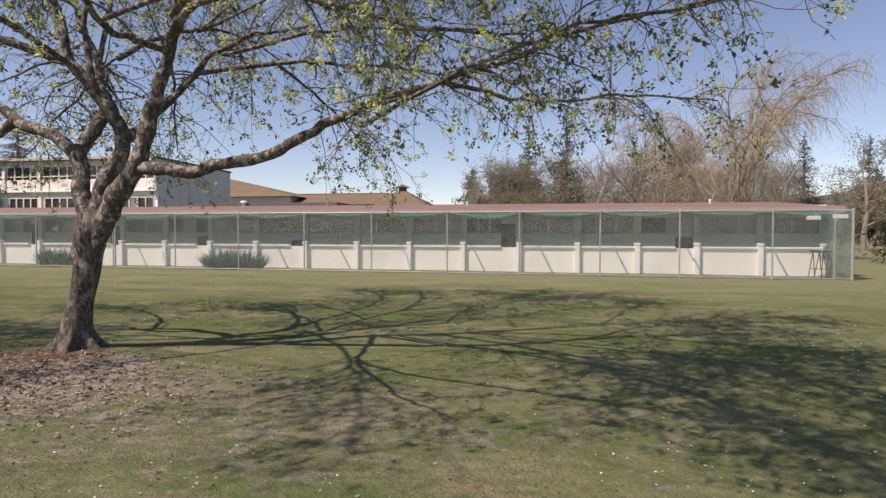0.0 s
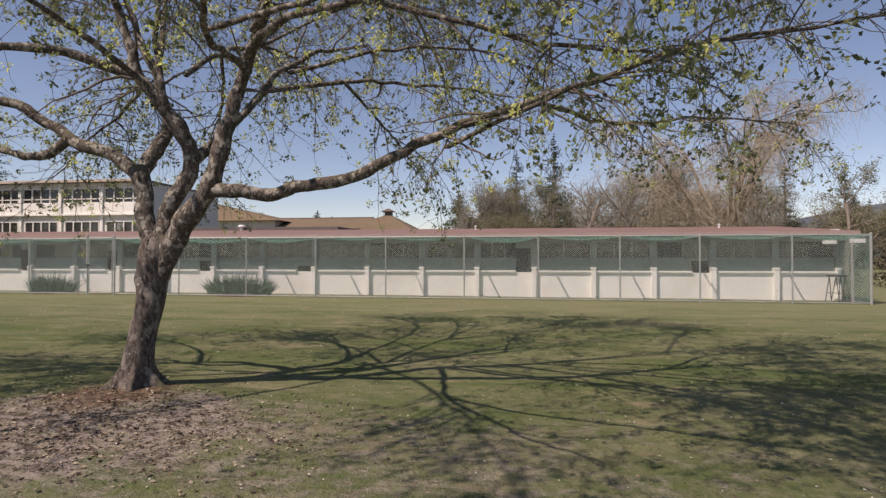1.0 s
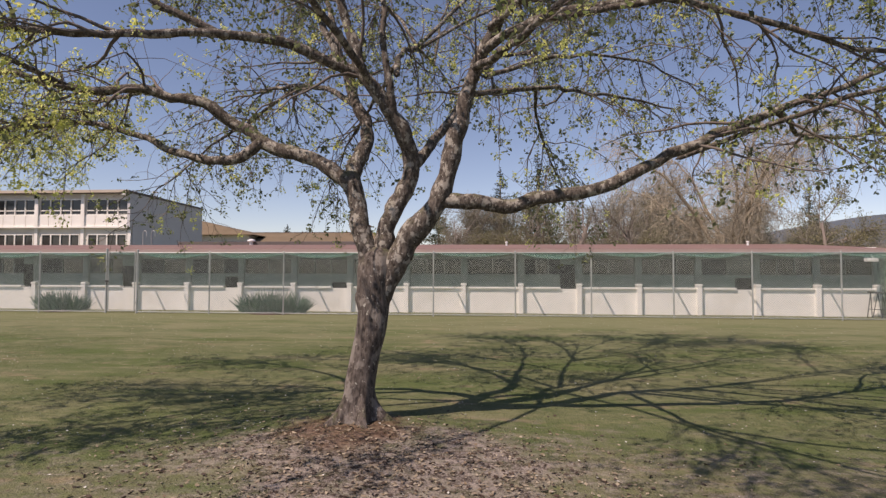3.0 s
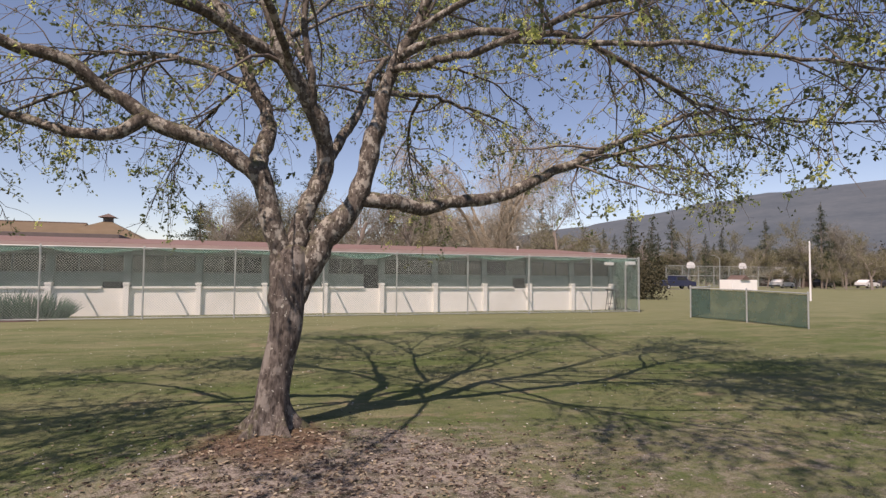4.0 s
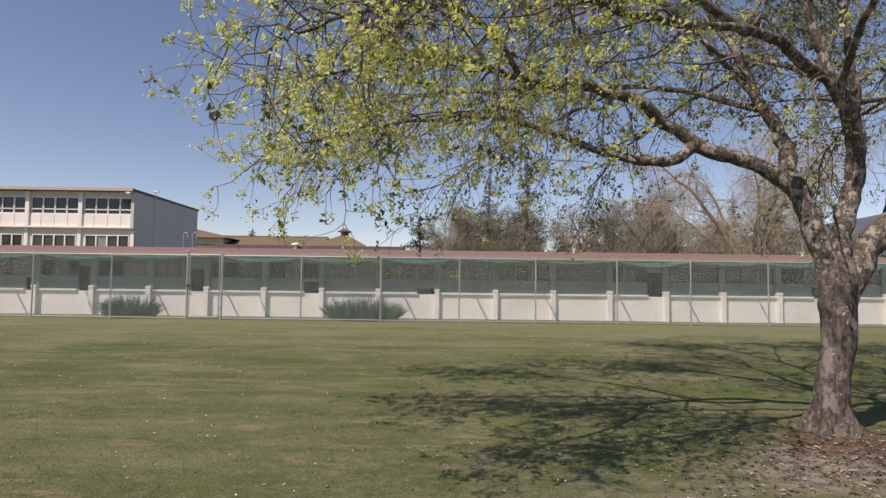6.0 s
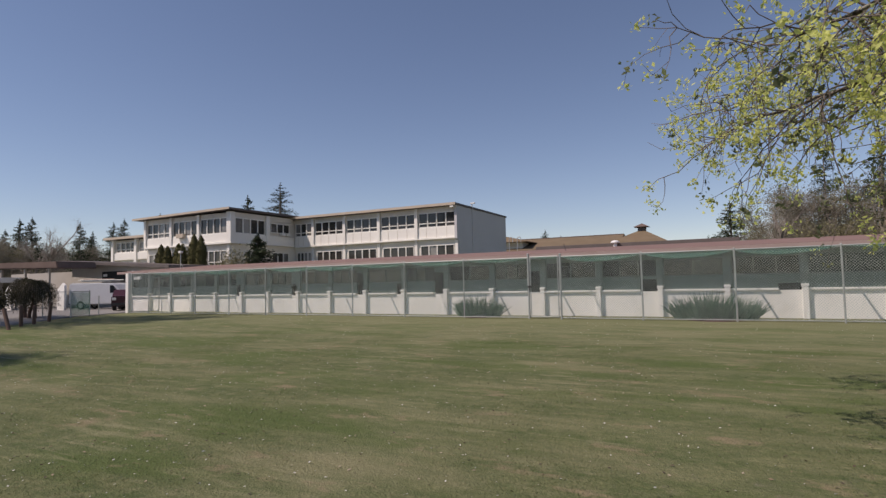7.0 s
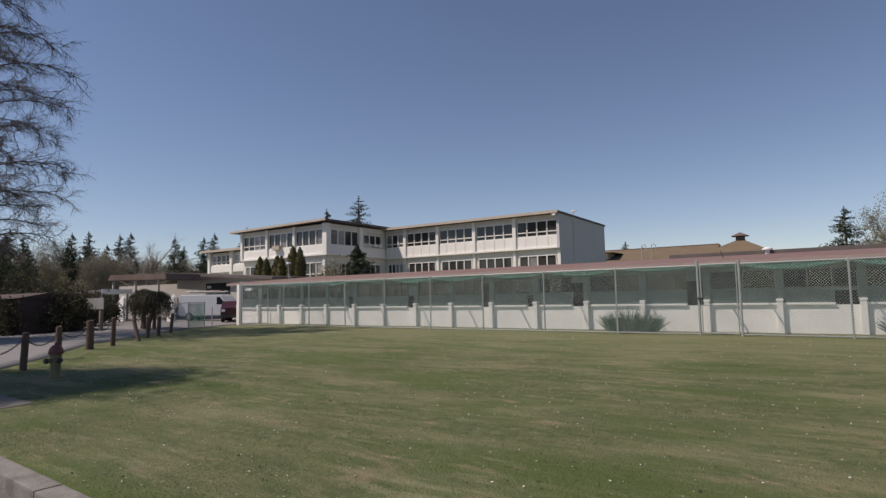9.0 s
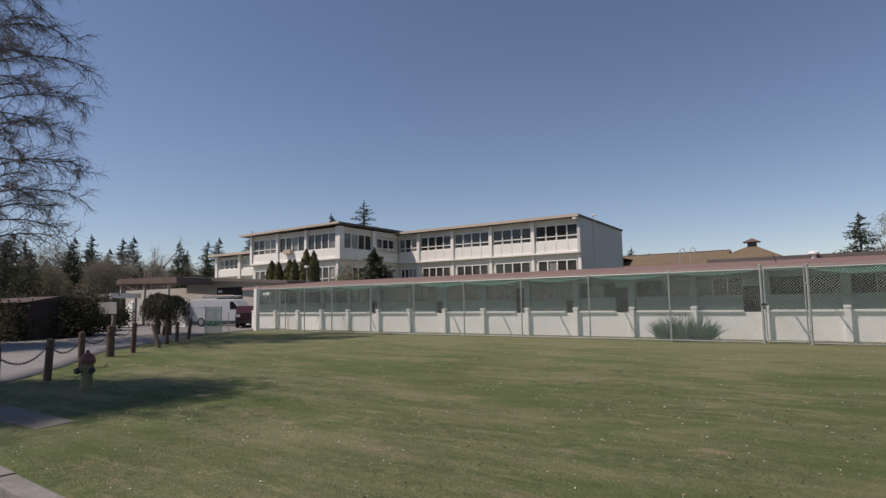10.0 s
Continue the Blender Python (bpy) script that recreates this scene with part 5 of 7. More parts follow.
def maple():
    t = thing("maple_tree", "spring maple with spotted grey bark and yellow-green blossom, in bare earth", "tree", at=(0, 0, 0))
    rng = np.random.default_rng(11)
    # trunk: flared foot with buttress roots, a swelling at waist height, a wide crotch
    prof = [(-5.27, 6.40, -0.30, 0.25), (-5.26, 6.40, -0.08, 0.212), (-5.25, 6.41, 0.05, 0.192), (-5.23, 6.42, 0.3, 0.182), (-5.19, 6.44, 0.6, 0.172), (-5.13, 6.45, 0.9, 0.178), (-5.10, 6.47, 1.2, 0.185), (-5.085, 6.5, 1.45, 0.195), (-5.07, 6.52, 1.7, 0.19), (-5.05, 6.53, 1.88, 0.14), (-5.04, 6.54, 1.95, 0.05)]
    line = smooth_line(prof, 5)
    n, vs = 40, []
    for x, y, z, r in line:
        for i in range(n):
            a = 2 * math.pi * i / n
            root = 0.24 * (max(0.0, 0.30 - z) / 0.4) ** 2 * max(0.0, math.cos(a * 5 + 0.6 * math.sin(a))) ** 1.6
            lump = 0.020 * noise.noise(Vector((math.cos(a) * 1.3, math.sin(a) * 1.3, z * 1.6))) + 0.008 * noise.noise(Vector((math.cos(a) * 4, math.sin(a) * 4, z * 3)))
            swell = 0.035 * math.exp(-((z - 1.32) / 0.09) ** 2) * max(0, math.cos(a - 3.4)) ** 2
            wide = 1.0 + (0.22 * math.cos(a) ** 2 if z > 1.4 else 0) * min(1, (z - 1.4) / 0.4)
            rr = r * wide + root + lump + swell
            vs.append((x + rr * math.cos(a), y + rr * math.sin(a), z))
    m = len(line)
    fs = [(j * n + i, j * n + (i + 1) % n, (j + 1) * n + (i + 1) % n, (j + 1) * n + i) for j in range(m - 1) for i in range(n)]
    mesh_of("trunk", vs, fs, TRUNK_BARK, t, "grey-brown trunk with pale lichen spots", True)
    t1, t2, t3 = Tubes(5), Tubes(3), Tubes(3)
    blossom, leaf = Leaves(), Leaves()
    for name, ctrl in BOUGHS.items():
        line = smooth_line(ctrl, 7)
        k = len(line)
        jit = np.array([[noise.noise(Vector((p[0] * 2.2 + c * 9, p[1] * 2.2, p[2] * 2.2))) for c in range(3)] for p in line])
        ends = np.minimum(1, np.minimum(np.arange(k), 8) / 8)[:, None]
        kink = np.array([[noise.noise(Vector((p[0] * 6.1 + c * 7, p[1] * 6.1, p[2] * 6.1 + 2.0))) for c in range(3)] for p in line])
        line[:, :3] += (jit * 0.06 + kink * 0.026) * ends
        knob = np.array([1 + 0.2 * noise.noise(Vector((p[0] * 6, p[1] * 6, p[2] * 6))) for p in line])
        tb = Tubes(14)
        back = line[0, :3] - (line[1, :3] - line[0, :3]) * 0.35
        tb.add(np.vstack((back, line[:, :3])), np.concatenate(([0.003], np.maximum(line[:, 3] * knob, 0.006))))
        tb.link("limb", BARK, t)
        # where side branches begin, how close they stand, how long they are and how many tips bloom
        if name in OUTER:
            habit = (0.42, 0.105, 1.5, 0.70)
        elif name in FRONT:
            habit = (0.35, 0.05, 2.2, 0.15)
        elif "crown_far" in name or name == "crown_back_side":
            habit = (0.40, 0.10, 2.4, 0.12)
        elif name == "crown_low_front":
            habit = (0.40, 0.13, 2.0, 0.15)
        elif "front" in name:
            habit = (0.45, 0.36, 1.5, 0.3)
        elif "back" in name:
            habit = (0.30, 0.15 if "left" in name or "low" in name else 0.28, 2.0, 0.18)
        elif "stem" in name:
            habit = (0.45, 0.27, 1.6, 0.16)
        else:
            habit = (0.32, 0.25, 1.65, 0.26)
        twig_out(rng, line, t1, t2, t3, blossom, leaf, *habit[:3], (-5.1, 6.4), habit[3])
    t1.link("branch_growth", TWIG, t)["kind"] = "stuff"
    t2.link("twig_growth", TWIG, t)["kind"] = "stuff"
    t3.link("spur_growth", TWIG, t)["kind"] = "stuff"
    blossom.link("blossom", BLOSSOM, t, "tufts of yellow-green blossom", 3)
    leaf.link("leafage", YOUNG_LEAF, t, "small unfolding leaves", 4)
    return t


maple()


def bare_crown(name, label, seed, height, spread, trunk_r, stems, droop, twig_mat, levels=4, leaf=None, leaf_n=0, dens=1.0, bark=None):
    """A leafless or barely budding tree at the origin."""
    rng = np.random.default_rng(seed)
    t = thing(name, label, "tree")
    big, mid, fine = Tubes(8), Tubes(4), Tubes(3)
    lv = Leaves()

    def grow(p, d, length, r, level):
        n = 6 if level < 2 else 4
        lift = (0.05 if level < 2 else 0.0) - (droop if level >= 2 else 0)
        b = shoot(rng, p, d, length, n, 0.10 if level == 0 else 0.16, lift)
        rr = np.linspace(r, r * 0.45, n + 1)
        (big if level < 1 else mid if level < 3 else fine).add(b, rr)
        if leaf and level >= levels - 1:
            for q in b[1:]:
                lv.cluster(rng, q, leaf_n, 0.42, 0.17)
        if level >= levels:
            return
        k = max(2, int(round((7, 7, 6, 5, 4)[level] * dens)))
        for i in range(k):
            f = (0.3 if level == 0 else 0.2) + 0.8 * (i + rng.random()) / k
            j = min(n, max(1, int(f * n)))
            e = b[j] - b[j - 1]
            e /= np.linalg.norm(e) + 1e-9
            w = rng.normal(0, 0.62, 3)
            w[2] = w[2] * 0.6 + (0.12 if level < 2 else -droop)
            w[:2] *= spread
            grow(b[j], e * 0.75 + w, length * rng.uniform(0.42, 0.68), rr[j] * 0.55, level + 1)
    for s in range(stems):
        a = 2 * math.pi * s / stems + rng.uniform(-0.4, 0.4)
        tilt = 0.0 if stems == 1 else rng.uniform(0.12, 0.42)
        grow((0.15 * math.cos(a) * (stems > 1), 0.15 * math.sin(a) * (stems > 1), -0.3), (tilt * math.cos(a), tilt * math.sin(a), 1), height * rng.uniform(0.55, 0.68), trunk_r, 0)
    big.link("trunk", bark or FAR_BARK, t)
    mid.link("branch_growth", bark or FAR_BARK, t)["kind"] = "stuff"
    fine.link("twig_growth", twig_mat, t)["kind"] = "stuff"
    if leaf:
        lv.link("crown", leaf, t, "sparse spring leaves", seed)
    return t


def conifer(seed, height, radius, label="dark green fir with drooping boughs"):
    rng = np.random.default_rng(seed)
    t = thing("fir_tree", label, "tree")
    tr = Tubes(7)
    tr.add([(0, 0, -0.3), (0, 0, height * 0.5), (0, 0, height)], (height * 0.016, height * 0.010, 0.02))
    tr.link("trunk", FAR_BARK, t)
    lv, bo = Leaves(), Tubes(3)
    z = height * 0.12
    while z < height * 0.985:
        f = z / height
        reach = radius * 1.12 * (1 - f) ** 0.86 * rng.uniform(0.6, 1.12) + 0.05
        for _ in range(int(rng.integers(3, 6))):
            a = rng.uniform(0, 2 * math.pi)
            r = reach * rng.uniform(0.7, 1.1)
            b = shoot(rng, (0, 0, z), (math.cos(a), math.sin(a), -0.12 + 0.5 * f), r, 5, 0.08, -0.03)
            bo.add(b, np.linspace(0.03, 0.01, 6))
            for q in b[1:]:
                lv.cluster(rng, q - np.array((0, 0, 0.05)), 7, 0.05 + 0.16 * r, 0.10 + 0.10 * r)
        z += height * rng.uniform(0.014, 0.028)
    lv.cluster(rng, (0, 0, height), 10, 0.12, 0.2)
    bo.link("bough_growth", FAR_BARK, t)["kind"] = "stuff"
    lv.link("crown", NEEDLES, t, "", seed, 0.6, 0.4)
    return t


def leafy(name, label, category, seed, size, n, leaf, material, hang=0.0, slim=0.6, lump=0.35, core=0.75, at=(0, 0, 0)):
    """A dense shrub: small leaves gathered over uneven lobes on short stems."""
    rng = np.random.default_rng(seed)
    t = thing(name, label, category, at=at)
    lv, st = Leaves(), Tubes(4)
    sx, sy, sz = size
    lobes = rng.normal(0, 1, (26, 3))
    lobes /= np.linalg.norm(lobes, axis=1)[:, None]
    lobes[:, 2] = np.abs(lobes[:, 2]) * 1.0
    for i, l in enumerate(lobes):
        c = l * np.array((sx, sy, sz)) * rng.uniform(core - 0.25, core, 1) + np.array((0, 0, sz * 0.12))
        if i % 3 == 0:
            st.add(shoot(rng, (0, 0, -0.1), c, np.linalg.norm(c), 4, 0.05), np.linspace(0.035, 0.01, 5))
        lv.cluster(rng, c, n // 26, lump * (sx + sy + sz) / 3 * 1.3, leaf)
    st.link("stem_growth", FAR_BARK, t)["kind"] = "stuff"
    lv.link("foliage", material, t, "", seed, hang, slim)
    return t


def place(ob, x, y, z=None, turn=0.0, size=1.0):
    ob.location = (x, y, gz(x, y) if z is None else z)
    ob.rotation_euler.z = turn
    ob.scale = (size, size, size)
    return ob


def again(ob, x, y, turn=0.0, size=1.0):
    c = copy_thing(ob, pose(x, y, gz(x, y), 0, 0, math.degrees(turn)))
    c.scale = (size, size, size)
    return c


# trees behind the veranda building
def willow_tree():
    """Many slender stems arching out into a wide dome, with long fine hanging twigs."""
    t = thing("willow_tree", "large bare willow with a wide dome of hanging straw-coloured twigs", "tree")
    rng = np.random.default_rng(24)
    big, mid, fine = Tubes(7), Tubes(4), Tubes(3)
    for k in range(9):
        a = 2.4 * k + rng.uniform(-0.4, 0.4)
        reach, top = rng.uniform(1.5, 7.6), rng.uniform(9.8, 13.4)
        top -= 0.35 * max(0.0, reach - 3.5)
        s = np.linspace(0, 1, 13)
        way = np.array((math.cos(a), math.sin(a), 0.0))
        wig = np.cumsum(rng.normal(0, 0.09, (13, 3)), axis=0)
        stem = way * (reach * s ** 1.35)[:, None] + np.array((0, 0, 1)) * (top * (1.25 * s - 0.25 * s ** 3))[:, None] + wig
        stem[0, 2] = -0.3
        big.add(stem, np.linspace(rng.uniform(0.15, 0.26), 0.03, 13))
        for j in range(3, 13):
            for _ in range(3):
                d = stem[j] - stem[j - 1]
                d /= np.linalg.norm(d)
                w = rng.normal(0, 0.6, 3)
                w[:2] += way[:2] * 0.25
                br = shoot(rng, stem[j], d * 0.8 + w, rng.uniform(1.4, 3.2), 7, 0.13, -0.13)
                mid.add(br, np.linspace(0.036, 0.012, 8))
                for m in range(1, 8):
                    e = br[m] - br[m - 1]
                    e /= np.linalg.norm(e) + 1e-9
                    for _ in range(2):
                        tw = shoot(rng, br[m], e * 0.7 + rng.normal(0, 0.55, 3) + np.array((0, 0, 0.2)), rng.uniform(0.7, 1.5), 4, 0.16, -0.1)
                        fine.add(tw, np.linspace(0.014, 0.008, 5))
                        for q in (tw[4],):
                            h = shoot(rng, q, (rng.normal(0, 0.4), rng.normal(0, 0.4), -0.3), rng.uniform(0.6, 1.8), 4, 0.1, -0.25)
                            fine.add(h, np.linspace(0.009, 0.006, 5))
    big.link("trunk", WILLOW_BARK, t)
    mid.link("branch_growth", WILLOW_BARK, t)["kind"] = "stuff"
    fine.link("twig_growth", WILLOW_TWIG, t)["kind"] = "stuff"
    return t


willow = willow_tree()
place(willow, 13.6, 41.0)
bare_a = bare_crown("bare_tree", "leafless brown broadleaf tree behind the low building", 31, 13, 0.75, 0.28, 1, 0.0, HAZED_TWIG, 4, dens=0.9)
place(bare_a, 6.5, 72.0)
tagged(bare_a, group="far bare trees")
bare_b = bare_crown("bare_tree", "leafless budding tree with an olive haze of young leaves", 33, 12, 0.85, 0.26, 1, 0.0, HAZED_TWIG, 3, leaf=OLIVE, leaf_n=5)
place(bare_b, 12.0, 64.0)
bare_c = bare_crown("bare_tree", "budding broadleaf tree with a soft brown haze of twigs", 35, 12, 1.0, 0.24, 2, 0.0, HAZED_TWIG, 3, leaf=BROWN_HAZE, leaf_n=5, dens=1.1)
place(bare_c, -124.0, 44.0)
tagged(bare_c, group="far bare trees")
tagged(bare_b, group="far bare trees")
fir_a = place(conifer(41, 19.5, 4.6), 4.2, 82.0)
fir_b = place(conifer(42, 12.5, 4.4), -11.9, 102.0)
fir_c = place(conifer(43, 23, 5.0), -96.0, 89.0)
for f in (fir_a, fir_b, fir_c):
    tagged(f, group="far firs")
for x, y, a, s in ((-1.2, 84, 1, 0.9), (52, 100, 3, 0.9), (60, 112, 4, 0.7), (36, 84, 5, 0.8)):
    again(fir_a, x, y, a, s)
for i in range(26):
    r = random.Random(300 + i)
    x = -9 + 44 * (i + r.random()) / 26
    again((bare_a, bare_b, bare_c)[i % 3], x, r.uniform(62, 90), r.uniform(0, 6), r.uniform(0.85, 1.15))
again(bare_a, -4.5, 96, 2.0, 1.15)
again(bare_a, -8.0, 99, 4.0, 1.0)
again(bare_b, -6.0, 98, 1.0, 1.2)
again(bare_b, -1.5, 96, 2.5, 1.3)
again(bare_a, 9.0, 47.0, 3.0, 0.85)
# behind the school and along the far side of the driveway
for x, y, a, s in ((-62, 150, 1, 1.0), (-58, 152, 2, 1.2), (-53, 150, 3, 1.05), (-45, 155, 4, 0.9), (-100, 64, 2, 1.15), (-96, 66, 3, 1.05), (-113, 64, 4, 0.9)):
    again(fir_b, x, y, a, s)
for i in range(120):
    r = random.Random(500 + i)
    x = -98 - 112 * (i + r.random()) / 120
    y = r.uniform(44, 84)
    k = r.random()
    src = fir_b if k < 0.36 else bare_c if k < 0.80 else bare_a
    again(src, x, y, r.uniform(0, 6), r.uniform(0.6, 1.15) * (0.95 if src is fir_b else 0.8))
wide_fir = again(fir_b, -107.5, 91, 1.0, 1.7)
wide_fir.scale = (1.9, 1.9, 1.72)
fir_c.scale = (2.3, 2.3, 1.0)
# woods along the far side of the playing field
for i in range(150):
    r = random.Random(700 + i)
    az = radians(22 + 58 * (i + r.random()) / 150)
    d = r.uniform(95, 185)
    k = r.random()
    src = bare_b if k < 0.3 else bare_c if k < 0.55 else bare_a if k < 0.78 else fir_a
    again(src, math.sin(az) * d, math.cos(az) * d, r.uniform(0, 6), r.uniform(0.5, 0.95) * (0.8 if src is fir_a else 1.0))

for i in range(70):
    r = random.Random(900 + i)
    az = radians(30 + 48 * (i + r.random()) / 70)
    d = r.uniform(92, 150)
    again(bare_b, math.sin(az) * d, math.cos(az) * d, r.uniform(0, 6), r.uniform(0.28, 0.5))

# tall birch beside the driveway: arching boughs with drooping ends and fine twigs
def birch_tree(x, y):
    t = thing("birch_tree", "tall leafless birch with arching dark boughs beside the driveway", "tree", at=(x, y, gz(x, y)))
    rng = np.random.default_rng(55)
    tr, mid, fine = Tubes(9), Tubes(5), Tubes(3)
    height = 23.0
    spine = shoot(rng, (0, 0, -0.3), (0.01, 0.0, 1), height, 14, 0.025)
    tr.add(spine, np.linspace(0.26, 0.03, 15))
    tr.link("trunk", TWIG, t)
    z, k = 4.2, 0
    while z < 22.0:
        f = (z - 4.2) / 18.0
        reach = (4.5 if f < 0.5 else 4.5 - 3.6 * (f - 0.5)) * rng.uniform(0.66, 1.06)
        a = k * 2.39996 + rng.uniform(-0.3, 0.3)
        k += 1
        base = spine[min(14, int((z + 0.3) / height * 14))] * np.array((1, 1, 0)) + np.array((0, 0, z))
        rise = rng.uniform(0.15, 0.45) if f < 0.25 else rng.uniform(0.35, 0.7)
        s = np.linspace(0, 1, 11)
        way = np.array((math.cos(a), math.sin(a), 0))
        side = np.array((-math.sin(a), math.cos(a), 0))
        wig = np.cumsum(rng.normal(0, 0.09, 11))
        b = base + way * (reach * s)[:, None] + side * wig[:, None] + np.array((0, 0, 1)) * (reach * (rise * s - (rise + 0.05) * 0.75 * s ** 2.4) + 0.4 * wig)[:, None]
        mid.add(b, np.linspace(0.048 * (1.1 - 0.6 * f), 0.010, 11))
        for j in range(2, 11):
            for q in range(2):
                d = b[j] - b[j - 1]
                d /= np.linalg.norm(d)
                w = rng.normal(0, 0.55, 3)
                ln = rng.uniform(0.6, 1.7) * (1.15 - 0.45 * s[j])
                c = shoot(rng, b[j], d * 0.95 + w + np.array((0, 0, 0.12)), ln, 6, 0.13, -0.05)
                mid.add(c, np.linspace(0.016, 0.007, 7))
                for m in range(1, 7):
                    e = c[m] - c[m - 1]
                    e /= np.linalg.norm(e) + 1e-9
                    for _ in range(3):
                        h = shoot(rng, c[m], e * 0.8 + rng.normal(0, 0.6, 3), rng.uniform(0.25, 0.7), 4, 0.15, -0.12)
                        fine.add(h, (0.0075, 0.007, 0.0065, 0.0055, 0.0045))
        z += rng.uniform(0.16, 0.30)
    mid.link("branch_growth", TWIG, t)["kind"] = "stuff"
    fine.link("twig_growth", TWIG, t)["kind"] = "stuff"


birch_tree(-50.5, 10.7)
# two trees out of view, added to shade the lawn's corner and driveway
roadside = leafy("roadside_tree", "unseen very tall evergreen across the road, added to shade the lawn's corner", "tree", 46, (1.7, 1.7, 9.0), 20000, 0.34, NEEDLES, at=(-45.5, -9.5, 24.0))
part("trunk", turned([(0.5, -24.5), (0.38, -12.0), (0.3, 0.0), (0.12, 6.0)], 12), FAR_BARK, roadside)
shade = leafy("driveside_tree", "unseen tall dark evergreen beside the driveway, added to shade its asphalt", "tree", 47, (3.0, 3.0, 5.5), 17000, 0.3, NEEDLES, at=(-54.0, 3.2, 9.3))
part("trunk", turned([(0.3, -10.0), (0.24, -4.0), (0.16, 0.0), (0.06, 4.0)], 12), FAR_BARK, shade)
# belt of trees behind the garage
again(bare_a, -92.0, 41.4, 1.0, 1.02)
again(bare_a, -90.5, 39.6, 3.0, 0.85)
spreading = place(conifer(45, 12.4, 4.4, "dark spreading conifer behind the garage"), -120.0, 64.4)
for x, y, a, s in ((-120, 52.0, 1, 1.10), (-120, 53.9, 2, 1.14), (-121, 50.3, 2, 0.95), (-120, 34.8, 3, 0.98), (-121, 37.6, 4, 1.0), (-122, 33.0, 5, 0.9), (-118, 42.8, 5, 0.86), (-119, 46.5, 1, 0.9)):
    again(fir_b, x, y, a, s)
for i in range(46):
    r = random.Random(1300 + i)
    again((bare_c, bare_c, bare_b, bare_a)[i % 4], r.uniform(-128, -104), 28 + 44 * (i + r.random()) / 46, r.uniform(0, 6), r.uniform(0.5, 0.82))
for x, y, a, s in ((-112.0, 25.0, 1, 1.25), (-108.0, 22.0, 3, 1.1), (-118.0, 28.5, 2, 1.3), (-104.0, 24.5, 2, 0.95), (-107.0, 31.0, 2, 0.95), (-103.5, 29.0, 4, 0.82), (-99.5, 30.5, 5, 0.72)):
    again(fir_b, x, y, a, s)
fir_b.scale = (1.7, 1.7, 1.08)


# ---------------------------------------------------------------- things at the fence
def strap_shrub(x, y, width, depth, height, seed):
    """A clump of stiff strap leaves, like flax."""
    rng = np.random.default_rng(seed)
    t = thing("flax_clump", "grey-green clump of stiff strap leaves against the white wall", "shrub", "flax clumps", at=(x, y, gz(x, y)))
    vs, fs = [], []
    for _ in range(int(260 * width)):
        bx, by = rng.uniform(-0.5, 0.5) * width * 0.86, rng.uniform(-0.5, 0.5) * depth * 0.6
        edge = 1 - (2 * abs(bx) / width) ** 2
        ln = height * rng.uniform(0.55, 1.1) * (0.62 + 0.45 * edge)
        d = np.array((rng.normal(0, 0.30) + bx / width * 1.3, rng.normal(0, 0.25) - 0.08, 1.0))
        d /= np.linalg.norm(d)
        side = np.cross(d, rng.normal(0, 1, 3))
        side /= np.linalg.norm(side)
        p, w, k = np.array((bx, by, 0.0)), rng.uniform(0.012, 0.022), len(vs)
        for j in range(4):
            q = p + d * ln * j / 3 + np.array((d[0], d[1], -0.35)) * ln * 0.12 * (j / 3) ** 2
            ww = w * (1, 1, 0.7, 0.08)[j]
            vs += [q - side * ww, q + side * ww]
        fs += [(k + 2 * j, k + 2 * j + 1, k + 2 * j + 3, k + 2 * j + 2) for j in range(3)]
    mesh_of("strap_leaves", vs, fs, STRAP, t)["kind"] = "stuff"
    part("earth_mound", turned([(width * 0.36, -0.05), (width * 0.3, 0.03), (0.05, 0.06)], 14), DARK_BROWN, t)


strap_shrub(-12.55, 22.85, 3.1, 1.0, 1.02, 3)
strap_shrub(-21.95, 22.95, 2.1, 0.9, 0.95, 4)


def end_floodlight():
    f = thing("floodlight", "white floodlight on a grey post at the fence's end", "lamp", at=(12.0, 22.55, gz(12, 22.5)))
    part("post", rod(bmesh.new(), (0, 0, -0.2), (0, 0, 2.25), 0.045, n=10), LIGHT_GREY, f)
    part("arm", rod(bmesh.new(), (0, 0, 2.2), (0.1, -0.32, 2.32), 0.02, n=8), WHITE_METAL, f)
    hd = boxed(-0.2, 0.2, -0.5, -0.22, 2.26, 2.42, 0.03)
    part("lamp_head", hd, WHITE_METAL, f, "white box lamp head")
    part("lens", boxed(-0.16, 0.16, -0.47, -0.25, 2.235, 2.258, 0.004), CAR_GLASS, f)
    s = thing("wall_lamp", "small white angled lamp under the eaves", "lamp", at=(11.6, 23.2, 2.18))
    part("shade", boxed(-0.28, 0.16, -0.1, 0.1, -0.06, 0.08, 0.03), WHITE_METAL, s)
    part("bracket", rod(bmesh.new(), (0.1, 0.05, 0.05), (0.1, 0.28, 0.22), 0.018, n=6), GALV, s)
    w = thing("wall_lamp", "white twin lamp fixed by the corner post", "lamp", at=(-44.8, 22.3, 2.16))
    for dx in (0, 0.32):
        part("lamp_head", boxed(dx - 0.12, dx + 0.12, -0.08, 0.08, -0.07, 0.07, 0.025), WHITE_METAL, w)
    part("bracket", boxed(-0.12, 0.44, 0.02, 0.06, 0.07, 0.12, 0.004), GALV, w)


end_floodlight()


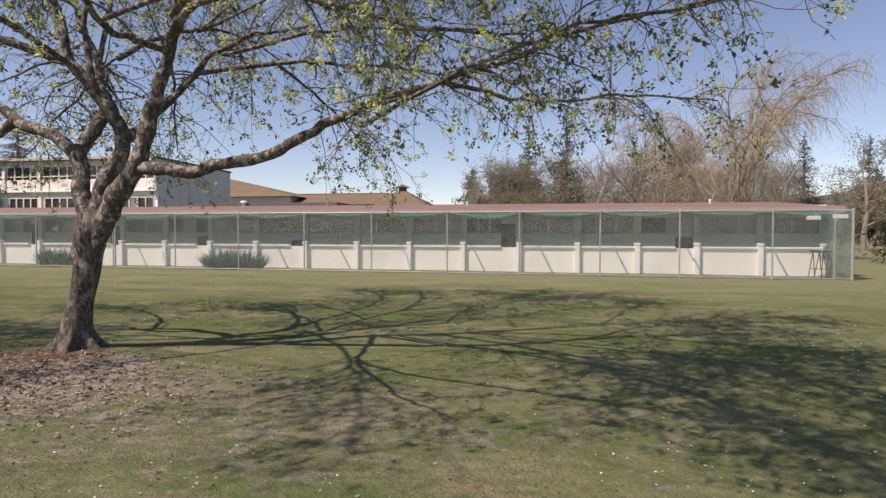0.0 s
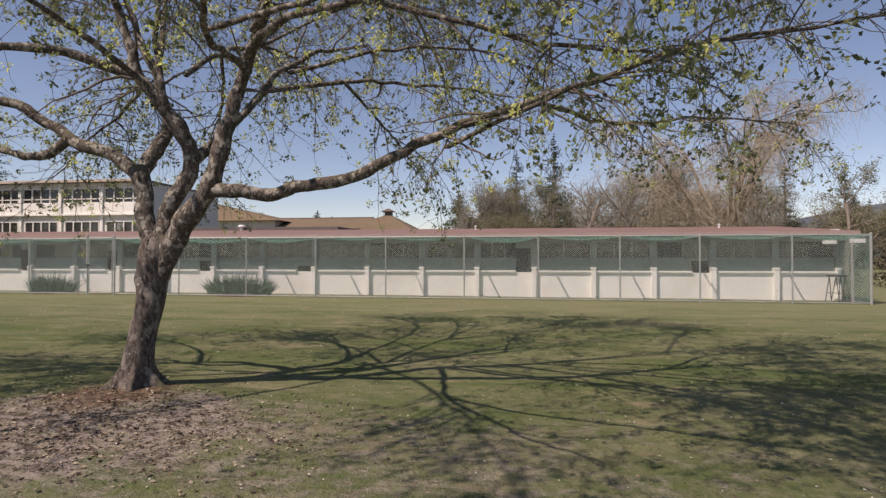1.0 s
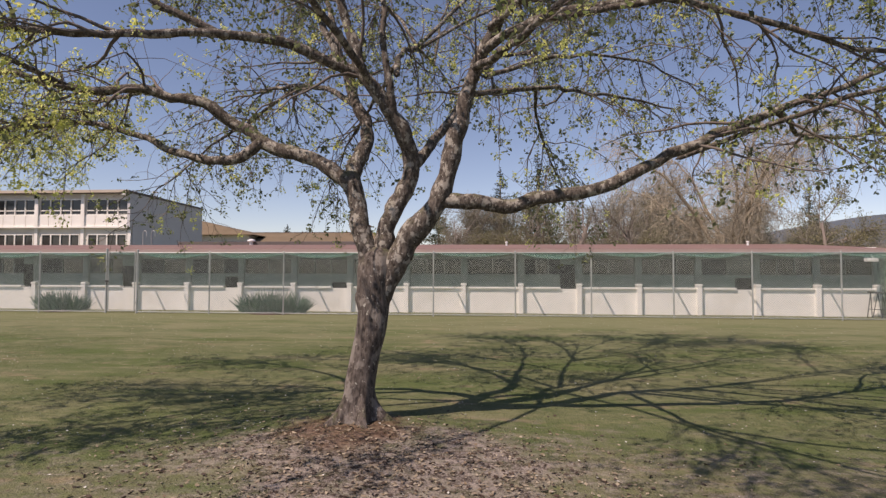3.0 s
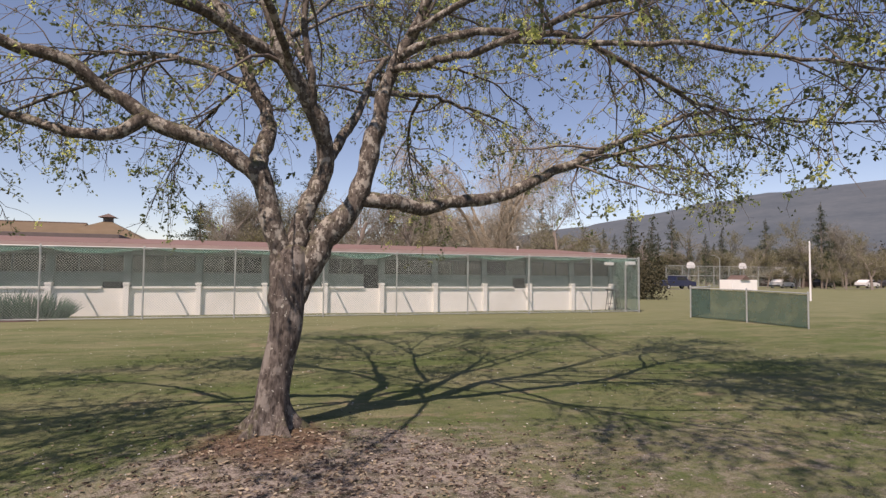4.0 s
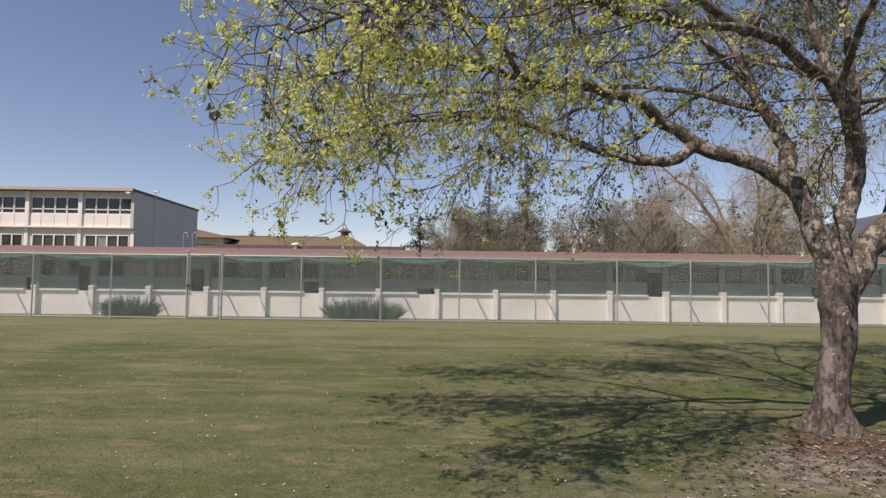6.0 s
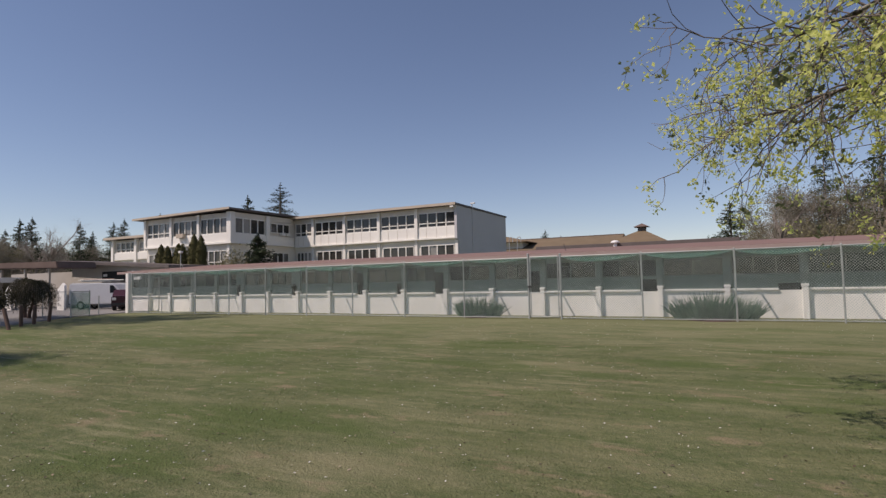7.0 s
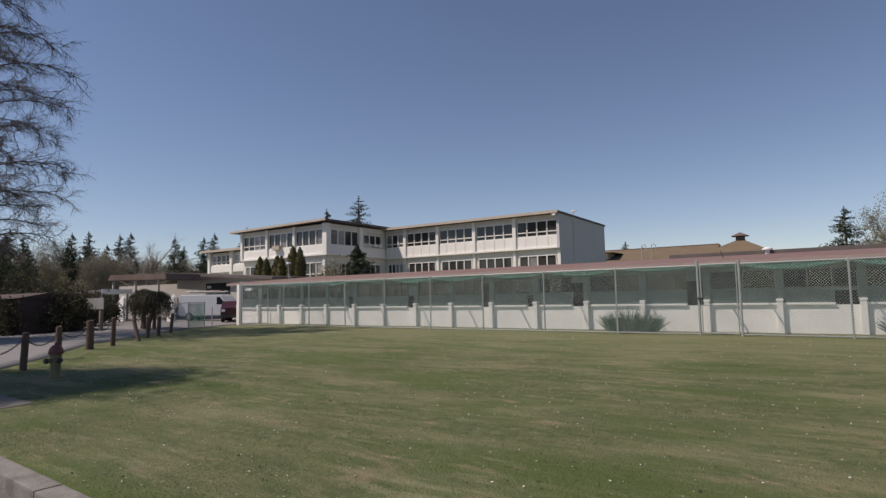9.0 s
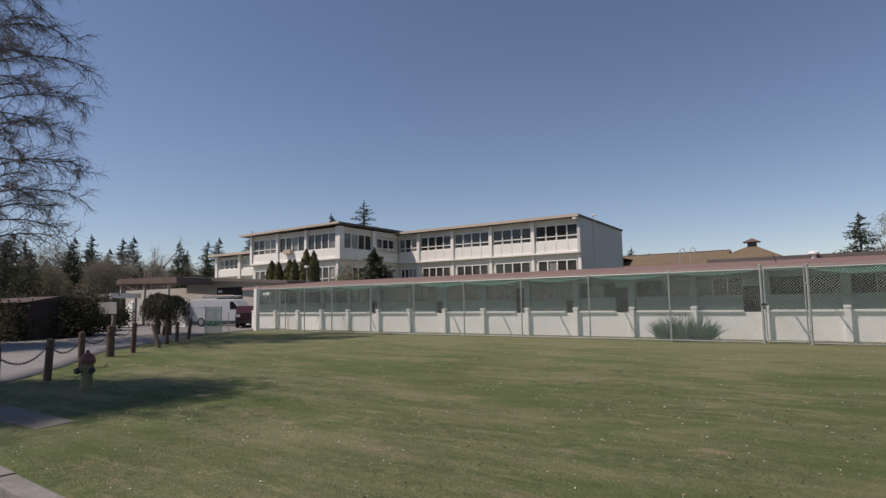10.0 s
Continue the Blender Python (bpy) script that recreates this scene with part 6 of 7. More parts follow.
def trestle(x, turn):
    t = thing("folding_trestle", "dark folding trestle leaning by the wall end", "trestle", "trestles", at=(x, 23.3, gz(x, 23.3)))
    t.rotation_euler.z = turn
    for sx in (-0.25, 0.25):
        part("leg", rod(bmesh.new(), (sx, -0.16, 0), (sx * 0.8, 0.03, 1.0), 0.018, n=6), BLACK_IRON, t)
        part("leg", rod(bmesh.new(), (sx, 0.22, 0), (sx * 0.8, 0.03, 1.0), 0.018, n=6), BLACK_IRON, t)
    part("bar", boxed(-0.3, 0.3, -0.02, 0.08, 0.98, 1.05, 0.008), BLACK_IRON, t)
    part("brace", rod(bmesh.new(), (-0.24, -0.1, 0.35), (0.24, -0.1, 0.35), 0.012, n=6), BLACK_IRON, t)


trestle(12.0, 0.3)
trestle(11.75, -1.0)

# ---------------------------------------------------------------- planting before the school
for x, y, h, r in ((-57.4, 33.2, 5.3, 0.5), (-56.3, 33.0, 5.1, 0.48), (-55.2, 33.3, 5.3, 0.52), (-54.3, 33.0, 5.2, 0.48), (-53.1, 33.2, 6.0, 0.52), (-52.1, 33.1, 5.8, 0.46)):
    c = thing("cypress", "slim dark olive columnar cypress before the school wall", "tree", "cypress row", at=(x, y, gz(x, y)))
    rng = np.random.default_rng(int(abs(x * 10)))
    lv, tr = Leaves(), Tubes(6)
    tr.add([(0, 0, -0.2), (0, 0, h * 0.8)], (0.1, 0.03))
    tr.link("trunk", FAR_BARK, c)
    for _ in range(620):
        f = rng.random()
        a = rng.uniform(0, 2 * math.pi)
        rr = r * 1.1 * min(1.0, (1.0 - f) / 0.26) ** 0.7 * rng.uniform(0.8, 1.05)
        lv.cluster(rng, (rr * math.cos(a), rr * math.sin(a), 0.1 + f * (h - 0.1)), 12, 0.075, 0.12)
    part("inner_crown", turned([(r * 0.5, -0.1), (r * 0.95, h * 0.2), (r * 1.0, h * 0.55), (r * 0.9, h * 0.75), (r * 0.5, h * 0.92), (0.03, h * 1.02)], 12), CYPRESS, c)
    lv.link("crown", CYPRESS, c, "", int(abs(x * 7)), -0.8, 0.35)

pine = conifer(61, 5.4, 1.9, "small dark spreading pine in front of the school")
place(pine, -45.9, 33.4)
pine.scale = (1.7, 1.7, 1.03)
tagged(pine, category="tree")
leafy("flowering_shrub", "pale green shrub with cream blossom by the school", "shrub", 62, (2.0, 1.0, 4.3), 4200, 0.17, OLIVE, at=(-48.6, 33.2, gz(-48.6, 33.2)))


# ---------------------------------------------------------------- corner by the driveway: hydrant, bollards, chain
def hydrant(x, y):
    h = thing("fire_hydrant", "weathered yellow fire hydrant with a red bonnet, in the grass", "hydrant", at=(x, y, gz(x, y)))
    part("barrel", turned([(0.15, -0.05), (0.15, 0.03), (0.115, 0.05), (0.105, 0.42), (0.125, 0.45), (0.125, 0.52), (0.11, 0.54)], 20), HYD_YELLOW, h, "weathered yellow barrel")
    part("bonnet", turned([(0.15, 0.54), (0.155, 0.60), (0.13, 0.68), (0.08, 0.74), (0.035, 0.76), (0.035, 0.81), (0.01, 0.815)], 20), HYD_RED, h, "faded red bonnet")
    for d in ((1, 0), (-1, 0), (0.1, -1)):
        n = math.hypot(*d)
        u = (d[0] / n, d[1] / n)
        o = part("outlet", rod(bmesh.new(), (u[0] * 0.08, u[1] * 0.08, 0.40), (u[0] * 0.20, u[1] * 0.20, 0.40), 0.055, n=14), HYD_YELLOW, h)
        part("outlet_cap", rod(bmesh.new(), (u[0] * 0.19, u[1] * 0.19, 0.40), (u[0] * 0.245, u[1] * 0.245, 0.40), 0.068, 0.055, n=8), BLACK_IRON, o, "dark outlet cap")


hydrant(-30.65, 6.3)
BOLLARDS = [(-30.9, 4.75, 0.98, 0.0, 0.115), (-33.0, 6.5, 0.98, 0.10, 0.085), (-35.2, 8.2, 1.0, 0.0, 0.085), (-38.1, 10.4, 1.05, 0.0, 0.13), (-38.9, 11.6, 1.1, 0.05, 0.085), (-40.0, 13.2, 1.0, -0.45, 0.08), (-41.3, 14.3, 0.95, 0.0, 0.08), (-42.2, 15.3, 0.9, 0.05, 0.08), (-43.2, 16.5, 1.0, 0.18, 0.08)]
for x, y, h, lean, r in BOLLARDS:
    b = thing("wooden_bollard", "dark stained wooden post" + (" leaning over" if abs(lean) > 0.1 else "") + " along the driveway", "bollard", "driveway posts", at=(x, y, gz(x, y)))
    b.rotation_euler = (0.0, lean, random.Random(int(x * 10)).uniform(0, 6) if abs(lean) < 0.02 else 0.0)
    part("post", turned([(r * 1.02, -0.15), (r, 0.2), (r * 0.97, h - 0.05), (r * 0.9, h), (r * 0.3, h + 0.015)], 12), POST_WOOD, b)
    part("eye_bolt", rod(bmesh.new(), (0, -r * 1.2, h - 0.14), (0, r * 1.2, h - 0.14), 0.012, n=6), BLACK_IRON, b)


def chain(p, q, sag):
    p, q = Vector(p), Vector(q)
    t = thing("chain", "dark steel chain hung between the driveway posts", "chain", "post chains")
    n = max(8, int((q - p).length / 0.088))
    link = None
    for i in range(n):
        f = (i + 0.5) / n
        c = p.lerp(q, f) - Vector((0, 0, sag * 4 * f * (1 - f)))
        d = (q - p).normalized() + Vector((0, 0, -sag * 4 * (1 - 2 * f) / (q - p).length))
        if link is None:
            bm = bmesh.new()
            rings = []
            for a in np.arange(10) * 2 * math.pi / 10:
                o, t2 = Vector((0.05 * math.cos(a), 0.024 * math.sin(a), 0)), Vector((math.cos(a), math.sin(a), 0))
                rings.append([bm.verts.new(o + t2 * 0.007 * math.cos(c) + Vector((0, 0, 0.007 * math.sin(c)))) for c in np.arange(5) * 2 * math.pi / 5])
            for u in range(10):
                for w in range(5):
                    bm.faces.new((rings[u][w], rings[(u + 1) % 10][w], rings[(u + 1) % 10][(w + 1) % 5], rings[u][(w + 1) % 5]))
            link = part("link", bm, BLACK_IRON, t)
            o = link
        else:
            o = new("link", link.data)
            o.parent = t
        m = d.to_track_quat("X", "Z").to_matrix().to_4x4() @ pose(0, 0, 0, 90 * (i % 2))
        o.matrix_world = Matrix.Translation(c) @ m


for a, b in zip(BOLLARDS[:5], BOLLARDS[1:5]):
    chain((a[0], a[1], gz(a[0], a[1]) + a[2] - 0.14), (b[0], b[1], gz(b[0], b[1]) + b[2] - 0.14), 0.30)


# ---------------------------------------------------------------- vehicles
def wheel(parent, x, y, z, r, w):
    t = part("wheel", turned([(r * 0.6, -w / 2), (r * 0.95, -w / 2), (r, -w / 2 + 0.03), (r, w / 2 - 0.03), (r * 0.95, w / 2), (r * 0.6, w / 2)], 20), TYRE, parent)
    t.matrix_local = pose(x, y, z, 90)
    part("rim", turned([(r * 0.58, -w / 2 - 0.005), (r * 0.5, -w / 2 + 0.03), (r * 0.5, w / 2 - 0.03), (r * 0.58, w / 2 + 0.005)], 14), GALV, t)


def vehicle(name, label, x, y, turn, body, glass, width, paint, wheels, wr=0.33, lamps=(), rack=None, group=""):
    """A vehicle from its side outline (x forward, z up), with glass bands, wheels and lamps."""
    v = thing(name, label, "vehicle", group, at=(x, y, gz(x, y) + (0.03 if x < 0 else 0.0)))
    v.rotation_euler.z = turn
    part("body", prism(body, "y", -width / 2, width / 2, 0.06), paint, v)
    for g in glass:
        part("side_window", prism(g, "y", -width / 2 - 0.008, width / 2 + 0.008), CAR_GLASS, v)
    for wx in wheels:
        for sy in (-1, 1):
            wheel(v, wx, sy * (width / 2 - 0.1), wr, wr, 0.21)
    for lx, lz, m in lamps:
        for sy in (-1, 1):
            part("lamp", boxed(lx - 0.04, lx + 0.04, sy * (width / 2 - 0.17) - 0.12, sy * (width / 2 - 0.17) + 0.12, lz - 0.09, lz + 0.09, 0.02), m, v)
    part("bumper", boxed(min(p[0] for p in body) - 0.05, min(p[0] for p in body) + 0.12, -width / 2 + 0.05, width / 2 - 0.05, 0.35, 0.52, 0.03), BLACK_IRON, v)
    if rack:
        x0, x1, z = rack
        for sy in (-0.6, 0.6):
            part("roof_rail", rod(bmesh.new(), (x0, sy, z), (x1, sy, z), 0.025, n=6), GALV, v)
        for k in range(4):
            cx = x0 + (x1 - x0) * (k + 0.5) / 4
            part("rack_bar", boxed(cx - 0.03, cx + 0.03, -0.72, 0.72, z - 0.12, z - 0.02, 0.008), GALV, v)
        part("ladder_rail", rod(bmesh.new(), (x0 + 0.3, -0.35, z + 0.06), (x1 - 0.2, -0.35, z + 0.06), 0.03, n=6), HYD_RED, v, "red ladder on the rack")
    return v


VAN = [(-2.7, 0.38), (2.65, 0.38), (2.75, 0.75), (2.55, 1.02), (1.75, 1.18), (1.1, 1.82), (0.9, 1.92), (-2.55, 1.95), (-2.7, 1.8)]
VAN_GLASS = [[(0.75, 1.2), (1.55, 1.2), (1.02, 1.74), (0.75, 1.74)]]
van = vehicle("delivery_van", "white panel van with a ladder rack, parked before the garage", -53.5, 26.0, 0.5, VAN, VAN_GLASS, 1.9, VAN_WHITE, (-1.7, 1.8), lamps=((-2.7, 1.0, HYD_RED), (2.66, 0.85, WHITE_METAL)), rack=(-2.2, 0.9, 2.16))
van.scale.x = 0.86
CAR = [(-2.2, 0.3), (2.2, 0.3), (2.25, 0.6), (2.1, 0.82), (1.1, 0.95), (0.45, 1.38), (-1.0, 1.42), (-1.75, 1.02), (-2.2, 0.98)]
CAR_WIN = [[(-1.45, 1.0), (0.9, 1.0), (0.4, 1.32), (-0.95, 1.35)]]
vehicle("parked_car", "dark red hatchback with bright tail lamps by the garage", -50.2, 25.5, 2.45, CAR, CAR_WIN, 1.75, CAR_RED, (-1.35, 1.4), lamps=((-2.2, 0.8, WHITE_METAL), (2.2, 0.65, WHITE_METAL)), group="parked cars")


# ---------------------------------------------------------------- garage, shelter, dark shed and shrubs by the driveway
def garage():
    g = thing("garage", "low beige garage with a dark roof edge and shaded doorway", "building")
    part("wall", boxed(-62.78, -50.08, 28.6, 35.0, -0.3, 3.11), BEIGE, g)
    part("gable", prism([(-62.78, 3.11), (-50.08, 3.11), (-62.78, 3.78)], "y", 28.6, 35.0), BEIGE, g)
    part("roof", prism([(-63.85, 3.84), (-49.44, 3.04), (-49.44, 3.26), (-63.85, 4.1)], "y", 28.0, 35.4), DARK_EDGE, g, "dark sloping roof slab")
    # near-black board on the solid wall, painted as the hatch's inner shade
    part("window", boxed(-58.47, -55.25, 28.56, 28.63, 1.77, 2.98), INTERIOR_SHADE, g, "near-black board standing for the shaded inside of the hatch")
    part("window_frame", boxed(-58.58, -55.14, 28.5, 28.56, 1.68, 1.77), DARK_EDGE, g)
    part("notice", boxed(-58.26, -57.77, 28.53, 28.555, 2.57, 2.77), WHITE_METAL, g, "small pale notice")
    part("annexe_wall", boxed(-73.5, -62.9, 29.0, 34.0, -0.3, 3.12), BEIGE, g)
    h = thing("carport", "open carport with a dull brown roof beside the garage", "building")
    part("roof", prism([(-66.8, 3.42), (-57.6, 3.22), (-57.8, 3.74), (-66.3, 3.9)], "y", 24.6, 27.6, 0.05), RUST_ROOF, h, "dull brown sheet roof")
    for x in (-66.2, -62.6, -59.2):
        part("post", boxed(x - 0.08, x + 0.08, 24.8, 24.96, -0.2, 3.32, 0.01), BEIGE, h)
    for x, y in ((-62.2, 23.6), (-55.55, 23.85)):
        f = thing("wing_wall", "white painted wing wall with a pointed top", "wall", "wing walls", at=(x, y, gz(x, y)))
        part("panel", prism([(-0.5, 0), (0.42, 0), (0.42, 1.85), (0.15, 2.02), (-0.5, 1.5)], "y", -0.08, 0.08, 0.01), WHITE_WALL, f)
    s = thing("shelter", "small flat-roofed shelter with a pale fascia on grey posts", "shelter", at=(-65.8, 23.8, gz(-65, 23)))
    part("roof", boxed(-2.5, 2.4, -1.2, 1.2, 2.32, 2.56, 0.03), DARK_EDGE, s, "flat dark roof")
    part("end_board", boxed(2.41, 2.47, -1.2, 1.2, 2.2, 2.6, 0.01), WHITE_WALL, s)
    for x in (-2.1, 2.1):
        for y in (-1.0, 1.0):
            part("post", boxed(x - 0.06, x + 0.06, y - 0.06, y + 0.06, -0.1, 2.35, 0.008), LIGHT_GREY, s)
    n = thing("sign_board", "grey sign seen from behind on a wooden post", "sign", at=(-49.7, 16.2, gz(-49.7, 16.2)))
    part("post", boxed(-0.1, 0.1, -0.08, 0.08, -0.1, 1.8, 0.01), FAR_BARK, n)
    part("board", boxed(-1.5, 0.5, -0.12, -0.085, 1.22, 1.86, 0.008), LIGHT_GREY, n)
    d = thing("dark_shed", "long dark brown shed among shrubs", "shed")
    part("wall", boxed(-72.0, -51.6, 12.9, 16.0, -0.2, 1.9), DARK_BROWN, d)
    part("roof", prism([(12.6, 1.88), (16.3, 1.88), (14.4, 2.2)], "x", -72.4, -51.4), DARK_BROWN, d)


garage()
def weeping_shrub(label, x, y, seed, top, reach, material, strands, lean):
    """A leaning gnarled stem whose shoots arch out and hang in leafy strands."""
    t = thing("weeping_shrub", label, "shrub", "weeping shrubs by the driveway", at=(x, y, gz(x, y)))
    rng = np.random.default_rng(seed)
    lv, stem, arch = Leaves(), Tubes(8), Tubes(4)
    head = np.array((lean, 0.0, top - 0.55))
    stem.add(smooth_line([(0, 0, -0.15, 0.1), (0.1 * lean, 0.02, 0.4, 0.085), (0.7 * lean, 0.0, 0.85, 0.075), (head[0], head[1], head[2], 0.06)], 4)[:, :3], np.linspace(0.11, 0.055, 13))
    for k in range(strands):
        a, out = rng.uniform(0, 2 * math.pi), reach * math.sqrt(rng.uniform(0.04, 1.0))
        way = np.array((math.cos(a), math.sin(a), 0.0))
        crest = head + way * out * 0.55 + (0, 0, rng.uniform(0.3, 0.62) - 0.12 * out)
        edge = head + way * out + (0, 0, rng.uniform(-0.1, 0.25) - 0.15 * out)
        foot = edge + way * 0.10 + (0, 0, -rng.uniform(0.25, 0.95))
        line = smooth_line([head, crest, edge, foot], 6)
        arch.add(line, np.linspace(0.014, 0.004, len(line)))
        for p in line[4:]:
            lv.cluster(rng, p, 5, 0.11, 0.11)
    stem.link("stem", POST_WOOD, t)
    arch.link("shoots", FAR_BARK, t)["kind"] = "stuff"
    lv.link("foliage", material, t, "", seed, 2.2, 0.3)


weeping_shrub("dark weeping shrub on a leaning stem among the driveway posts", -48.3, 17.8, 71, 2.2, 0.85, SHRUB, 90, 0.15)
weeping_shrub("paler weeping shrub with long hanging shoots among the driveway posts", -46.9, 17.4, 72, 2.1, 1.05, BROWN_SHRUB, 120, 0.55)
for x, y in ((-47.9, 17.7), (-46.5, 17.5)):
    st = thing("shrub_prop", "dark wooden prop under the weeping shrub", "post", "shrub props", at=(x, y, gz(x, y)))
    part("post", turned([(0.11, -0.1), (0.09, 0.5), (0.07, 1.1)], 8), POST_WOOD, st)
leafy("round_shrub", "clipped dark round shrub beside the shelter", "shrub", 73, (1.2, 1.1, 1.3), 3000, 0.16, SHRUB, at=(-60.2, 21.4, 0.3))
leafy("hedge_shrub", "tall shaded evergreen shrub at the driveway's edge", "shrub", 74, (1.35, 1.3, 2.35), 6000, 0.14, BROWN_SHRUB, at=(-51.6, 15.2, 0.0))
leafy("hedge_shrub", "loose olive shrub beside the dark shed", "shrub", 75, (2.2, 1.8, 2.6), 5200, 0.17, BROWN_SHRUB, at=(-56.5, 17.8, 0.0))
leafy("hedge_shrub", "dark shaded shrub before the shed", "shrub", 78, (2.2, 1.2, 1.5), 6500, 0.14, BROWN_SHRUB, at=(-52.6, 12.4, 0.0))
leafy("hedge_shrub", "broad olive thicket behind the shed", "shrub", 79, (4.0, 2.6, 2.6), 7000, 0.22, BROWN_SHRUB, at=(-72.0, 21.0, 0.0))
leafy("hedge_shrub", "dense brownish hedge along the shed wall", "shrub", 83, (2.8, 1.0, 1.9), 7000, 0.15, BROWN_SHRUB, at=(-56.2, 12.2, 0.0))
leafy("hedge_shrub", "tall brownish hedge end beside the birch", "shrub", 84, (3.0, 1.1, 2.0), 7000, 0.15, BROWN_SHRUB, at=(-61.0, 12.0, 0.0))
leafy("dark_holly", "tall dark evergreen behind the shed", "tree", 77, (1.7, 1.7, 4.2), 6000, 0.24, SHRUB, at=(-84.0, 24.2, 0.4))


def low_wire_fence():
    f = thing("wire_fence", "short chain-link fence panel beside the parked van", "fence")
    pts = [(-44.7, 18.4), (-45.5, 19.9), (-46.1, 20.8)]
    for k, (x, y) in enumerate(pts):
        part("post", rod(bmesh.new(), (x, y, gz(x, y) - 0.2), (x, y, 1.5 if k < 2 else 1.15), 0.03, n=8), GALV, f)
    (xa, ya), (xb, yb) = (-44.7, 18.4), (-46.9, 18.1)
    part("post", rod(bmesh.new(), (xb, yb, -0.2), (xb, yb, 1.5), 0.03, n=8), GALV, f)
    part("top_rail", rod(bmesh.new(), (xa, ya, 1.45), (xb, yb, 1.45), 0.02, n=8), GALV, f)
    part("top_rail", rod(bmesh.new(), (xa, ya, 1.45), (-45.5, 19.9, 1.45), 0.02, n=8), GALV, f)
    for (x, y), (u, w) in (((xa, ya), (xb, yb)), ((xa, ya), (-45.5, 19.9))):
        ln = math.hypot(u - x, w - y)
        vs, fs = chain_link(ln, 0.08, 1.45)
        mesh_of("wire_mesh", vs, fs, WIRE, f).matrix_world = pose(x, y, 0, 0, 0, math.degrees(math.atan2(w - y, u - x)))
    bm = bmesh.new()
    v = [bm.verts.new(p) for p in ((xa, ya + 0.03, 0.1), (-45.5, 19.93, 0.1), (-45.5, 19.93, 1.4), (xa, ya + 0.03, 1.4))]
    bm.faces.new(v)
    part("screen_cloth", bm, END_NET, f, "thin green screen cloth")


low_wire_fence()


# ---------------------------------------------------------------- playing field side
def screen_enclosure():
    e = thing("screened_fence", "waist-high fence with dark green privacy screen on the playing field", "fence")
    pts = [(15.55, 20.9), (12.5, 18.9), (13.3, 16.8), (13.45, 14.35)]
    for k, (x, y) in enumerate(pts):
        p = part("post", rod(bmesh.new(), (x, y, gz(x, y) - 0.2), (x, y, gz(x, y) + 1.30), 0.03, n=8), GALV, e)
        part("post_cap", turned([(0.036, 0), (0.03, 0.03), (0.005, 0.04)], 8, (x, y, gz(x, y) + 1.30)), GALV, p)
    for (x, y), (u, w) in zip(pts, pts[1:]):
        za, zb = gz(x, y), gz(u, w)
        part("top_rail", rod(bmesh.new(), (x, y, za + 1.26), (u, w, zb + 1.26), 0.022, n=8), GALV, e)
        vs, fs = [], []
        n = 14
        dx, dy = u - x, w - y
        nl = math.hypot(dx, dy)
        for i in range(n + 1):
            f = i / n
            bulge = 0.04 * math.sin(math.pi * f) + 0.015 * math.sin(i * 2.1)
            for j in range(6):
                g = j / 5
                vs.append((x + dx * f - dy / nl * (0.03 + bulge * math.sin(math.pi * g)), y + dy * f + dx / nl * (0.03 + bulge * math.sin(math.pi * g)), za + (zb - za) * f + 0.04 + g * 1.18 - (0.02 * math.sin(math.pi * f * 4) ** 2 if j == 5 else 0)))
        fs = [(a * 6 + b, a * 6 + b + 1, (a + 1) * 6 + b + 1, (a + 1) * 6 + b) for a in range(n) for b in range(5)]
        mesh_of("screen_cloth", vs, fs, SCREEN, e, "dark green screen cloth", True)


screen_enclosure()
o = part("flag_pole", turned([(0.075, -0.3), (0.07, 0.2), (0.05, 4.35), (0.06, 4.38), (0.02, 4.46)], 12), WHITE_METAL)
o.location = (34.4, 30.0, gz(34, 30))
tagged(o, "plain white pole on the playing field", "pole")
leafy("evergreen_shrub", "large brownish evergreen shrub behind the fence corner", "shrub", 81, (3.0, 2.6, 2.7), 6500, 0.20, BROWN_SHRUB, at=(23.2, 36.0, 0.0))
TRUCK = [(-2.7, 0.4), (2.7, 0.4), (2.75, 1.0), (1.6, 1.15), (1.0, 1.8), (-0.5, 1.82), (-0.6, 1.2), (-2.7, 1.15)]
vehicle("pickup_truck", "dark blue pickup truck parked beyond the field", 51.0, 62.0, -0.1, TRUCK, [[(-0.35, 1.2), (1.2, 1.2), (0.9, 1.68), (-0.35, 1.68)]], 1.9, CAR_BLUE, (-1.7, 1.7), lamps=((2.7, 0.85, WHITE_METAL),), group="parked cars")
for x, y, a, m, lb in ((76, 66, 0.2, CAR_WHITE, "white car parked beyond the playing field"), (88, 68, 0.3, CAR_DARK, "dark car parked beyond the playing field"), (96, 66, 0.1, CAR_WHITE, "white car parked by the far hedge"), (104, 68, 0.3, CAR_DARK, "dark car parked by the far hedge"), (114, 66, 0.2, CAR_WHITE, "white car parked near the small shed")):
    vehicle("parked_car", lb, x, y, a, CAR, CAR_WIN, 1.75, m, (-1.35, 1.4), group="parked cars")


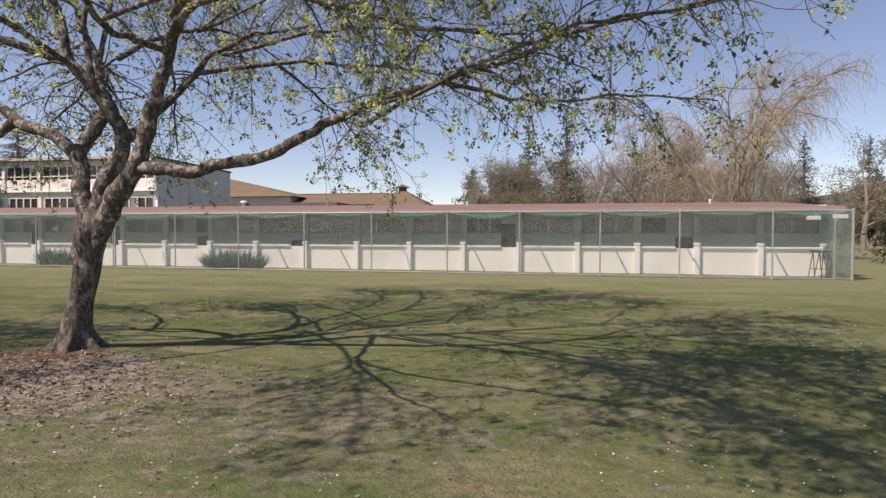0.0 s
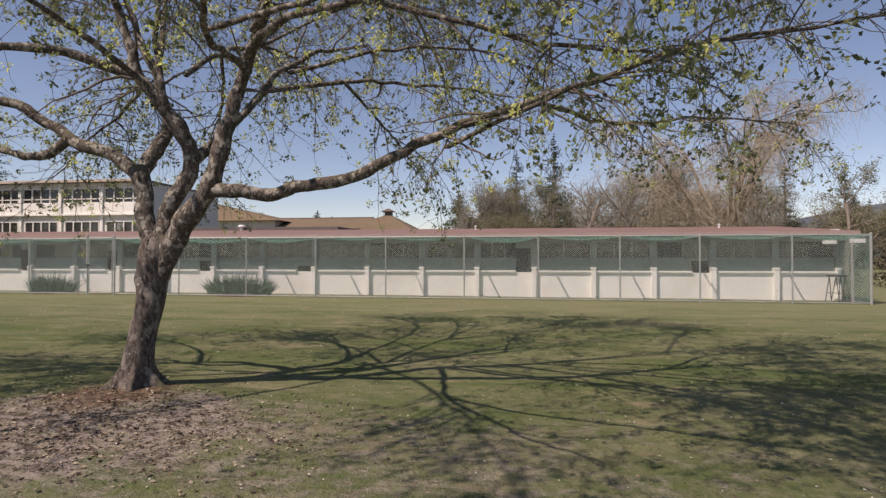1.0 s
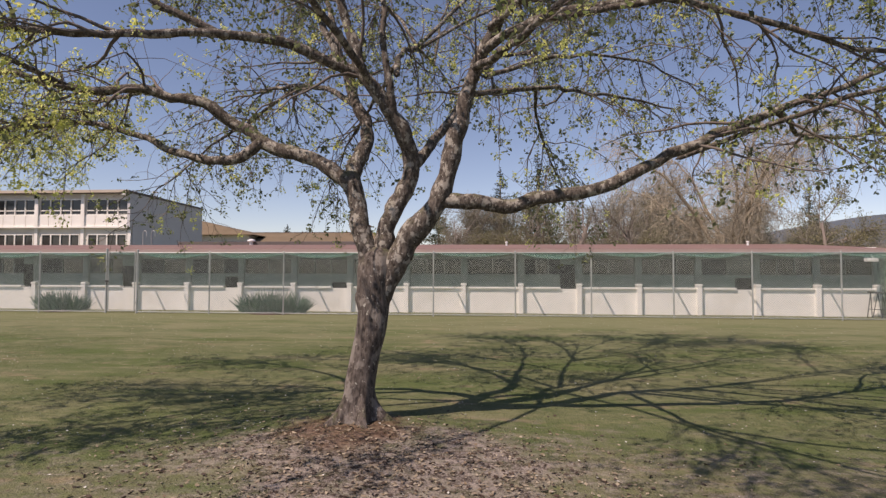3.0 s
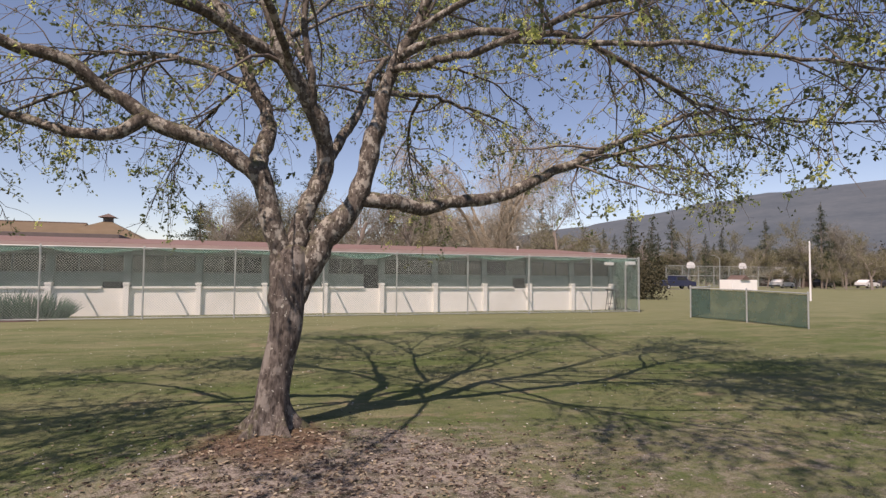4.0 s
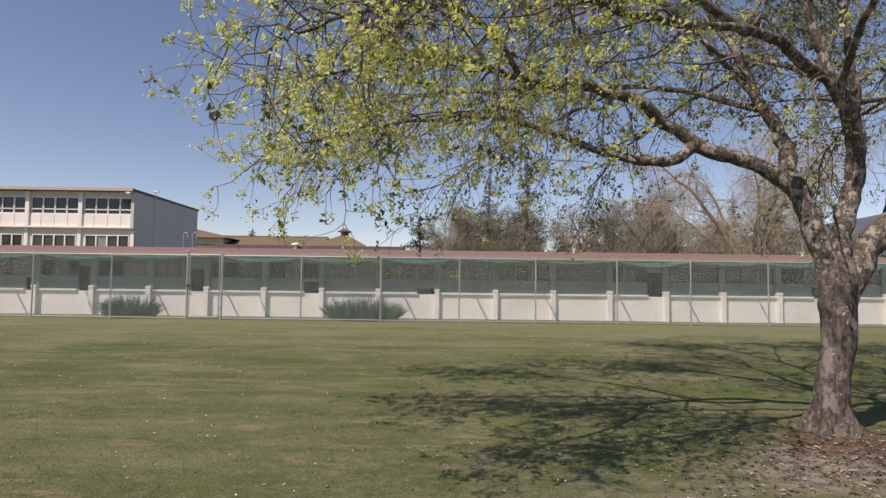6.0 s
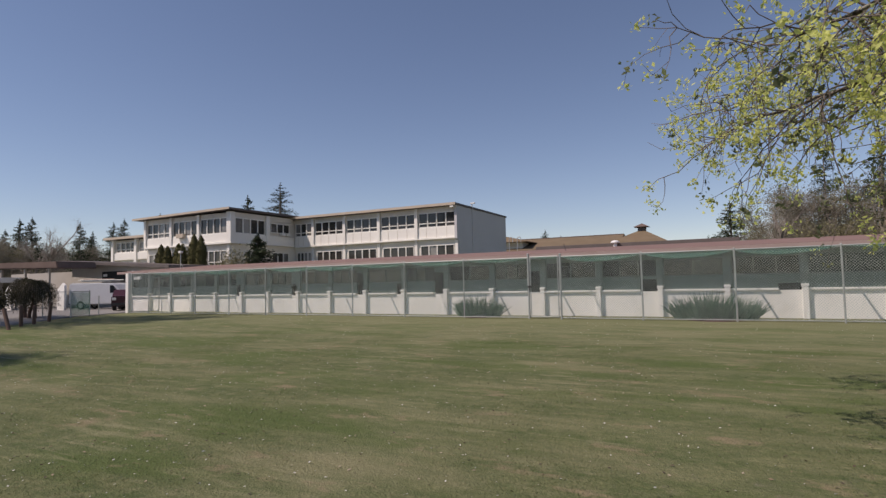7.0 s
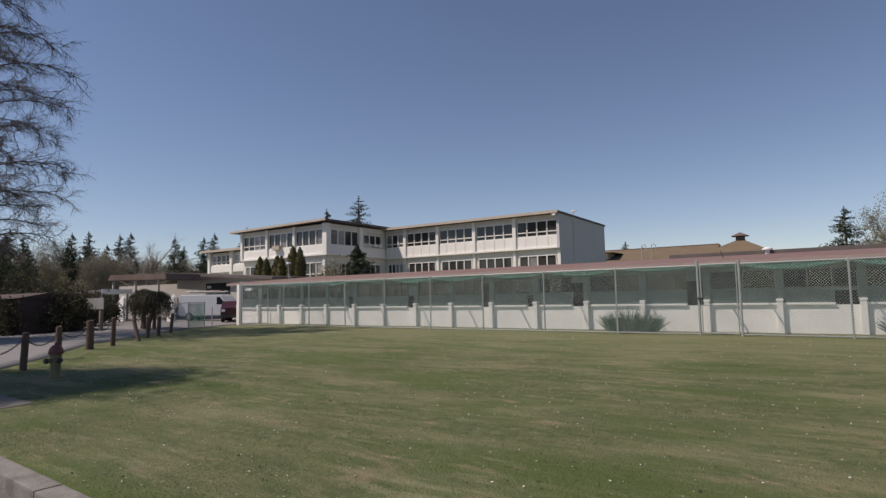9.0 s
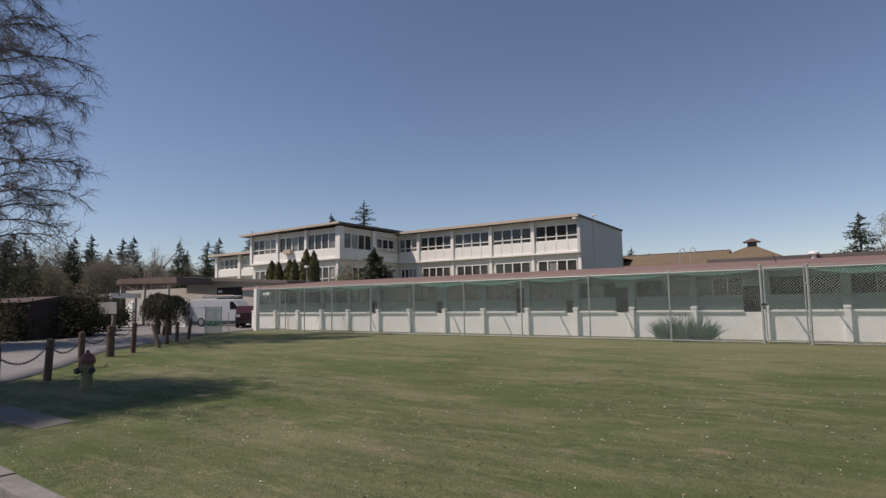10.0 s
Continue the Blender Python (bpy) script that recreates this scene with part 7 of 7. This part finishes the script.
def court():
    f = thing("court_fence", "tall grey wire fence round a distant ball court", "fence")
    x0, x1, y = 53.0, 80.0, 66.0
    for i in range(10):
        x = x0 + (x1 - x0) * i / 9
        part("post", rod(bmesh.new(), (x, y, -0.3), (x, y, 3.2), 0.05, n=6), GALV, f)
    for z in (0.1, 1.7, 3.15):
        part("rail", rod(bmesh.new(), (x0, y, z), (x1, y, z), 0.035, n=6), GALV, f)
    vs, fs = chain_link(x1 - x0, 0.1, 3.15, 0.35, 0.008)
    mesh_of("wire_mesh", vs, fs, WIRE, f).location = (x0, y, 0)
    for x, yy in ((59.5, 68.0), (70.0, 68.0)):
        b = thing("basketball_hoop", "white fan-shaped backboard on a bent pole", "basketball hoop", "hoops", at=(x, yy, -0.15))
        part("backboard", prism([(-0.7, 3.0), (0.7, 3.0), (0.85, 3.4), (0.6, 3.85), (0, 4.0), (-0.6, 3.85), (-0.85, 3.4)], "y", -0.03, 0.03, 0.01), WHITE_METAL, b)
        part("pole", rod(bmesh.new(), (0, 0.9, -0.2), (0, 0.25, 3.5), 0.07, n=8), GALV, b)
        part("hoop", turned([(0.23, 3.05), (0.25, 3.05), (0.25, 3.08), (0.23, 3.08)], 14, (0, -0.3, 0)), HYD_RED, b)
    l = thing("street_lamp", "tall grey lamp post with a curved arm", "street lamp", at=(64.0, 66.8, -0.15))
    part("pole", rod(bmesh.new(), (0, 0, -0.2), (0, 0, 4.6), 0.08, 0.05, n=8), GALV, l)
    part("arm", rod(bmesh.new(), (0, 0, 4.55), (-1.1, 0, 5.0), 0.04, n=6), GALV, l)
    part("lamp_head", boxed(-1.5, -1.0, -0.12, 0.12, 4.93, 5.06, 0.03), LIGHT_GREY, l)
    k = thing("kiosk", "pale kiosk with a small red gable roof", "kiosk", at=(57.0, 57.0, -0.15))
    part("wall", boxed(-2.2, 2.2, -1.0, 1.0, -0.1, 1.35), WHITE_WALL, k)
    part("roof", prism([(-0.8, 1.35), (0.8, 1.35), (0, 1.95)], "y", -1.2, 1.2), RUST_ROOF, k, "red gable roof")
    h = thing("far_house", "distant low house with a pale roof and dark walls", "building", at=(93, 78, -0.15))
    part("wall", boxed(-4.5, 4.5, -3, 3, -0.2, 2.1), DARK_BROWN, h)
    part("roof", prism([(-3.6, 2.1), (3.6, 2.1), (0, 3.7)], "x", -5.0, 5.0), LIGHT_GREY, h, "pale grey roof")
    s = thing("far_shed", "small white shed by the far hedge", "shed", at=(126, 73, -0.15))
    part("wall", boxed(-2.2, 2.2, -1.5, 1.5, -0.2, 2.1), WHITE_WALL, s)
    part("roof", prism([(-1.8, 2.1), (1.8, 2.1), (0, 2.9)], "x", -2.5, 2.5), LIGHT_GREY, s)
    pv = part("far_path", prism([(30, 58.5), (160, 64.5), (160, 66), (30, 59.6)], "z", -0.4, -0.125), CONCRETE)
    tagged(pv, "pale path along the far side of the field", "path", kind="structure")


court()
for i, (x, y, sx, sz, m) in enumerate(((100, 78, 5, 1.7, SHRUB), (110, 80, 5.5, 1.5, SHRUB), (120, 78, 4.5, 1.8, SHRUB), (140, 84, 8, 3.6, SHRUB), (132, 88, 6, 5.0, SHRUB), (84, 82, 4.5, 2.0, SHRUB))):
    leafy("far_hedge", "dark green hedge along the far edge of the field", "hedge", 90 + i, (sx, 2.0, sz), 2200, 0.45, m, at=(x, y, -0.1))
for i, (x, y, sz) in enumerate(((118, 100, 9.0), (150, 95, 10.0), (66, 88, 8.0))):
    leafy("far_evergreen", "rounded dark evergreen tree beyond the field", "tree", 96 + i, (4.5, 4.0, sz), 3500, 0.55, SHRUB, at=(x, y, -0.1))


# ---------------------------------------------------------------- grass, fallen leaves and petals
def bare_here(x, y):
    """Share of bare earth at a place, the same uneven ellipse as the lawn's."""
    return np.clip(1.6 - np.hypot((x + 4.8) / 2.3, (y - 5.0) / 1.5) * 1.5, 0, 1)


def grass_blades():
    rng = np.random.default_rng(77)
    n = 420000
    x = rng.uniform(-27.5, 9.0, n)
    y = 2.0 + 13.0 * rng.random(n) ** 1.55
    edge = 2.87 - 0.055 * (x + 22)
    keep = (y > edge + 0.02) & (rng.random(n) > bare_here(x, y) * 0.93)
    keep &= ~((x < -26.9) & (y > 3.4) & (y < 4.7))
    x, y = x[keep], y[keep]
    z = np.array([gz(a, b) + 0.02 * noise.noise(Vector((a * 0.35, b * 0.35, 0))) for a, b in zip(x, y)])
    m = len(x)
    h = rng.uniform(0.006, 0.018, m) * (1 + 0.5 * np.sin(x * 1.7 + 1.3 * np.sin(y * 1.1)))
    a = rng.uniform(0, 2 * math.pi, m)
    w = rng.uniform(0.0025, 0.005, m)
    lean = rng.normal(0, 0.022, (m, 2))
    base = np.stack((x, y, z - 0.004), 1)
    side = np.stack((np.cos(a) * w, np.sin(a) * w, np.zeros(m)), 1)
    tip = base + np.stack((lean[:, 0], lean[:, 1], h), 1)
    v = np.stack((base - side, base + side, tip), 1).reshape(-1, 3)
    f = np.arange(3 * m).reshape(-1, 3)
    tagged(mesh_of("grass", v, f, GRASS), "short mown grass blades with straw tips", "grass", kind="stuff")


def litter(name, label, material, n, size, area, seed, near_tree=0.0):
    rng = np.random.default_rng(seed)
    lv = Leaves()
    if near_tree:
        x, y = rng.normal(-4.8, 1.35, n), rng.normal(5.0, 0.75, n)
    else:
        x, y = rng.uniform(area[0], area[1], n), area[2] + (area[3] - area[2]) * rng.random(n) ** 1.4
    ok = y > 2.94 - 0.055 * (x + 22)
    for a, b in zip(x[ok], y[ok]):
        lv.c.append(np.array([(a, b, gz(a, b) + 0.012)]))
        lv.s.append(np.array([size * rng.uniform(0.5, 1.5)]))
    ob = lv.link(name, material, None, "", seed, 0.0, 0.6)
    sc = np.empty(len(ob.data.vertices) * 3, dtype=np.float32)
    ob.data.vertices.foreach_get("co", sc)
    sc = sc.reshape(-1, 4, 3)
    mid = sc[:, :, 2].mean(1, keepdims=True)
    sc[:, :, 2] = mid + (sc[:, :, 2] - mid) * 0.4
    ob.data.vertices.foreach_set("co", sc.ravel())
    tagged(ob, label, "litter", kind="stuff")


DAMP_LEAF = leaf_mat("damp_leaf", (0.045, 0.032, 0.026), (0.11, 0.08, 0.062), 0.1)
PETAL = leaf_mat("white_petal", (0.55, 0.54, 0.48), (0.75, 0.74, 0.70), 0.2)
grass_blades()
litter("dry_leaves", "dry brown leaves scattered on the bare earth", DRY_LEAF, 2200, 0.048, None, 5, 1.0)
litter("dark_leaves", "damp dark leaves scattered on the bare earth", DAMP_LEAF, 1300, 0.055, None, 15, 1.0)
litter("lawn_leaves", "dry straw-coloured leaves scattered over the lawn", DRY_LEAF, 2200, 0.04, (-33, 8, 2.4, 16), 6)
litter("fallen_leaves", "small dark fallen leaves dotted over the lawn", DAMP_LEAF, 2600, 0.036, (-34, 8, 2.6, 19), 8)
litter("petals", "tiny white daisies and petals dotted over the lawn", PETAL, 5200, 0.027, (-34, 8, 2.4, 21), 7)
